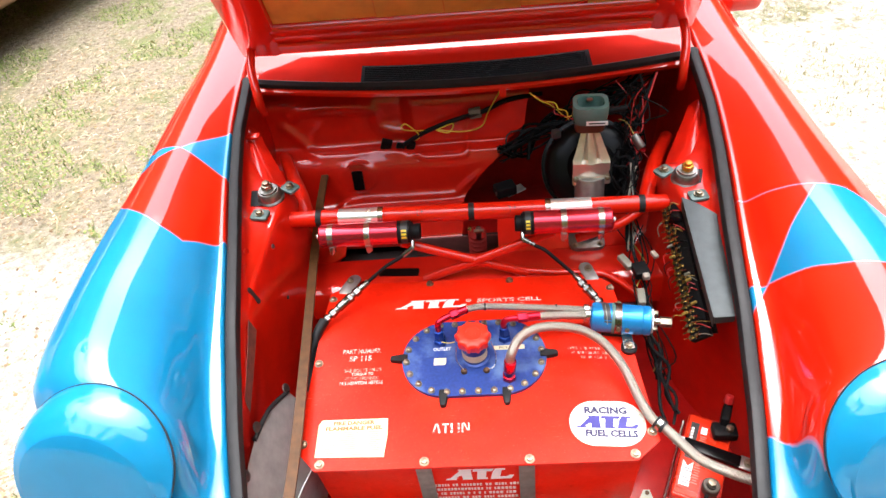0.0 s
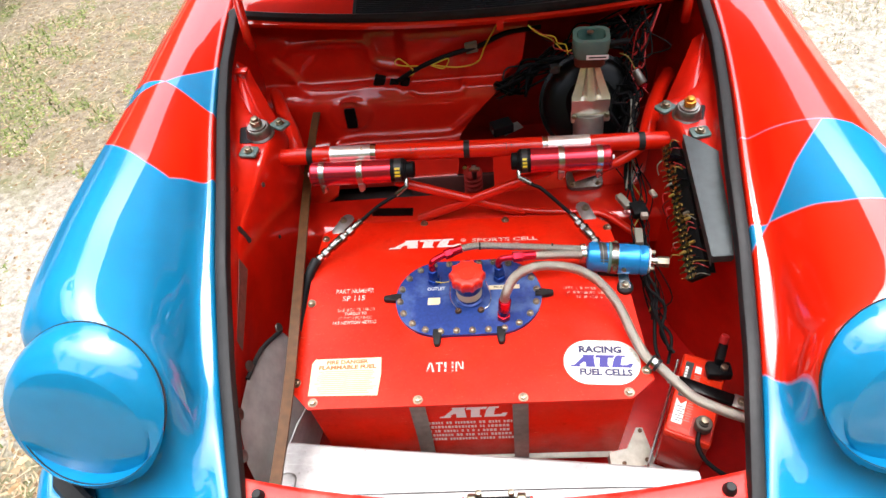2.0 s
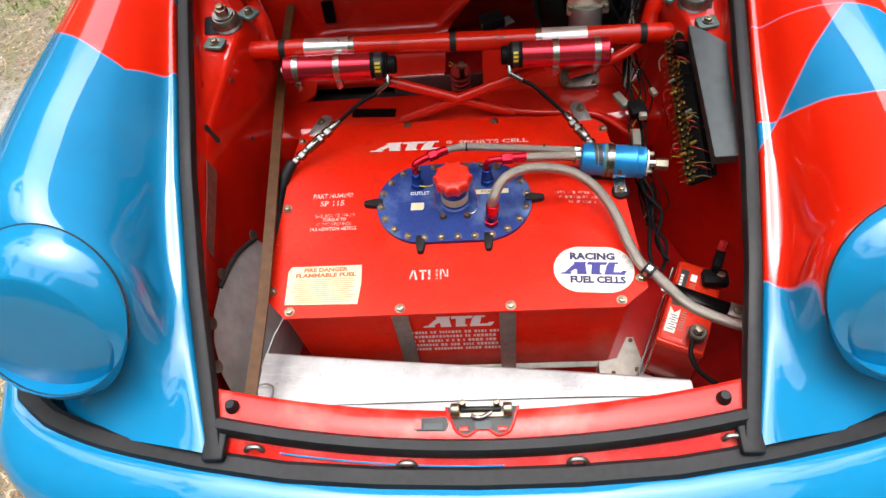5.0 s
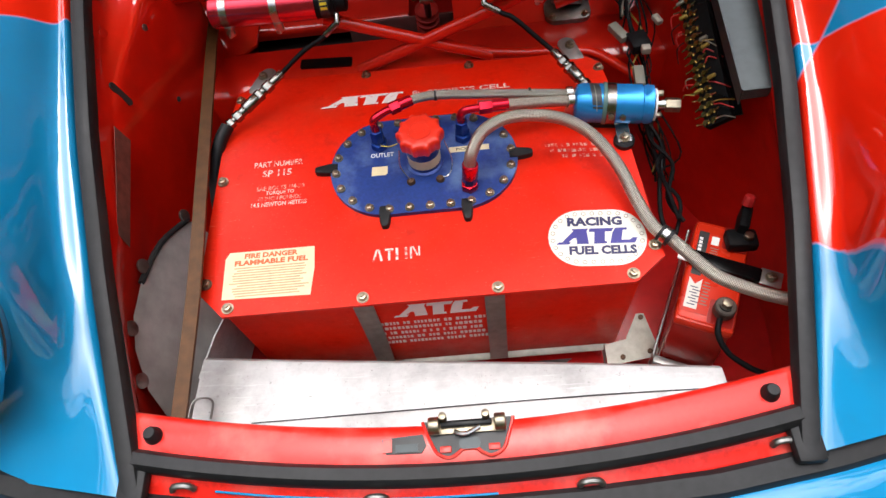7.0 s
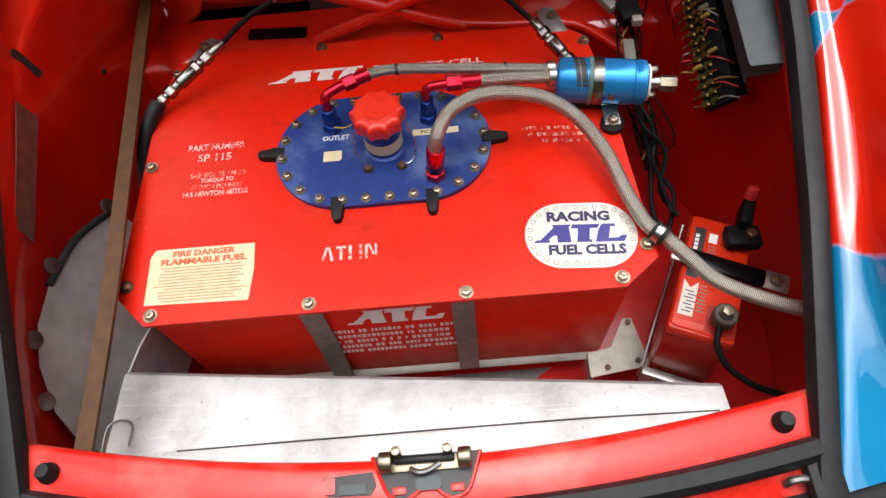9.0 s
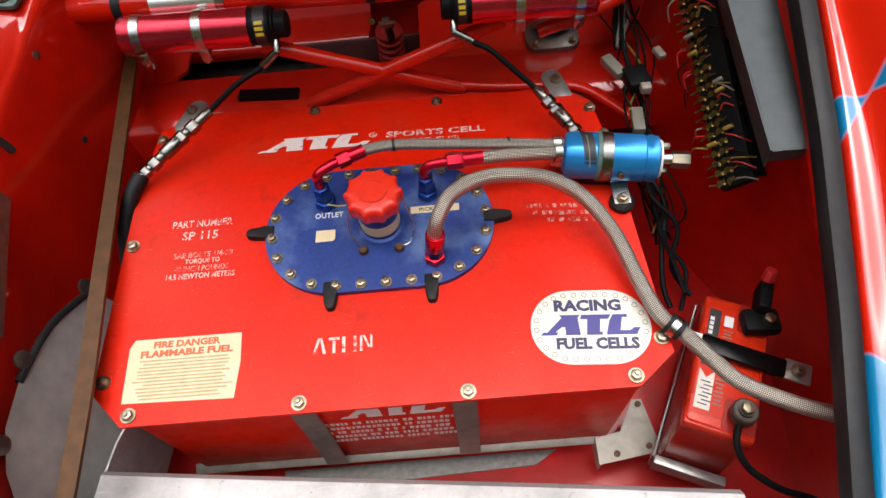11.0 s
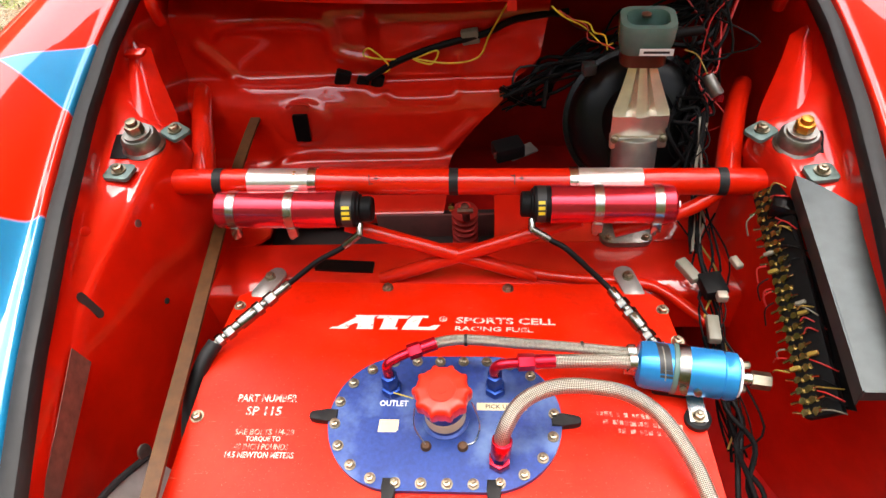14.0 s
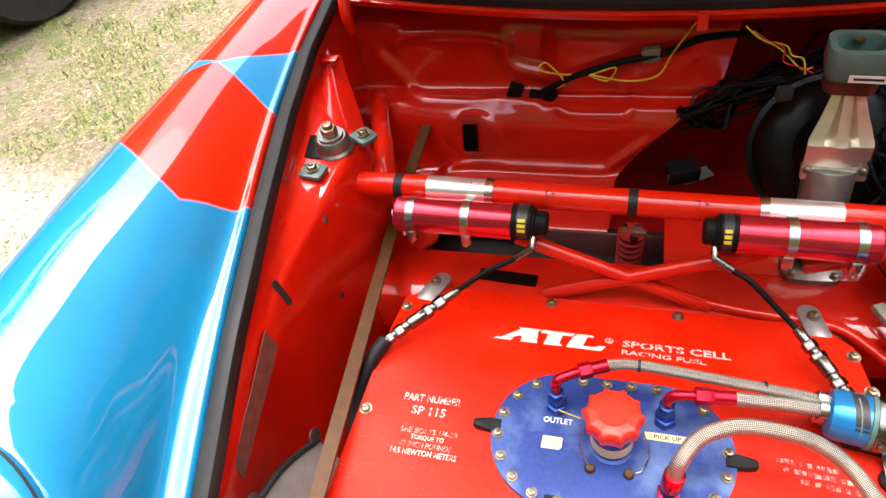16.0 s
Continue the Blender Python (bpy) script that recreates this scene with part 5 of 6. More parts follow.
part("hose_clip", sweep([(0.352, 0.058, 0.617), (0.366, 0.045, 0.614)], 0.0135, n=1, smooth_path=False), rubber, vent)
part("clip_band", sweep([(0.356, 0.0545, 0.616), (0.362, 0.0485, 0.615)], 0.0142, n=1, smooth_path=False), steel, vent)

# fuel pump
pump = thing("fuel_pump", (0.33, 0.30, 0.60), "light blue anodised electric fuel pump clamped to the tank", "fuel pump")
PA, PB = Vector((0.260, 0.309, 0.636)), Vector((0.387, 0.289, 0.634))
pd = (PB - PA).normalized()
part("pump_body", lathe([(0.0, 0.0), (0.022, 0.0), (0.030, 0.004), (0.0325, 0.012), (0.0325, 0.108), (0.031, 0.110), (0.031, 0.112), (0.0325, 0.115), (0.0315, 0.126), (0.0, 0.127)], PA, pd, 36), pump_blue, pump)
part("end_plate", lathe([(0.026, 0), (0.026, 0.003), (0.0, 0.003)], PB, pd, 30), white, pump)
part("outlet_stub", rod(PB, PB + pd * 0.02, 0.009, seg=16), steel, pump)
part("outlet_nut", rod(PB + pd * 0.018, PB + pd * 0.042, 0.012, seg=6, bevel=0.001), zinc, pump, "brass coloured hexagon outlet nut")
for a in (0.018, -0.018):
    part("terminal_post", rod(PB + Vector((0, a * 0.4, a)), PB + Vector((0.014, a * 0.4, a)), 0.005, seg=6, bevel=0.0006), zinc, pump)
for at, ax, r in (((0.252, 0.3135, 0.6545), (1, -0.04, -0.1), 0.0095), ((0.252, 0.3025, 0.6495), (1, 0.08, -0.15), 0.0115)):
    part("inlet_clamp", lathe([(r, -0.005), (r + 0.0016, -0.005), (r + 0.0016, 0.005), (r, 0.005)], at, ax, 20), steel, pump, "bright crimp ring on the inlet hose")
part("inlet_collar", rod(PA - pd * 0.014, PA + pd * 0.002, 0.017, seg=20), steel, pump)
part("clamp_band", lathe([(0.0328, 0), (0.034, 0), (0.034, 0.014), (0.0328, 0.014)], PA + pd * 0.052, pd, 36), fitting_steel, pump, "grey metal clamp band")
part("clear_band", lathe([(0.0327, 0), (0.0345, 0.001), (0.0345, 0.006), (0.0327, 0.007)], PA + pd * 0.045, pd, 36), cloudy, pump)
label_rows = []
for k in (0.025, 0.033, 0.041):
    label_rows.append([PA + pd * k + Vector((0, -math.cos(radians(a)), math.sin(radians(a)))) * 0.0328 for a in range(8, 129, 12)])
part("pump_label", grid(label_rows, thick=0.0004), ink_black, pump, "black paper label on the body", 40)
part("label_line", grid([[PA + pd * k + Vector((0, -math.cos(radians(a)), math.sin(radians(a)))) * 0.0334 for a in range(24, 109, 12)] for k in (0.031, 0.0325)], thick=0.0003), milky, pump, "pale line of small print", 40)
part("pump_tab", grid([[(x, y, z) for x in (0.323, 0.345)] for y, z in ((0.286, 0.626), (0.272, 0.6145), (0.255, 0.6135), (0.236, 0.613))], thick=0.003), steel, pump, "bright bent steel foot")
mount = part("rubber_mount", lathe([(0.017, 0), (0.017, 0.008), (0.013, 0.011), (0, 0.011)], (0.335, 0.244, 0.6), seg=24), rubber, pump)
part("pump_pad", box((0.05, 0.024, 0.012), (0.308, 0.290, 0.604), Matrix.Rotation(radians(-9), 4, "Z"), bevel=0.005), rubber, pump, "black rubber pad under the pump")
for k in (0.054, 0.072):
    part("band_bolt", rod(PA + pd * k + Vector((0, -0.034, 0.006)), PA + pd * k + Vector((0, -0.040, 0.009)), 0.005, seg=6, bevel=0.0008), zinc, pump)
repeat("mount_bolt", lidbolt, (0.335, 0.244, 0.611), pump)

# ---- strut brace and dampers' reservoirs ----
brace = thing("strut_brace", (0.02, 0.58, 0.55), "red tubular strut brace across the trunk", "strut brace")
BA, BB = Vector((-0.4565, 0.5851, 0.7323)), Vector((0.475, 0.577, 0.714))
part("cross_bar", rod(BA, BB, 0.0205, seg=32, bevel=0.002), tube_red, brace)
part("rear_leg", sweep([(-0.395, 0.595, 0.722), (-0.44, 0.72, 0.70), (-0.50, 0.86, 0.655), (-0.575, 1.05, 0.595)], 0.019, n=4, seg=20), tube_red, brace)
part("rear_leg", sweep([(0.425, 0.588, 0.71), (0.46, 0.70, 0.69), (0.51, 0.84, 0.65), (0.575, 1.0, 0.59)], 0.019, n=4, seg=20), tube_red, brace)
part("front_leg", sweep([(0.42, 0.575, 0.705), (0.36, 0.555, 0.675), (0.26, 0.55, 0.64)], 0.011, n=4, seg=16), tube_red, brace)
part("diagonal", rod((-0.165, 0.546, 0.668), (0.140, 0.540, 0.541), 0.0115, seg=16), tube_red, brace)
part("diagonal", rod((0.205, 0.546, 0.672), (-0.122, 0.538, 0.540), 0.0115, seg=16), tube_red, brace)
part("lower_rail", sweep([(0.12, 0.545, 0.548), (0.2, 0.532, 0.546), (0.3, 0.52, 0.548), (0.345, 0.50, 0.548), (0.40, 0.44, 0.545)], 0.009, n=5, seg=12), tube_red, brace)


def on_bar(x):
    return BA.lerp(BB, (x - BA.x) / (BB.x - BA.x))


for x0, x1 in ((-0.312, -0.203), (0.187, 0.295)):
    part("foil_tape", rod(on_bar(x0), on_bar(x1), 0.0211, seg=32), foil, brace, "bright foil tape round the bar")
for x in (-0.361, 0.011, 0.412):
    part("black_band", rod(on_bar(x - 0.007), on_bar(x + 0.007), 0.0214, seg=32), rubber, brace, "black rubber band")


for x, turn in ((-0.118, 1), (0.104, -1)):   # pen marks
    p = on_bar(x) + Vector((0, -0.0132, 0.0159))
    b = box((0.0012, 0.016, 0.0004), p, Matrix.Rotation(radians(50), 4, "X"))
    box((0.006, 0.0012, 0.0004), p + Vector((0.003 * turn, -0.004 * turn, -0.0048 * turn)), Matrix.Rotation(radians(50), 4, "X"), bm=b)
    box((0.007, 0.0011, 0.0004), p + Vector((0.011, 0.0015, 0.0015)), Matrix.Rotation(radians(50), 4, "X"), bm=b)
    box((0.0011, 0.007, 0.0004), p + Vector((0.011, 0.0015, 0.0015)), Matrix.Rotation(radians(50), 4, "X"), bm=b)
    part("pen_mark", b, ink_black, brace, "black pen mark on the tube")


def clamp(parent, c, axis, r):
    """Worm-drive hose clamp with its screw."""
    b = lathe([(r, -0.0065), (r + 0.0012, -0.0065), (r + 0.0012, 0.0065), (r, 0.0065)], c, axis, 32)
    band = part("hose_clamp", b, steel, parent, "bright worm-drive clamp")
    low = Vector(c) + Vector((0, -r * 0.72 - 0.003, -r * 0.72 - 0.002))
    part("clamp_screw", rod(low + Vector((-0.003, -0.002, -0.013)), low + Vector((0.003, 0.002, 0.013)), 0.0048, seg=10, bm=box((0.015, 0.01, 0.02), low, bevel=0.002)), steel, band)


for x in (-0.209, 0.193):
    clamp(brace, on_bar(x), BB - BA, 0.0215)


def reservoir(x0, x1, xcap, z0, z1):
    ob = thing("damper_reservoir", ((x0 + x1) / 2, 0.535, 0.68), "magenta anodised damper reservoir clamped under the brace bar", "damper reservoir", "damper reservoirs")
    a, b, c = Vector((x0, 0.535, z0)), Vector((x1, 0.535, z1)), Vector((xcap, 0.535, z1))
    d = (b - a).normalized()
    L, K = (b - a).length, (c - b).length
    part("canister", lathe([(0.0, 0.0), (0.024, 0.0), (0.0285, 0.004), (0.029, 0.01), (0.029, L), (0.0, L)], a, d, 36), magenta, ob)
    cap_ = part("end_cap", lathe([(0.0275, 0), (0.0275, K * 0.55), (0.0235, K * 0.6), (0.0235, K * 0.64), (0.0195, K * 0.68), (0.0195, K * 0.95), (0.017, K), (0, K)], b, d, 36), black_plastic, ob, "black end cap")
    part("cap_print", lathe([(0.0277, K * 0.16), (0.0279, K * 0.16), (0.0279, K * 0.46), (0.0277, K * 0.46)], b, d, 36), ink_black, cap_)
    # maker's mark as small yellow blocks
    m = bmesh.new()
    for k in range(3):
        ang = radians(14 + 17 * k)
        n_ = Vector((0, -math.cos(ang), math.sin(ang)))
        y_ = Vector((1, 0, 0))
        mm = Matrix.Identity(4)
        for i_, v_ in enumerate((y_, n_.cross(y_), n_)):
            mm[0][i_], mm[1][i_], mm[2][i_] = v_
        box((K * 0.22, 0.005, 0.0008), b + d * K * 0.31 + n_ * 0.0280, mm, bm=m)
    part("cap_mark", m, yellow, cap_)
    part("gas_valve", rod(a - d * 0.008, a, 0.005, seg=10), white, ob)
    for f in (0.15, 0.62):
        clamp(ob, a + d * L * f, d, 0.0293)
    part("banjo_union", rod(b + d * K * 0.62 + Vector((0, -0.018, -0.012)), b + d * K * 0.62 + Vector((0, -0.034, -0.024)), 0.0055, seg=12, bevel=0.001), steel, ob)
    return b + d * K * 0.62 + Vector((0, -0.032, -0.022))


endL = reservoir(-0.356, -0.166, -0.112, 0.716, 0.713)
endR = reservoir(0.338, 0.156, 0.112, 0.711, 0.716)


def damper_hose(label, pts, fit_at, sleeve):
    ob = thing("damper_hose", pts[-1], label, "hose", "damper hoses")
    part("rubber_line", sweep(pts, 0.0043, n=8, seg=12), black_plastic, ob)
    part("ferrule", sweep([Vector(pts[0]), Vector(pts[0]).lerp(Vector(pts[1]), 0.85)], 0.006, n=1, seg=12, smooth_path=False), fitting_steel, ob)
    a, b = Vector(fit_at[0]), Vector(fit_at[1])
    for f0, f1, r, six in ((0.0, 0.2, 0.0075, 0), (0.2, 0.32, 0.0105, 1), (0.32, 0.38, 0.008, 0), (0.38, 0.46, 0.0115, 1), (0.46, 0.68, 0.0105, 0), (0.68, 0.76, 0.0085, 0), (0.76, 0.86, 0.0105, 1), (0.86, 0.9, 0.007, 0), (0.9, 0.97, 0.0098, 1), (0.97, 1.08, 0.006, 0)):
        part("fitting", rod(a.lerp(b, f0), a.lerp(b, f1), r, seg=6 if six else 16, bevel=0.0008), fitting_steel, ob)
    if sleeve:
        part("sleeve", sweep(sleeve, 0.0115, n=6, seg=14), rubber, ob, "thick black rubber sleeve")


damper_hose("black damper hose with bright screw fittings by the tank edge", [endL, endL + Vector((-0.03, -0.01, -0.02)), (-0.20, 0.475, 0.66), (-0.245, 0.45, 0.637)], [(-0.245, 0.45, 0.637), (-0.342, 0.352, 0.617)], [(-0.342, 0.354, 0.617), (-0.357, 0.325, 0.606), (-0.372, 0.28, 0.575), (-0.372, 0.22, 0.53)])
damper_hose("black damper hose with bright screw fittings behind the pump", [endR, endR + Vector((0.03, -0.01, -0.015)), (0.18, 0.48, 0.675), (0.225, 0.455, 0.64), (0.243, 0.44, 0.63)], [(0.243, 0.44, 0.63), (0.30, 0.35, 0.612)], [(0.30, 0.352, 0.612), (0.315, 0.335, 0.606)])

# lugs at the tank's rear corners
for x, y, a in ((-0.312, 0.513, -25), (0.288, 0.508, 15)):
    lug = thing("tank_lug", (x, y, 0.55), "small aluminium tank mounting lug with bolt", "bracket", "tank lugs")
    part("lug_plate", slab(rounded(0.032, 0.074, 0.014), 0.556, 0.561, (x, y, 0), Matrix.Rotation(radians(a), 4, "Z"), bevel=0.001), alu_matt, lug)
    repeat("lug_bolt", lidbolt, (x, y + 0.014, 0.561), lug)
    part("lug_leg", box((0.02, 0.006, 0.022), (x, y + 0.005, 0.548)), alu_matt, lug)

# steering bearing plate on the shelf
bear = thing("bearing_plate", (0.3, 0.635, 0.54), "dull cast aluminium bearing plate on the shelf", "bracket")
part("plate_base", slab(rounded(0.09, 0.07, 0.02), 0.540, 0.550, (0.3, 0.64, 0), bevel=0.003), cast, bear)
part("plate_boss", rod((0.3, 0.65, 0.55), (0.31, 0.70, 0.60), 0.032, 0.026, bevel=0.004), cast, bear)
for dx in (-0.032, 0.032):
    repeat("plate_screw", plate_bolt, (0.3 + dx, 0.617, 0.550), bear)

# steering gaiter seen through the opening
boot = thing("rubber_boot", (0.012, 0.72, 0.41), "dark red ribbed rubber boot", "boot")
prof = []
for k in range(8):
    prof += [(0.0165, 0.016 * k), (0.0255, 0.016 * k + 0.006), (0.0255, 0.016 * k + 0.010)]
prof += [(0.018, 0.130), (0.012, 0.136), (0.0, 0.137)]
part("boot_body", lathe(prof, (0.01, 0.725, 0.40), (0.03, -0.05, 1), 24), boot_red, boot)
part("boot_clip", box((0.014, 0.010, 0.02), (0.022, 0.615, 0.628), bevel=0.004), cast, boot)
part("boot_bolt", rod((0.010, 0.61, 0.63), (0.036, 0.61, 0.63), 0.005, seg=6), zinc, boot)
part("boot_stem", rod((0.018, 0.70, 0.52), (0.022, 0.62, 0.63), 0.007, seg=10), black_satin, boot)
part("boot_nut", rod((0.0, 0.622, 0.632), (0.0, 0.606, 0.640), 0.006, seg=6, bevel=0.001), brass, boot)
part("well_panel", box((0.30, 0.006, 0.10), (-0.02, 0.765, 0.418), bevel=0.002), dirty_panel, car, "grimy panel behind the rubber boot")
# deep shade below the opening is put into this floor's colour
part("well_floor", box((0.6, 0.3, 0.01), (-0.1, 0.69, 0.40)), well_shade, car, "underside seen through the opening, shade put into its colour")

# ---- strut tops ----
for side, bolt_mat in ((-1, zinc), (1, amber)):
    c = Vector((-0.471, 0.606, 0.787)) if side < 0 else Vector((0.511, 0.597, 0.764))
    top = thing("strut_mount", c, "grey metal strut top mount on the tower" if side < 0 else "grey metal strut top mount with amber plated nut", "strut mount", "strut top mounts")
    part("slot_hole", slab(rounded(0.10, 0.06, 0.028), 0.0, 0.0015, c + Vector((side * 0.024, 0.0, 0.002))), black_satin, top)
    part("mount_cup", lathe([(0.033, 0), (0.033, 0.004), (0.029, 0.008), (0.028, 0.022), (0.024, 0.027), (0.0, 0.028)], c, (0, -0.06, 1), 36), cast, top)
    part("mount_washer", lathe([(0.0205, 0.027), (0.0205, 0.032), (0.0, 0.033)], c, (0, -0.06, 1), 30), cast, top)
    part("mount_nut", rod(c + Vector((0, -0.002, 0.032)), c + Vector((0, -0.003, 0.046)), 0.0135, seg=6, bevel=0.001), bolt_mat, top)
    part("mount_stud", rod(c + Vector((0, -0.003, 0.046)), c + Vector((0, -0.003, 0.053)), 0.0085, seg=14, bevel=0.001), bolt_mat, top)
    for du, dy, lab in ((0.013, -0.066, 1), (-0.043, 0.028, 0)):
        q = c + Vector((side * du, dy, 0.003))
        part("mount_tab", slab(rounded(0.042, 0.034, 0.007, 3), 0, 0.006, q, Matrix.Rotation(radians(8 * side if lab else 35 * side), 4, "Z"), bevel=0.001), green_grey, top)
        repeat("tab_bolt", lidbolt, q + Vector((0, 0, 0.006)), top, Matrix.Scale(1.15, 4))

# ---- things down the left side ----
strip = thing("brown_strip", (-0.377, 0.25, 0.62), "long narrow brown strip lying along the tank", "strip")
SP = [(-0.449, 1.07, 0.553), (-0.42, 0.75, 0.60), (-0.368, 0.25, 0.628), (-0.348, 0.02, 0.631), (-0.339, -0.185, 0.632)]
part("strip_face", sweep(SP, 0.01, n=8, profile=[(-0.0105, -0.003), (0.0105, -0.003), (0.0105, 0.003), (-0.0105, 0.003)], up=(0, 0, 1)), bronze_strip, strip)
part("strip_flange", sweep([(x - 0.011, y, z - 0.012) for x, y, z in SP], 0.01, n=8, profile=[(-0.0015, -0.012), (0.0015, -0.012), (0.0015, 0.010), (-0.0015, 0.010)], up=(0, 0, 1)), black_satin, strip, "dark edge of the strip")

duct = thing("air_duct", (0.0, -0.12, 0.45), "large raw aluminium duct across the nose", "air duct")
rows = []
for y, z in ((-0.02, 0.40), (-0.043, 0.522), (-0.05, 0.532), (-0.065, 0.535)):
    rows.append([(x, y - 0.078 * (x + 0.36) / 0.76, z + 0.004 * math.sin(7 * x)) for x in np.linspace(-0.365, 0.416, 12)])
rows.append([(x, -0.185 - 0.01 * (x + 0.36), 0.545 + 0.003 * math.sin(9 * x)) for x in np.linspace(-0.365, 0.416, 12)])
rows.append([(x, -0.215 - 0.005 * (x + 0.36), 0.540) for x in np.linspace(-0.365, 0.416, 12)])
rows.append([(x, -0.23, 0.40) for x in np.linspace(-0.365, 0.416, 12)])
part("duct_shell", grid(rows, thick=0.002), alu_raw, duct, "", 25)
part("duct_cheek", grid([[(-0.350, 0.075, 0.36), (-0.352, 0.06, 0.47), (-0.353, 0.045, 0.50)], [(-0.360, 0.0, 0.36), (-0.362, 0.0, 0.49), (-0.362, -0.005, 0.515)], [(-0.372, -0.09, 0.36), (-0.374, -0.08, 0.50), (-0.374, -0.075, 0.52)]], thick=0.003), alu_raw, duct, "upright aluminium cheek of the duct")
seam = grid([[(x, -0.163 + dy, 0.5475 + 0.003 * math.sin(9 * x) + dz) for x in np.linspace(-0.30, 0.41, 10)] for dy, dz in ((0.0, -0.003), (0.0, 0.0015), (-0.004, 0.0025), (-0.05, 0.001))])
part("duct_flange", seam, alu_raw, duct, "overlapping front flange of the duct", 25)
part("duct_tab", sweep([(-0.367, -0.158, 0.5475), (-0.367, -0.130, 0.5465), (-0.358, -0.119, 0.546), (-0.342, -0.119, 0.546), (-0.333, -0.128, 0.5465), (-0.333, -0.152, 0.5475)], 0.0016, n=4, seg=8), cast, duct, "rough weld bead on the duct")
part("flange_gap", sweep([(x, -0.1615 - 0.012 * max(0, abs(x - 0.06) - 0.2), 0.5487 + 0.003 * math.sin(9 * x)) for x in np.linspace(-0.27, 0.40, 14)], 0.0013, n=2, seg=6), ink_black, duct, "dark joint behind the front flange")
guard = thing("side_plate", (-0.44, 0.05, 0.42), "curved raw aluminium plate on the inner wing", "metal plate")
def on_guard(y, z):
    return (-0.425 + 0.35 * (0.575 - z), y, z)


arc = [(0.205, 0.556), (0.131, 0.600), (0.048, 0.620), (-0.01, 0.621), (-0.059, 0.606), (-0.109, 0.572), (-0.140, 0.526), (-0.150, 0.42), (0.205, 0.40)]
b = bmesh.new()
b.faces.new([b.verts.new(on_guard(y, z)) for y, z in arc])
bmesh.ops.solidify(b, geom=b.faces[:], thickness=0.004)
part("plate_sheet", b, guard_alu, guard)
part("plate_edging", sweep([on_guard(y, z) for y, z in arc[:3]], 0.005, n=4, seg=8), rubber, guard)
for y, z in ((0.205, 0.566), (0.075, 0.624), (-0.03, 0.622), (-0.10, 0.588)):
    p = Vector(on_guard(y, z))
    part("plate_ear", rod(p, p + Vector((0.004, 0, 0.0015)), 0.012, seg=16, bevel=0.001), cast, guard)

# ---- battery corner ----
bat = thing("battery", (0.455, 0.045, 0.33), "orange-red racing battery with a printed label", "battery")
BT = Matrix.Rotation(radians(-24), 4, "Z") @ Matrix.Rotation(radians(-4), 4, "X")
BC = Vector((0.457, 0.042, 0.495))


def onbat(x, y, z):
    return BC + BT.to_3x3() @ Vector((x, y, z))


part("case", box((0.086, 0.195, 0.15), onbat(0, 0, -0.092), BT, bevel=0.005), battery_case, bat)
part("lid", box((0.09, 0.20, 0.022), onbat(0, 0, -0.011), BT, bevel=0.006), battery_red, bat, "orange-red lid")
part("lid_rim", sweep([onbat(x, y, 0.0005) for x, y in rounded(0.082, 0.19, 0.006, 3) + [(0.041, 0.089)]], 0.0016, n=1, seg=6), battery_red, bat)
part("label", slab(rounded(0.050, 0.165, 0.003), 0, 0.0008, onbat(-0.014, 0.0, 0), BT), battery_red, bat)
part("label_black", slab([(-0.036, -0.012), (-0.020, -0.012), (-0.020, 0.078), (-0.036, 0.078)], 0.0008, 0.0013, onbat(0, 0, 0), BT), ink_black, bat, "black printed strip")
part("label_white", slab([(-0.036, -0.076), (-0.016, -0.076), (-0.016, -0.018), (-0.026, -0.030), (-0.036, -0.018)], 0.0008, 0.0013, onbat(0, 0, 0), BT), sticker_white, bat, "white printed panel")
part("label_box", slab([(-0.015, 0.055), (-0.003, 0.055), (-0.003, 0.072), (-0.015, 0.072)], 0.0008, 0.0013, onbat(0, 0, 0), BT), white, bat)
part("label_sign", slab([(-0.010, 0.012), (0.000, 0.012), (-0.005, 0.022)], 0.0008, 0.0013, onbat(0, 0, 0), BT), yellow, bat, "small yellow warning triangle")
part("label_ring", lathe([(0.005, 0.0008), (0.005, 0.0013), (0.0032, 0.0013), (0.0032, 0.0008)], onbat(0.007, 0.014, 0), BT.to_3x3() @ Vector((0, 0, 1)), 16), white, bat)
bars("label_print", [(0, 0.048 - 0.005 * k, 0.013 - 0.003 * (k % 2), 0.0016) for k in range(5)] + [(0, -0.022 - 0.006 * k, 0.012 - 0.004 * (k % 3 == 0), 0.002) for k in range(8)], onbat(-0.008, 0.0, 0.0008), bat, milky, BT)
bars("label_lines", [(-0.026 + 0.004 * (k % 2), -0.036 - 0.0055 * k, 0.012, 0.0016) for k in range(7)], onbat(0, 0, 0.0013), bat, ink_navy, BT)
bars("label_name", [(-0.031, 0.062 - 0.0075 * k, 0.0055, 0.0055) for k in range(4)] + [(-0.025, 0.02 - 0.004 * k, 0.004, 0.002) for k in range(6)], onbat(0, 0, 0.0013), bat, white, BT)
for y in (0.075, -0.072):
    part("terminal_recess", slab(rounded(0.04, 0.045, 0.005), 0, 0.002, onbat(0.022, y, 0), BT), battery_case, bat)
part("terminal_post", rod(onbat(0.022, -0.072, 0), onbat(0.022, -0.072, 0.03), 0.0095, seg=16), lug_metal, bat)
part("terminal_bolt", rod(onbat(0.022, -0.072, 0.03), onbat(0.022, -0.072, 0.038), 0.008, seg=6, bevel=0.001), zinc, bat)
clampb = thing("battery_clamp", onbat(0.022, -0.072, 0.02), "black battery cable clamp with lug", "battery clamp")
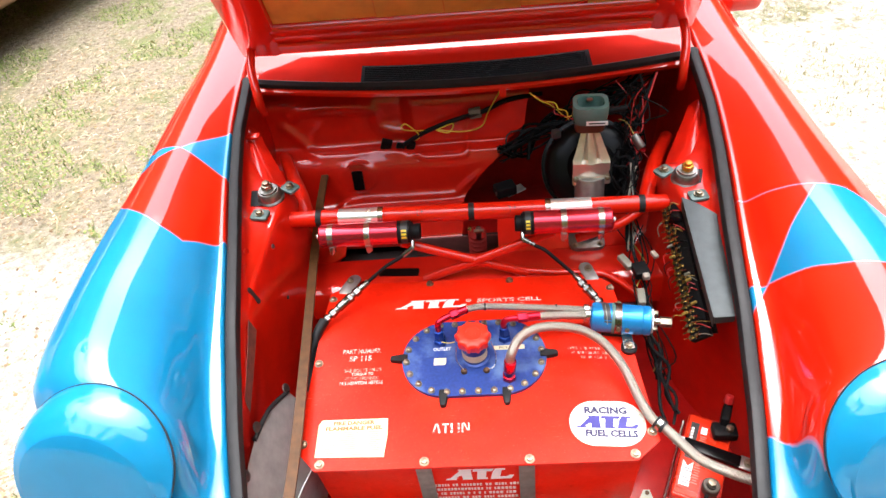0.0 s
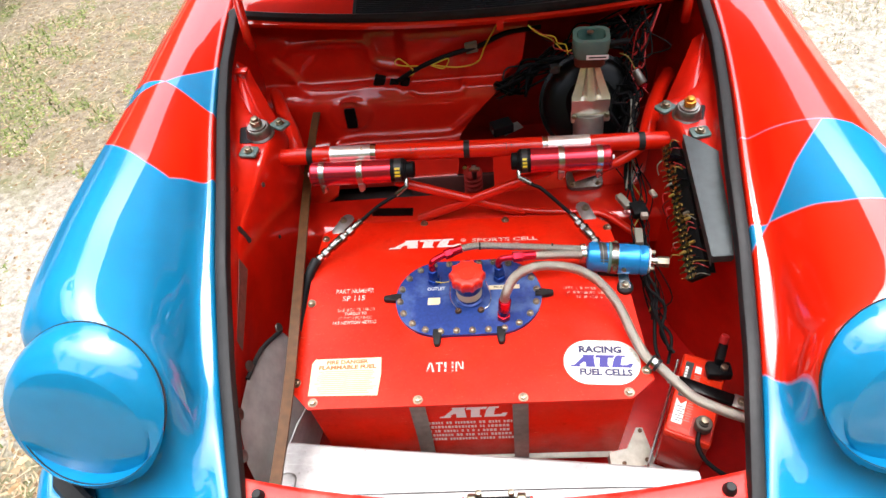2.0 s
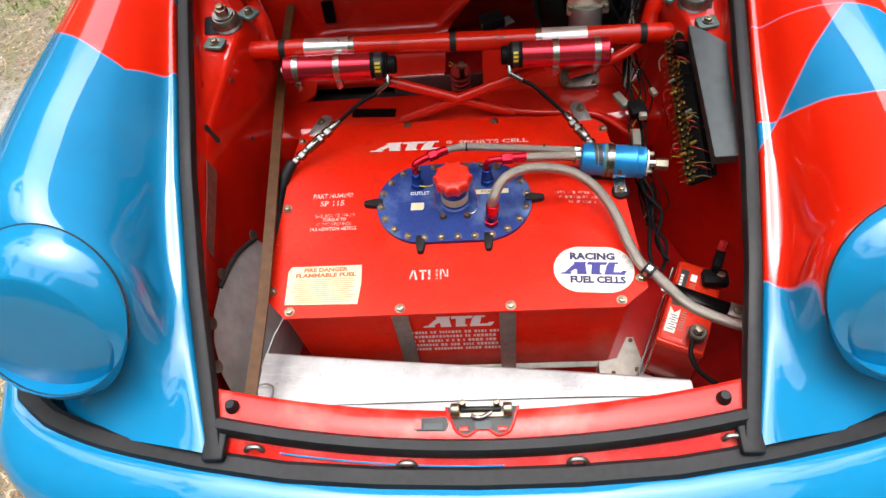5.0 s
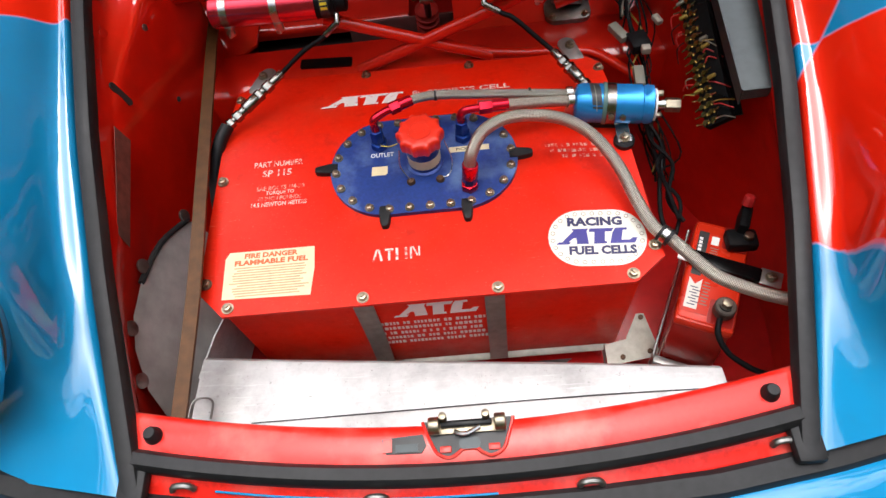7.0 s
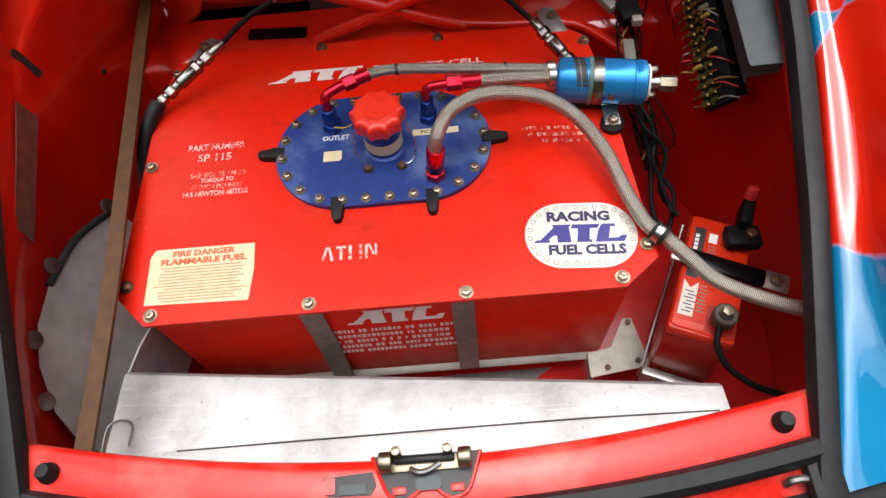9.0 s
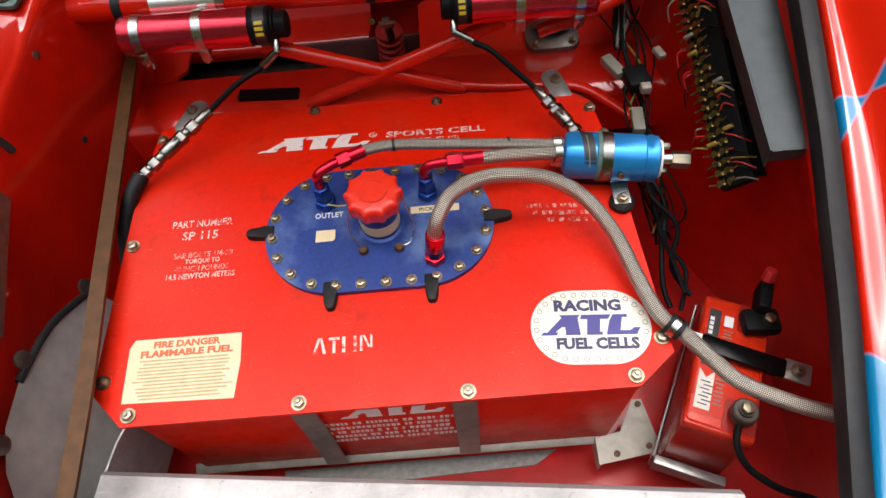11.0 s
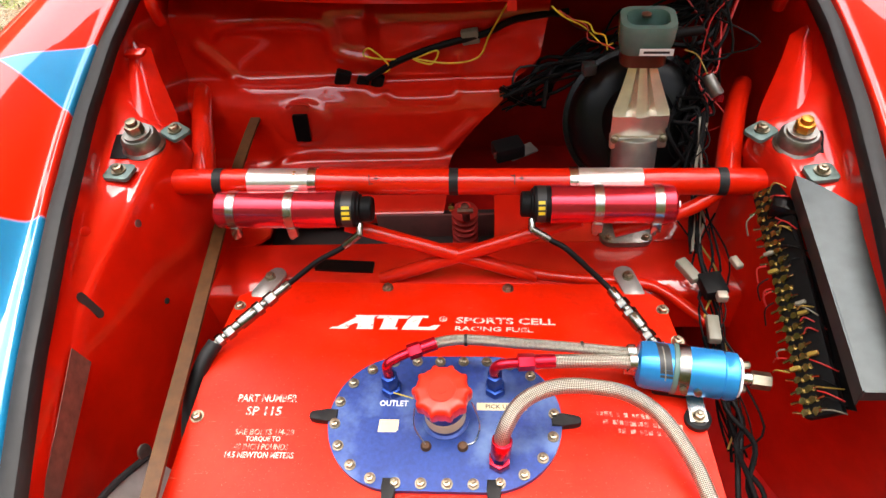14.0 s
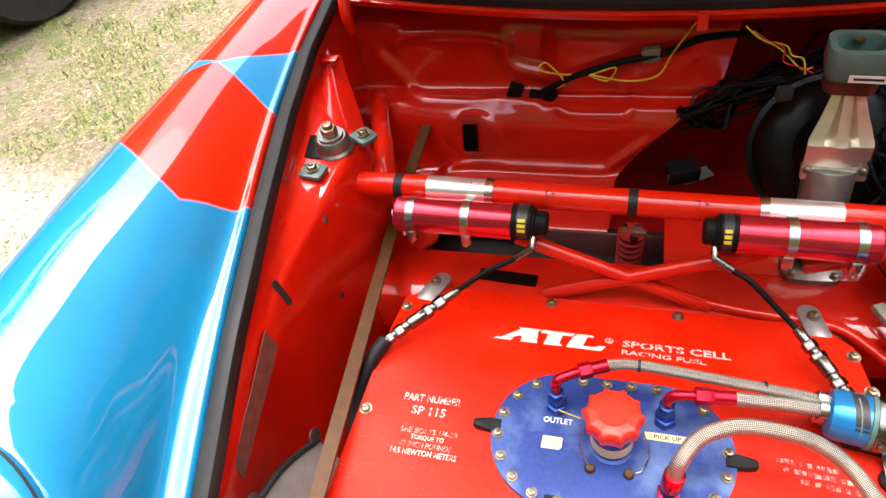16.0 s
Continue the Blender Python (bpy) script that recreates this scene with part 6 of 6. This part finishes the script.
part("clamp_ring", lathe([(0.010, -0.012), (0.0165, -0.012), (0.0165, 0.004), (0.0145, 0.006), (0.010, 0.006)], onbat(0.022, -0.072, 0.022), (0, 0, 1), 20), lug_metal, clampb)
part("cable", sweep([onbat(0.018, -0.09, 0.018), onbat(0.022, -0.112, 0.006), onbat(0.045, -0.128, -0.012), onbat(0.085, -0.135, -0.025), onbat(0.125, -0.128, -0.04), onbat(0.15, -0.122, -0.06)], 0.0045, seg=12), black_plastic, clampb)
plus = thing("battery_terminal", onbat(0.03, 0.08, 0.02), "dark battery terminal clamp with a red capped post", "battery clamp")
part("clamp_body", box((0.05, 0.035, 0.022), onbat(0.028, 0.07, 0.012), BT @ Matrix.Rotation(radians(20), 4, "Z"), bevel=0.006), black_plastic, plus)
part("clamp_arm", box((0.018, 0.05, 0.04), onbat(0.024, 0.10, 0.024), BT, bevel=0.006), black_plastic, plus)
part("clamp_nut", rod(onbat(0.036, 0.07, 0.02), onbat(0.036, 0.07, 0.032), 0.008, seg=6, bevel=0.001), zinc, plus)
part("post_cap", rod(onbat(0.022, 0.118, 0.045), onbat(0.022, 0.125, 0.062), 0.010, 0.0085, seg=8, bevel=0.002), red_wire, plus, "red capped post")
hold = thing("battery_strap", onbat(0.02, 0.01, 0.02), "dark metal battery hold-down bar", "hold-down bar")
HB = BT @ Matrix.Rotation(radians(-2), 4, "Z")
part("bar", box((0.11, 0.026, 0.012), onbat(0.012, 0.012, 0.010), HB, bevel=0.003), black_satin, hold)
part("bar_end", box((0.034, 0.03, 0.004), onbat(0.082, 0.012, 0.010), HB, bevel=0.0015), alu_matt, hold)
part("bar_end", box((0.02, 0.024, 0.004), onbat(-0.052, 0.014, 0.012), HB, bevel=0.0015), white, hold)
repeat("bar_bolt", lidbolt, onbat(0.082, 0.012, 0.012), hold)
tray = thing("battery_tray", onbat(0, -0.1, -0.16), "aluminium angle tray under the battery", "battery tray")
part("tray_rod", rod(onbat(-0.052, 0.09, -0.02), onbat(-0.052, -0.105, -0.13), 0.003, seg=10), steel, tray)
part("tray_rod", rod(onbat(-0.052, -0.105, -0.13), onbat(-0.052, -0.112, -0.175), 0.003, seg=10), steel, tray)
part("tray_front", box((0.1, 0.014, 0.03), onbat(0, -0.108, -0.15), BT, bevel=0.002), alu_matt, tray)

# ---- terminal strip and shield ----
term = thing("terminal_strip", (0.458, 0.39, 0.66), "long dark terminal strip with rows of brass screws", "terminal strip")
TA, TB = Vector((0.460, 0.551, 0.722)), Vector((0.463, 0.229, 0.640))
TN = Vector((-0.75, -0.15, 0.65)).normalized()
td = (TB - TA).normalized()
tx = td.cross(TN).normalized()
tm = Matrix.Identity(4)
for i, v in enumerate((tx, td, TN)):
    tm[0][i], tm[1][i], tm[2][i] = v
part("strip_base", box((0.046, (TB - TA).length, 0.014), (TA + TB) / 2 - TN * 0.009 - tx * 0.012, tm, bevel=0.002), black_plastic, term)
screw = shared(rod((0, 0, -0.002), (0, 0, 0.003), 0.0043, seg=10, bm=box((0.012, 0.0075, 0.002), (0, 0, -0.002))), "screw", brass)
spade = shared(rod((0.0, 0, 0.0), (0.010, 0, 0.001), 0.0016, seg=6), "spade", brass)
rnd = random.Random(4)
rowsn = 24
for k in range(rowsn):
    c = TA.lerp(TB, (k + 0.5) / rowsn)
    for sx in (-0.0065, 0.0065):
        repeat("screw", screw, c + tx * (sx + rnd.uniform(-0.0015, 0.0015)) + TN * rnd.uniform(-0.001, 0.002), term, tm @ Matrix.Rotation(rnd.uniform(-0.5, 0.5), 4, "Z"))
    for sx in (-1, 1):
        if rnd.random() < 0.8:
            e = rnd.uniform(-0.3, 0.3)
            repeat("spade", spade, c + tx * sx * rnd.uniform(0.009, 0.012) + TN * 0.002, term, tm @ Matrix.Rotation(e + (math.pi if sx < 0 else 0), 4, "Z"))
    if rnd.random() < 0.25:
        repeat("sleeve", shared(box((0.014, 0.006, 0.006), (0, 0, 0.004), bevel=0.002), "sleeve", rnd.choice((dull_yellow, milky, dull_yellow))), c + tx * rnd.choice((-0.02, 0.006)), term, tm)
wire_mats = (red_wire, black_plastic, red_wire, milky, dull_yellow, black_plastic, black_plastic)
for k in range(30):
    c = TA.lerp(TB, (k + rnd.random()) / 30)
    sx = rnd.choice((-1, -1, -1, 1))
    p0 = c + tx * sx * 0.014 + TN * 0.003
    p1 = p0 + tx * sx * rnd.uniform(0.008, 0.016) + TN * rnd.uniform(0.0, 0.008) + td * rnd.uniform(-0.006, 0.01)
    p2 = p1 + tx * sx * rnd.uniform(0.006, 0.014) - TN * rnd.uniform(0.008, 0.02) + td * rnd.uniform(-0.004, 0.016)
    part("wire", sweep([p0, p1, p2], 0.0010, n=5, seg=6), rnd.choice(wire_mats), term)
for k in range(5):
    c = TA.lerp(TB, k / 6.5) - tx * 0.030 - TN * 0.008
    part("lead", sweep([c, c + td * 0.03 + TN * 0.004, c + td * 0.07 - tx * 0.004, c + td * 0.10 - TN * 0.01], rnd.uniform(0.002, 0.0035), n=5, seg=8), black_plastic, term)
part("backing_board", grid(smooth_grid([[(0.458, 0.556, 0.700), (0.482, 0.545, 0.708), (0.506, 0.532, 0.722)], [(0.462, 0.39, 0.656), (0.486, 0.38, 0.668), (0.508, 0.37, 0.690)], [(0.466, 0.262, 0.626), (0.486, 0.245, 0.640), (0.503, 0.225, 0.664)]], 4, 4), thick=0.003), black_plastic, term, "black board behind the strip")
shield = thing("shield_plate", (0.5, 0.36, 0.70), "grey sheet metal shield beside the terminal strip", "metal plate")
part("shield_sheet", grid(smooth_grid([[(0.486, 0.520, 0.777), (0.515, 0.495, 0.777), (0.546, 0.460, 0.775)], [(0.484, 0.42, 0.764), (0.512, 0.405, 0.765), (0.541, 0.385, 0.764)], [(0.483, 0.31, 0.750), (0.508, 0.305, 0.752), (0.534, 0.30, 0.752)], [(0.481, 0.21, 0.737), (0.502, 0.209, 0.739), (0.523, 0.208, 0.740)]], 4, 3), thick=0.002), grey_sheet, shield, "", 50)
part("shield_flange", grid([[(0.486, 0.520, 0.777), (0.489, 0.52, 0.745)], [(0.481, 0.21, 0.737), (0.484, 0.21, 0.705)]], thick=0.002), grey_sheet, shield)
part("shield_end", grid([[(0.481, 0.21, 0.737), (0.523, 0.208, 0.740)], [(0.484, 0.212, 0.715), (0.520, 0.211, 0.718)]], thick=0.002), grey_sheet, shield)
part("shield_bracket", box((0.05, 0.03, 0.03), (0.487, 0.505, 0.725), Matrix.Rotation(radians(-25), 4, "Z"), bevel=0.006), black_satin, shield)

# ---- pedal box: brake servo, cylinder and fluid reservoir ----
servo = thing("brake_servo", (0.33, 0.85, 0.55), "black round brake servo with polished bracket", "brake servo")
SA = Vector((0, -0.80, 0.60)).normalized()
part("servo_drum", lathe([(0.0, 0.06), (0.055, 0.06), (0.065, 0.045), (0.09, 0.043), (0.108, 0.036), (0.118, 0.024), (0.122, 0.012), (0.1225, 0.006), (0.131, 0.004), (0.132, 0.0), (0.131, -0.004), (0.123, -0.006), (0.118, -0.035), (0.1, -0.06), (0.0, -0.07)], (0.332, 0.845, 0.628), SA, 48), black_satin, servo, "black steel drum")
fan = []
for f, hw, p in ((0.0, 0.021, (0.318, 0.790, 0.785)), (0.35, 0.033, (0.320, 0.777, 0.748)), (0.75, 0.0465, (0.3215, 0.764, 0.711)), (0.8, 0.047, (0.322, 0.759, 0.704)), (1.0, 0.047, (0.322, 0.757, 0.668))):
    row = []
    for s in np.linspace(-1, 1, 15):
        groove = 0.010 if 0.28 < abs(s) < 0.45 and f < 0.78 else 0.0
        row.append((p[0] + s * hw, p[1] - 0.006 * (1 - abs(s)) + groove, p[2] - groove * 0.4))
    fan.append(row)
part("polished_bracket", grid(fan, thick=0.004), alu_polished, servo, "polished aluminium fan-shaped bracket", 30)
part("bracket_foot", box((0.098, 0.012, 0.03), (0.323, 0.755, 0.655), Matrix.Rotation(radians(-25), 4, "X"), bevel=0.004), alu_polished, servo)
for x in (0.282, 0.364):
    repeat("bracket_bolt", plate_bolt, (x, 0.748, 0.662), servo, aim((0, -0.8, 0.5)))
part("cylinder", rod((0.32, 0.765, 0.655), (0.315, 0.70, 0.50), 0.04, 0.036, seg=32, bevel=0.003), tube_alu, servo, "dull aluminium tube")
fluid = thing("fluid_reservoir", (0.318, 0.82, 0.77), "cloudy plastic brake fluid reservoir with white label", "fluid reservoir")
FR = Vector((0.318, 0.800, 0.812))
FTN = Matrix.Rotation(radians(-4), 4, "Z")
b = bmesh.new()
loops = []
for w, d, r, z in ((0.080, 0.060, 0.020, 0.0), (0.087, 0.070, 0.022, 0.018), (0.089, 0.072, 0.022, 0.046), (0.086, 0.069, 0.021, 0.051), (0.066, 0.049, 0.017, 0.051), (0.063, 0.046, 0.016, 0.047), (0.060, 0.042, 0.015, 0.012)):
    loops.append([b.verts.new(FR + FTN.to_3x3() @ Vector((x, y, z))) for x, y in rounded(w, d, r)])
for p, q in zip(loops, loops[1:]):
    for k in range(len(p)):
        b.faces.new((p[k], p[(k + 1) % len(p)], q[(k + 1) % len(p)], q[k]))
b.faces.new(loops[0][::-1])
part("tank_wall", b, cloudy, fluid, "cloudy green plastic open cup")
part("tank_base", slab(rounded(0.074, 0.055, 0.020), -0.024, -0.0005, FR, FTN), dark_amber, fluid, "amber tinted lower bowl")
part("tank_opening", slab(rounded(0.0605, 0.0405, 0.015), 0.010, 0.016, FR, FTN), ink_black, fluid)
part("cap_knob", lathe([(0.008, 0), (0.008, 0.004), (0, 0.006)], FR + Vector((0, 0.016, 0.044)), seg=16), cast, fluid)
part("front_label", slab([(-0.022, 0), (0.03, 0), (0.03, 0.012), (-0.022, 0.012)], 0, 0.001, FR + Vector((0.008, -0.0385, 0.006)), FTN @ Matrix.Rotation(radians(90), 4, "X")), white, fluid, "white label strip")
bars("label_line", [(0.004, 0.006, 0.04, 0.004)], FR + Vector((0.008, -0.0395, 0.006)), fluid, ink_black, FTN @ Matrix.Rotation(radians(90), 4, "X"))
part("side_nozzle", rod(FR + Vector((0.045, 0.0, 0.02)), FR + Vector((0.09, 0.005, 0.022)), 0.008, seg=12, bm=rod(FR + Vector((0.04, 0, 0.02)), FR + Vector((0.055, 0, 0.02)), 0.011, seg=12)), black_plastic, fluid)

plug = thing("wire_connector", (0.451, 0.799, 0.70), "grey plug with a red face beside the servo", "connector", "wire connectors")
PT = Matrix.Rotation(radians(-35), 4, "Z") @ Matrix.Rotation(radians(-30), 4, "X")
part("plug_shell", rod((0.436, 0.815, 0.742), (0.454, 0.792, 0.716), 0.010, 0.012, seg=14, bevel=0.002), cast, plug)
part("plug_face", box((0.016, 0.004, 0.012), (0.4555, 0.789, 0.714), PT), anod_red, plug, "red plug face")
part("plug_wire", sweep([(0.436, 0.816, 0.743), (0.42, 0.84, 0.765), (0.40, 0.85, 0.77)], 0.0013, seg=8), dull_yellow, plug)
solo("plastic_sleeve", rod((0.438, 0.805, 0.665), (0.445, 0.798, 0.605), 0.008, 0.010, seg=12, bevel=0.002), milky, "milky plastic sleeve hanging beside the servo", "sleeve")
solo("small_switch", box((0.024, 0.018, 0.022), (0.238, 0.832, 0.752), Matrix.Rotation(radians(10), 4, "Z"), bevel=0.003), grey_sheet, "small grey metal switch on the servo rim", "switch")

relay = thing("sensor_block", (0.10, 0.86, 0.53), "small black sensor block with a bare metal tab", "sensor")
part("block", box((0.06, 0.04, 0.032), (0.098, 0.85, 0.562), Matrix.Rotation(radians(20), 4, "Z"), bevel=0.005), black_plastic, relay)
part("block_face", box((0.024, 0.002, 0.014), (0.082, 0.829, 0.566), Matrix.Rotation(radians(20), 4, "Z")), cast, relay)
part("block_tab", box((0.06, 0.03, 0.003), (0.125, 0.86, 0.546), Matrix.Rotation(radians(30), 4, "Z")), alu_matt, relay)

# ---- wiring ----


def tangle(name, label, count, lo, hi, seed, r=(0.0015, 0.0045), mats=(black_plastic,), loose=1.0):
    """A loose bundle of wires inside a box, wandering from end to end."""
    ob = thing(name, lo, label, "wiring")
    rnd = random.Random(seed)
    lo, hi = Vector(lo), Vector(hi)
    for _ in range(count):
        pts = []
        for k in range(6):
            f = k / 5
            c = lo.lerp(hi, f)
            pts.append(c + Vector((rnd.gauss(0, 0.022 * loose), rnd.gauss(0, 0.02 * loose), rnd.gauss(0, 0.018 * loose))))
        part("wire", sweep(pts, rnd.uniform(*r), n=5, seg=7), rnd.choice(mats), ob)
    return ob


loom = tangle("wiring_loom", "loose black wiring loom beside the tank", 11, (0.405, 0.60, 0.61), (0.418, 0.24, 0.48), 21, (0.001, 0.0024), (black_plastic, black_plastic, black_plastic, black_plastic, black_plastic, black_plastic, dull_yellow), 0.8)
tangle("wiring_loom", "dark wires running to the battery", 4, (0.395, 0.40, 0.55), (0.43, 0.14, 0.48), 22, (0.003, 0.0042), (black_plastic,), 0.55)
tangle("wiring_loom", "tangled dark wires beside the brake servo", 14, (0.41, 0.72, 0.62), (0.44, 0.92, 0.72), 23, (0.0015, 0.004), (black_plastic,))
tangle("wiring_loom", "dark hoses in the recess behind the reservoir", 20, (0.10, 0.97, 0.60), (0.50, 1.05, 0.76), 24, (0.0015, 0.0055), (black_plastic, black_plastic, black_satin), 1.1)
tangle("wiring_loom", "thin dark wires between the servo and the wing", 16, (0.425, 0.79, 0.60), (0.475, 0.95, 0.80), 26, (0.0009, 0.0032), (black_plastic, black_plastic, black_plastic, black_satin, black_plastic, black_plastic, red_wire), 1.0)
tangle("wiring_loom", "dark wires hanging under the brace bar", 8, (0.43, 0.77, 0.69), (0.388, 0.54, 0.60), 27, (0.001, 0.0028), (black_plastic, black_plastic, black_plastic, milky), 0.35)
tangle("wiring_loom", "coloured thin wires near the reservoir", 4, (0.19, 0.95, 0.80), (0.285, 0.90, 0.75), 25, (0.001, 0.0016), (yellow, red_wire, black_plastic), 0.3)
for at, size, mat, turn, lab in (((0.372, 0.50, 0.60), (0.018, 0.045, 0.014), milky, 25, "milky plastic wire connector"), ((0.392, 0.40, 0.585), (0.018, 0.045, 0.014), milky, -5, "milky plastic wire connector"), ((0.402, 0.47, 0.60), (0.035, 0.04, 0.02), black_plastic, 10, "black plastic relay block"), ((0.41, 0.445, 0.605), (0.016, 0.014, 0.014), bracket_alu, 0, "small white wire connector"), ((0.435, 0.49, 0.63), (0.012, 0.022, 0.01), bracket_alu, 20, "small white wire connector")):
    solo("wire_connector", box(size, at, Matrix.Rotation(radians(turn), 4, "Z"), bevel=0.0025), mat, lab, "connector", "wire connectors")

rear = thing("bulkhead_loom", (-0.1, 1.02, 0.66), "black loom with yellow wire and plugs on the bulkhead", "wiring")
part("loom", sweep([(-0.19, 1.0, 0.635), (-0.12, 1.0, 0.675), (-0.03, 1.012, 0.70), (0.05, 1.02, 0.715), (0.12, 1.03, 0.74), (0.22, 1.05, 0.74)], 0.007, seg=10), black_plastic, rear)
part("yellow_wire", sweep([(-0.185, 1.0, 0.64), (-0.14, 0.995, 0.662), (-0.175, 1.0, 0.705), (-0.19, 1.0, 0.69), (-0.15, 1.0, 0.68), (-0.09, 1.0, 0.68), (-0.04, 1.0, 0.695), (-0.055, 1.0, 0.665), (-0.09, 0.998, 0.68), (-0.02, 1.0, 0.665), (0.04, 1.01, 0.67), (0.065, 1.01, 0.72), (0.10, 1.0, 0.79)], 0.0018, n=8, seg=7), yellow, rear, "thin yellow wire")
part("white_plug", box((0.035, 0.016, 0.03), (0.026, 1.02, 0.712), Matrix.Rotation(radians(-8), 4, "Y"), bevel=0.003), milky, rear, "white plastic plug")
for x, z, s in ((-0.245, 0.633, 0.032), (-0.205, 0.618, 0.026), (-0.172, 0.624, 0.026)):
    part("black_plug", box((s, 0.02, s), (x, 1.01, z), Matrix.Rotation(radians(20), 4, "Y"), bevel=0.004), black_plastic, rear, "black plug")

# lid prop tab under the cowl
part("cowl_tab", box((0.018, 0.004, 0.03), (0.107, 0.953, 0.815)), red_gloss, car)
part("wing_tab", box((0.035, 0.02, 0.008), C(-0.575, 0.84, 0.80), bevel=0.002), red_inner, car)

# rubber stops and lock on the nose panel
for u in (-0.392, 0.386):
    stop = thing("rubber_stop", C(u, -0.20, 0.656), "black rubber lid stop on the nose panel", "rubber stop", "lid stops")
    part("stop_body", lathe([(0.0115, 0), (0.0115, 0.004), (0.0098, 0.007), (0.0088, 0.014), (0.007, 0.0165), (0.0, 0.017)], C(u, -0.207, 0.656), seg=20), rubber, stop)
lock = thing("lid_lock", (0.043, -0.2, 0.63), "brass plated lid lock in the nose panel", "lock")
notch = [(-0.010, -0.196), (0.0, -0.222), (0.008, -0.236), (0.022, -0.242), (0.034, -0.236), (0.040, -0.232), (0.056, -0.232), (0.062, -0.237), (0.074, -0.242), (0.088, -0.236), (0.095, -0.222), (0.104, -0.196)]
part("lock_well", slab(notch, 0.6565, 0.6590), ink_black, lock)
part("well_rim", sweep([(x, y, 0.6585) for x, y in notch], 0.0022, n=3, seg=8), red_lip, lock)
part("lock_plate", box((0.092, 0.016, 0.004), (0.046, -0.206, 0.661), bevel=0.001), zinc, lock)
part("lock_bar", box((0.064, 0.008, 0.008), (0.045, -0.203, 0.667), bevel=0.002), black_satin, lock)
part("lock_spring", sweep([(0.03, -0.212, 0.666), (0.04, -0.216, 0.668), (0.05, -0.214, 0.667), (0.062, -0.208, 0.668)], 0.003, seg=8), steel, lock)
for x in (0.004, 0.086):
    part("lock_cheek", rod((x - 0.006, -0.204, 0.668), (x + 0.008, -0.204, 0.668), 0.0105, seg=16, bevel=0.002), zinc, lock)
for x in (0.017, 0.070):
    part("lock_pin", rod((x, -0.198, 0.662), (x, -0.196, 0.682), 0.005, seg=12, bevel=0.001), zinc, lock)
part("lock_tongue", slab(rounded(0.026, 0.014, 0.005), 0.6592, 0.661, (0.048, -0.226, 0)), grey_sheet, lock)
for x in (0.018, 0.078):
    part("lock_foot", box((0.014, 0.008, 0.003), (x, -0.232, 0.660), bevel=0.001), red_lip, lock)
lock.matrix_basis = Matrix.Translation((S * 0.004, -S * 0.018, 0)) @ lock.matrix_basis
slot = [(-0.058, -0.232), (-0.006, -0.229), (-0.002, -0.243), (-0.008, -0.252), (-0.052, -0.251)]
part("panel_slot", slab(slot, 0.6565, 0.6600), ink_black, car)
part("slot_flap", box((0.028, 0.010, 0.003), (-0.026, -0.2455, 0.6605)), grey_sheet, car)
part("slot_flap", box((0.011, 0.016, 0.003), (-0.05, -0.241, 0.6605)), red_lip, car)

# ---- parked vehicle beside ----
other = thing("parked_car", (-3.35, 4.08, 0.05), "tan parked car seen low at the edge of the gravel", "car")
ob_m = Matrix.Translation((-3.35, 4.08, 0.05)) @ Matrix.Rotation(radians(-20), 4, "Z")
b = box((1.9, 4.4, 0.70), (0.02, 0, 0.585), bevel=0.16, seg=4)
b.transform(ob_m)
part("body", b, tan_paint, other)
for x in (-0.82, 0.82):
    for y in (-1.35, 1.35):
        b = lathe([(0.19, -0.09), (0.3, -0.1), (0.325, -0.07), (0.325, 0.07), (0.3, 0.1), (0.19, 0.09)], (x, y, 0.325), (1, 0, 0), 40)
        b.transform(ob_m)
        wheel = part("wheel", b, tyre_black, other, "black tyre")
        b = lathe([(0.0, 0.05), (0.1, 0.06), (0.19, 0.08), (0.19, -0.08), (0.0, -0.05)], (x, y, 0.325), (1 if x > 0 else -1, 0, 0), 32)
        b.transform(ob_m)
        part("rim", b, cast, wheel)
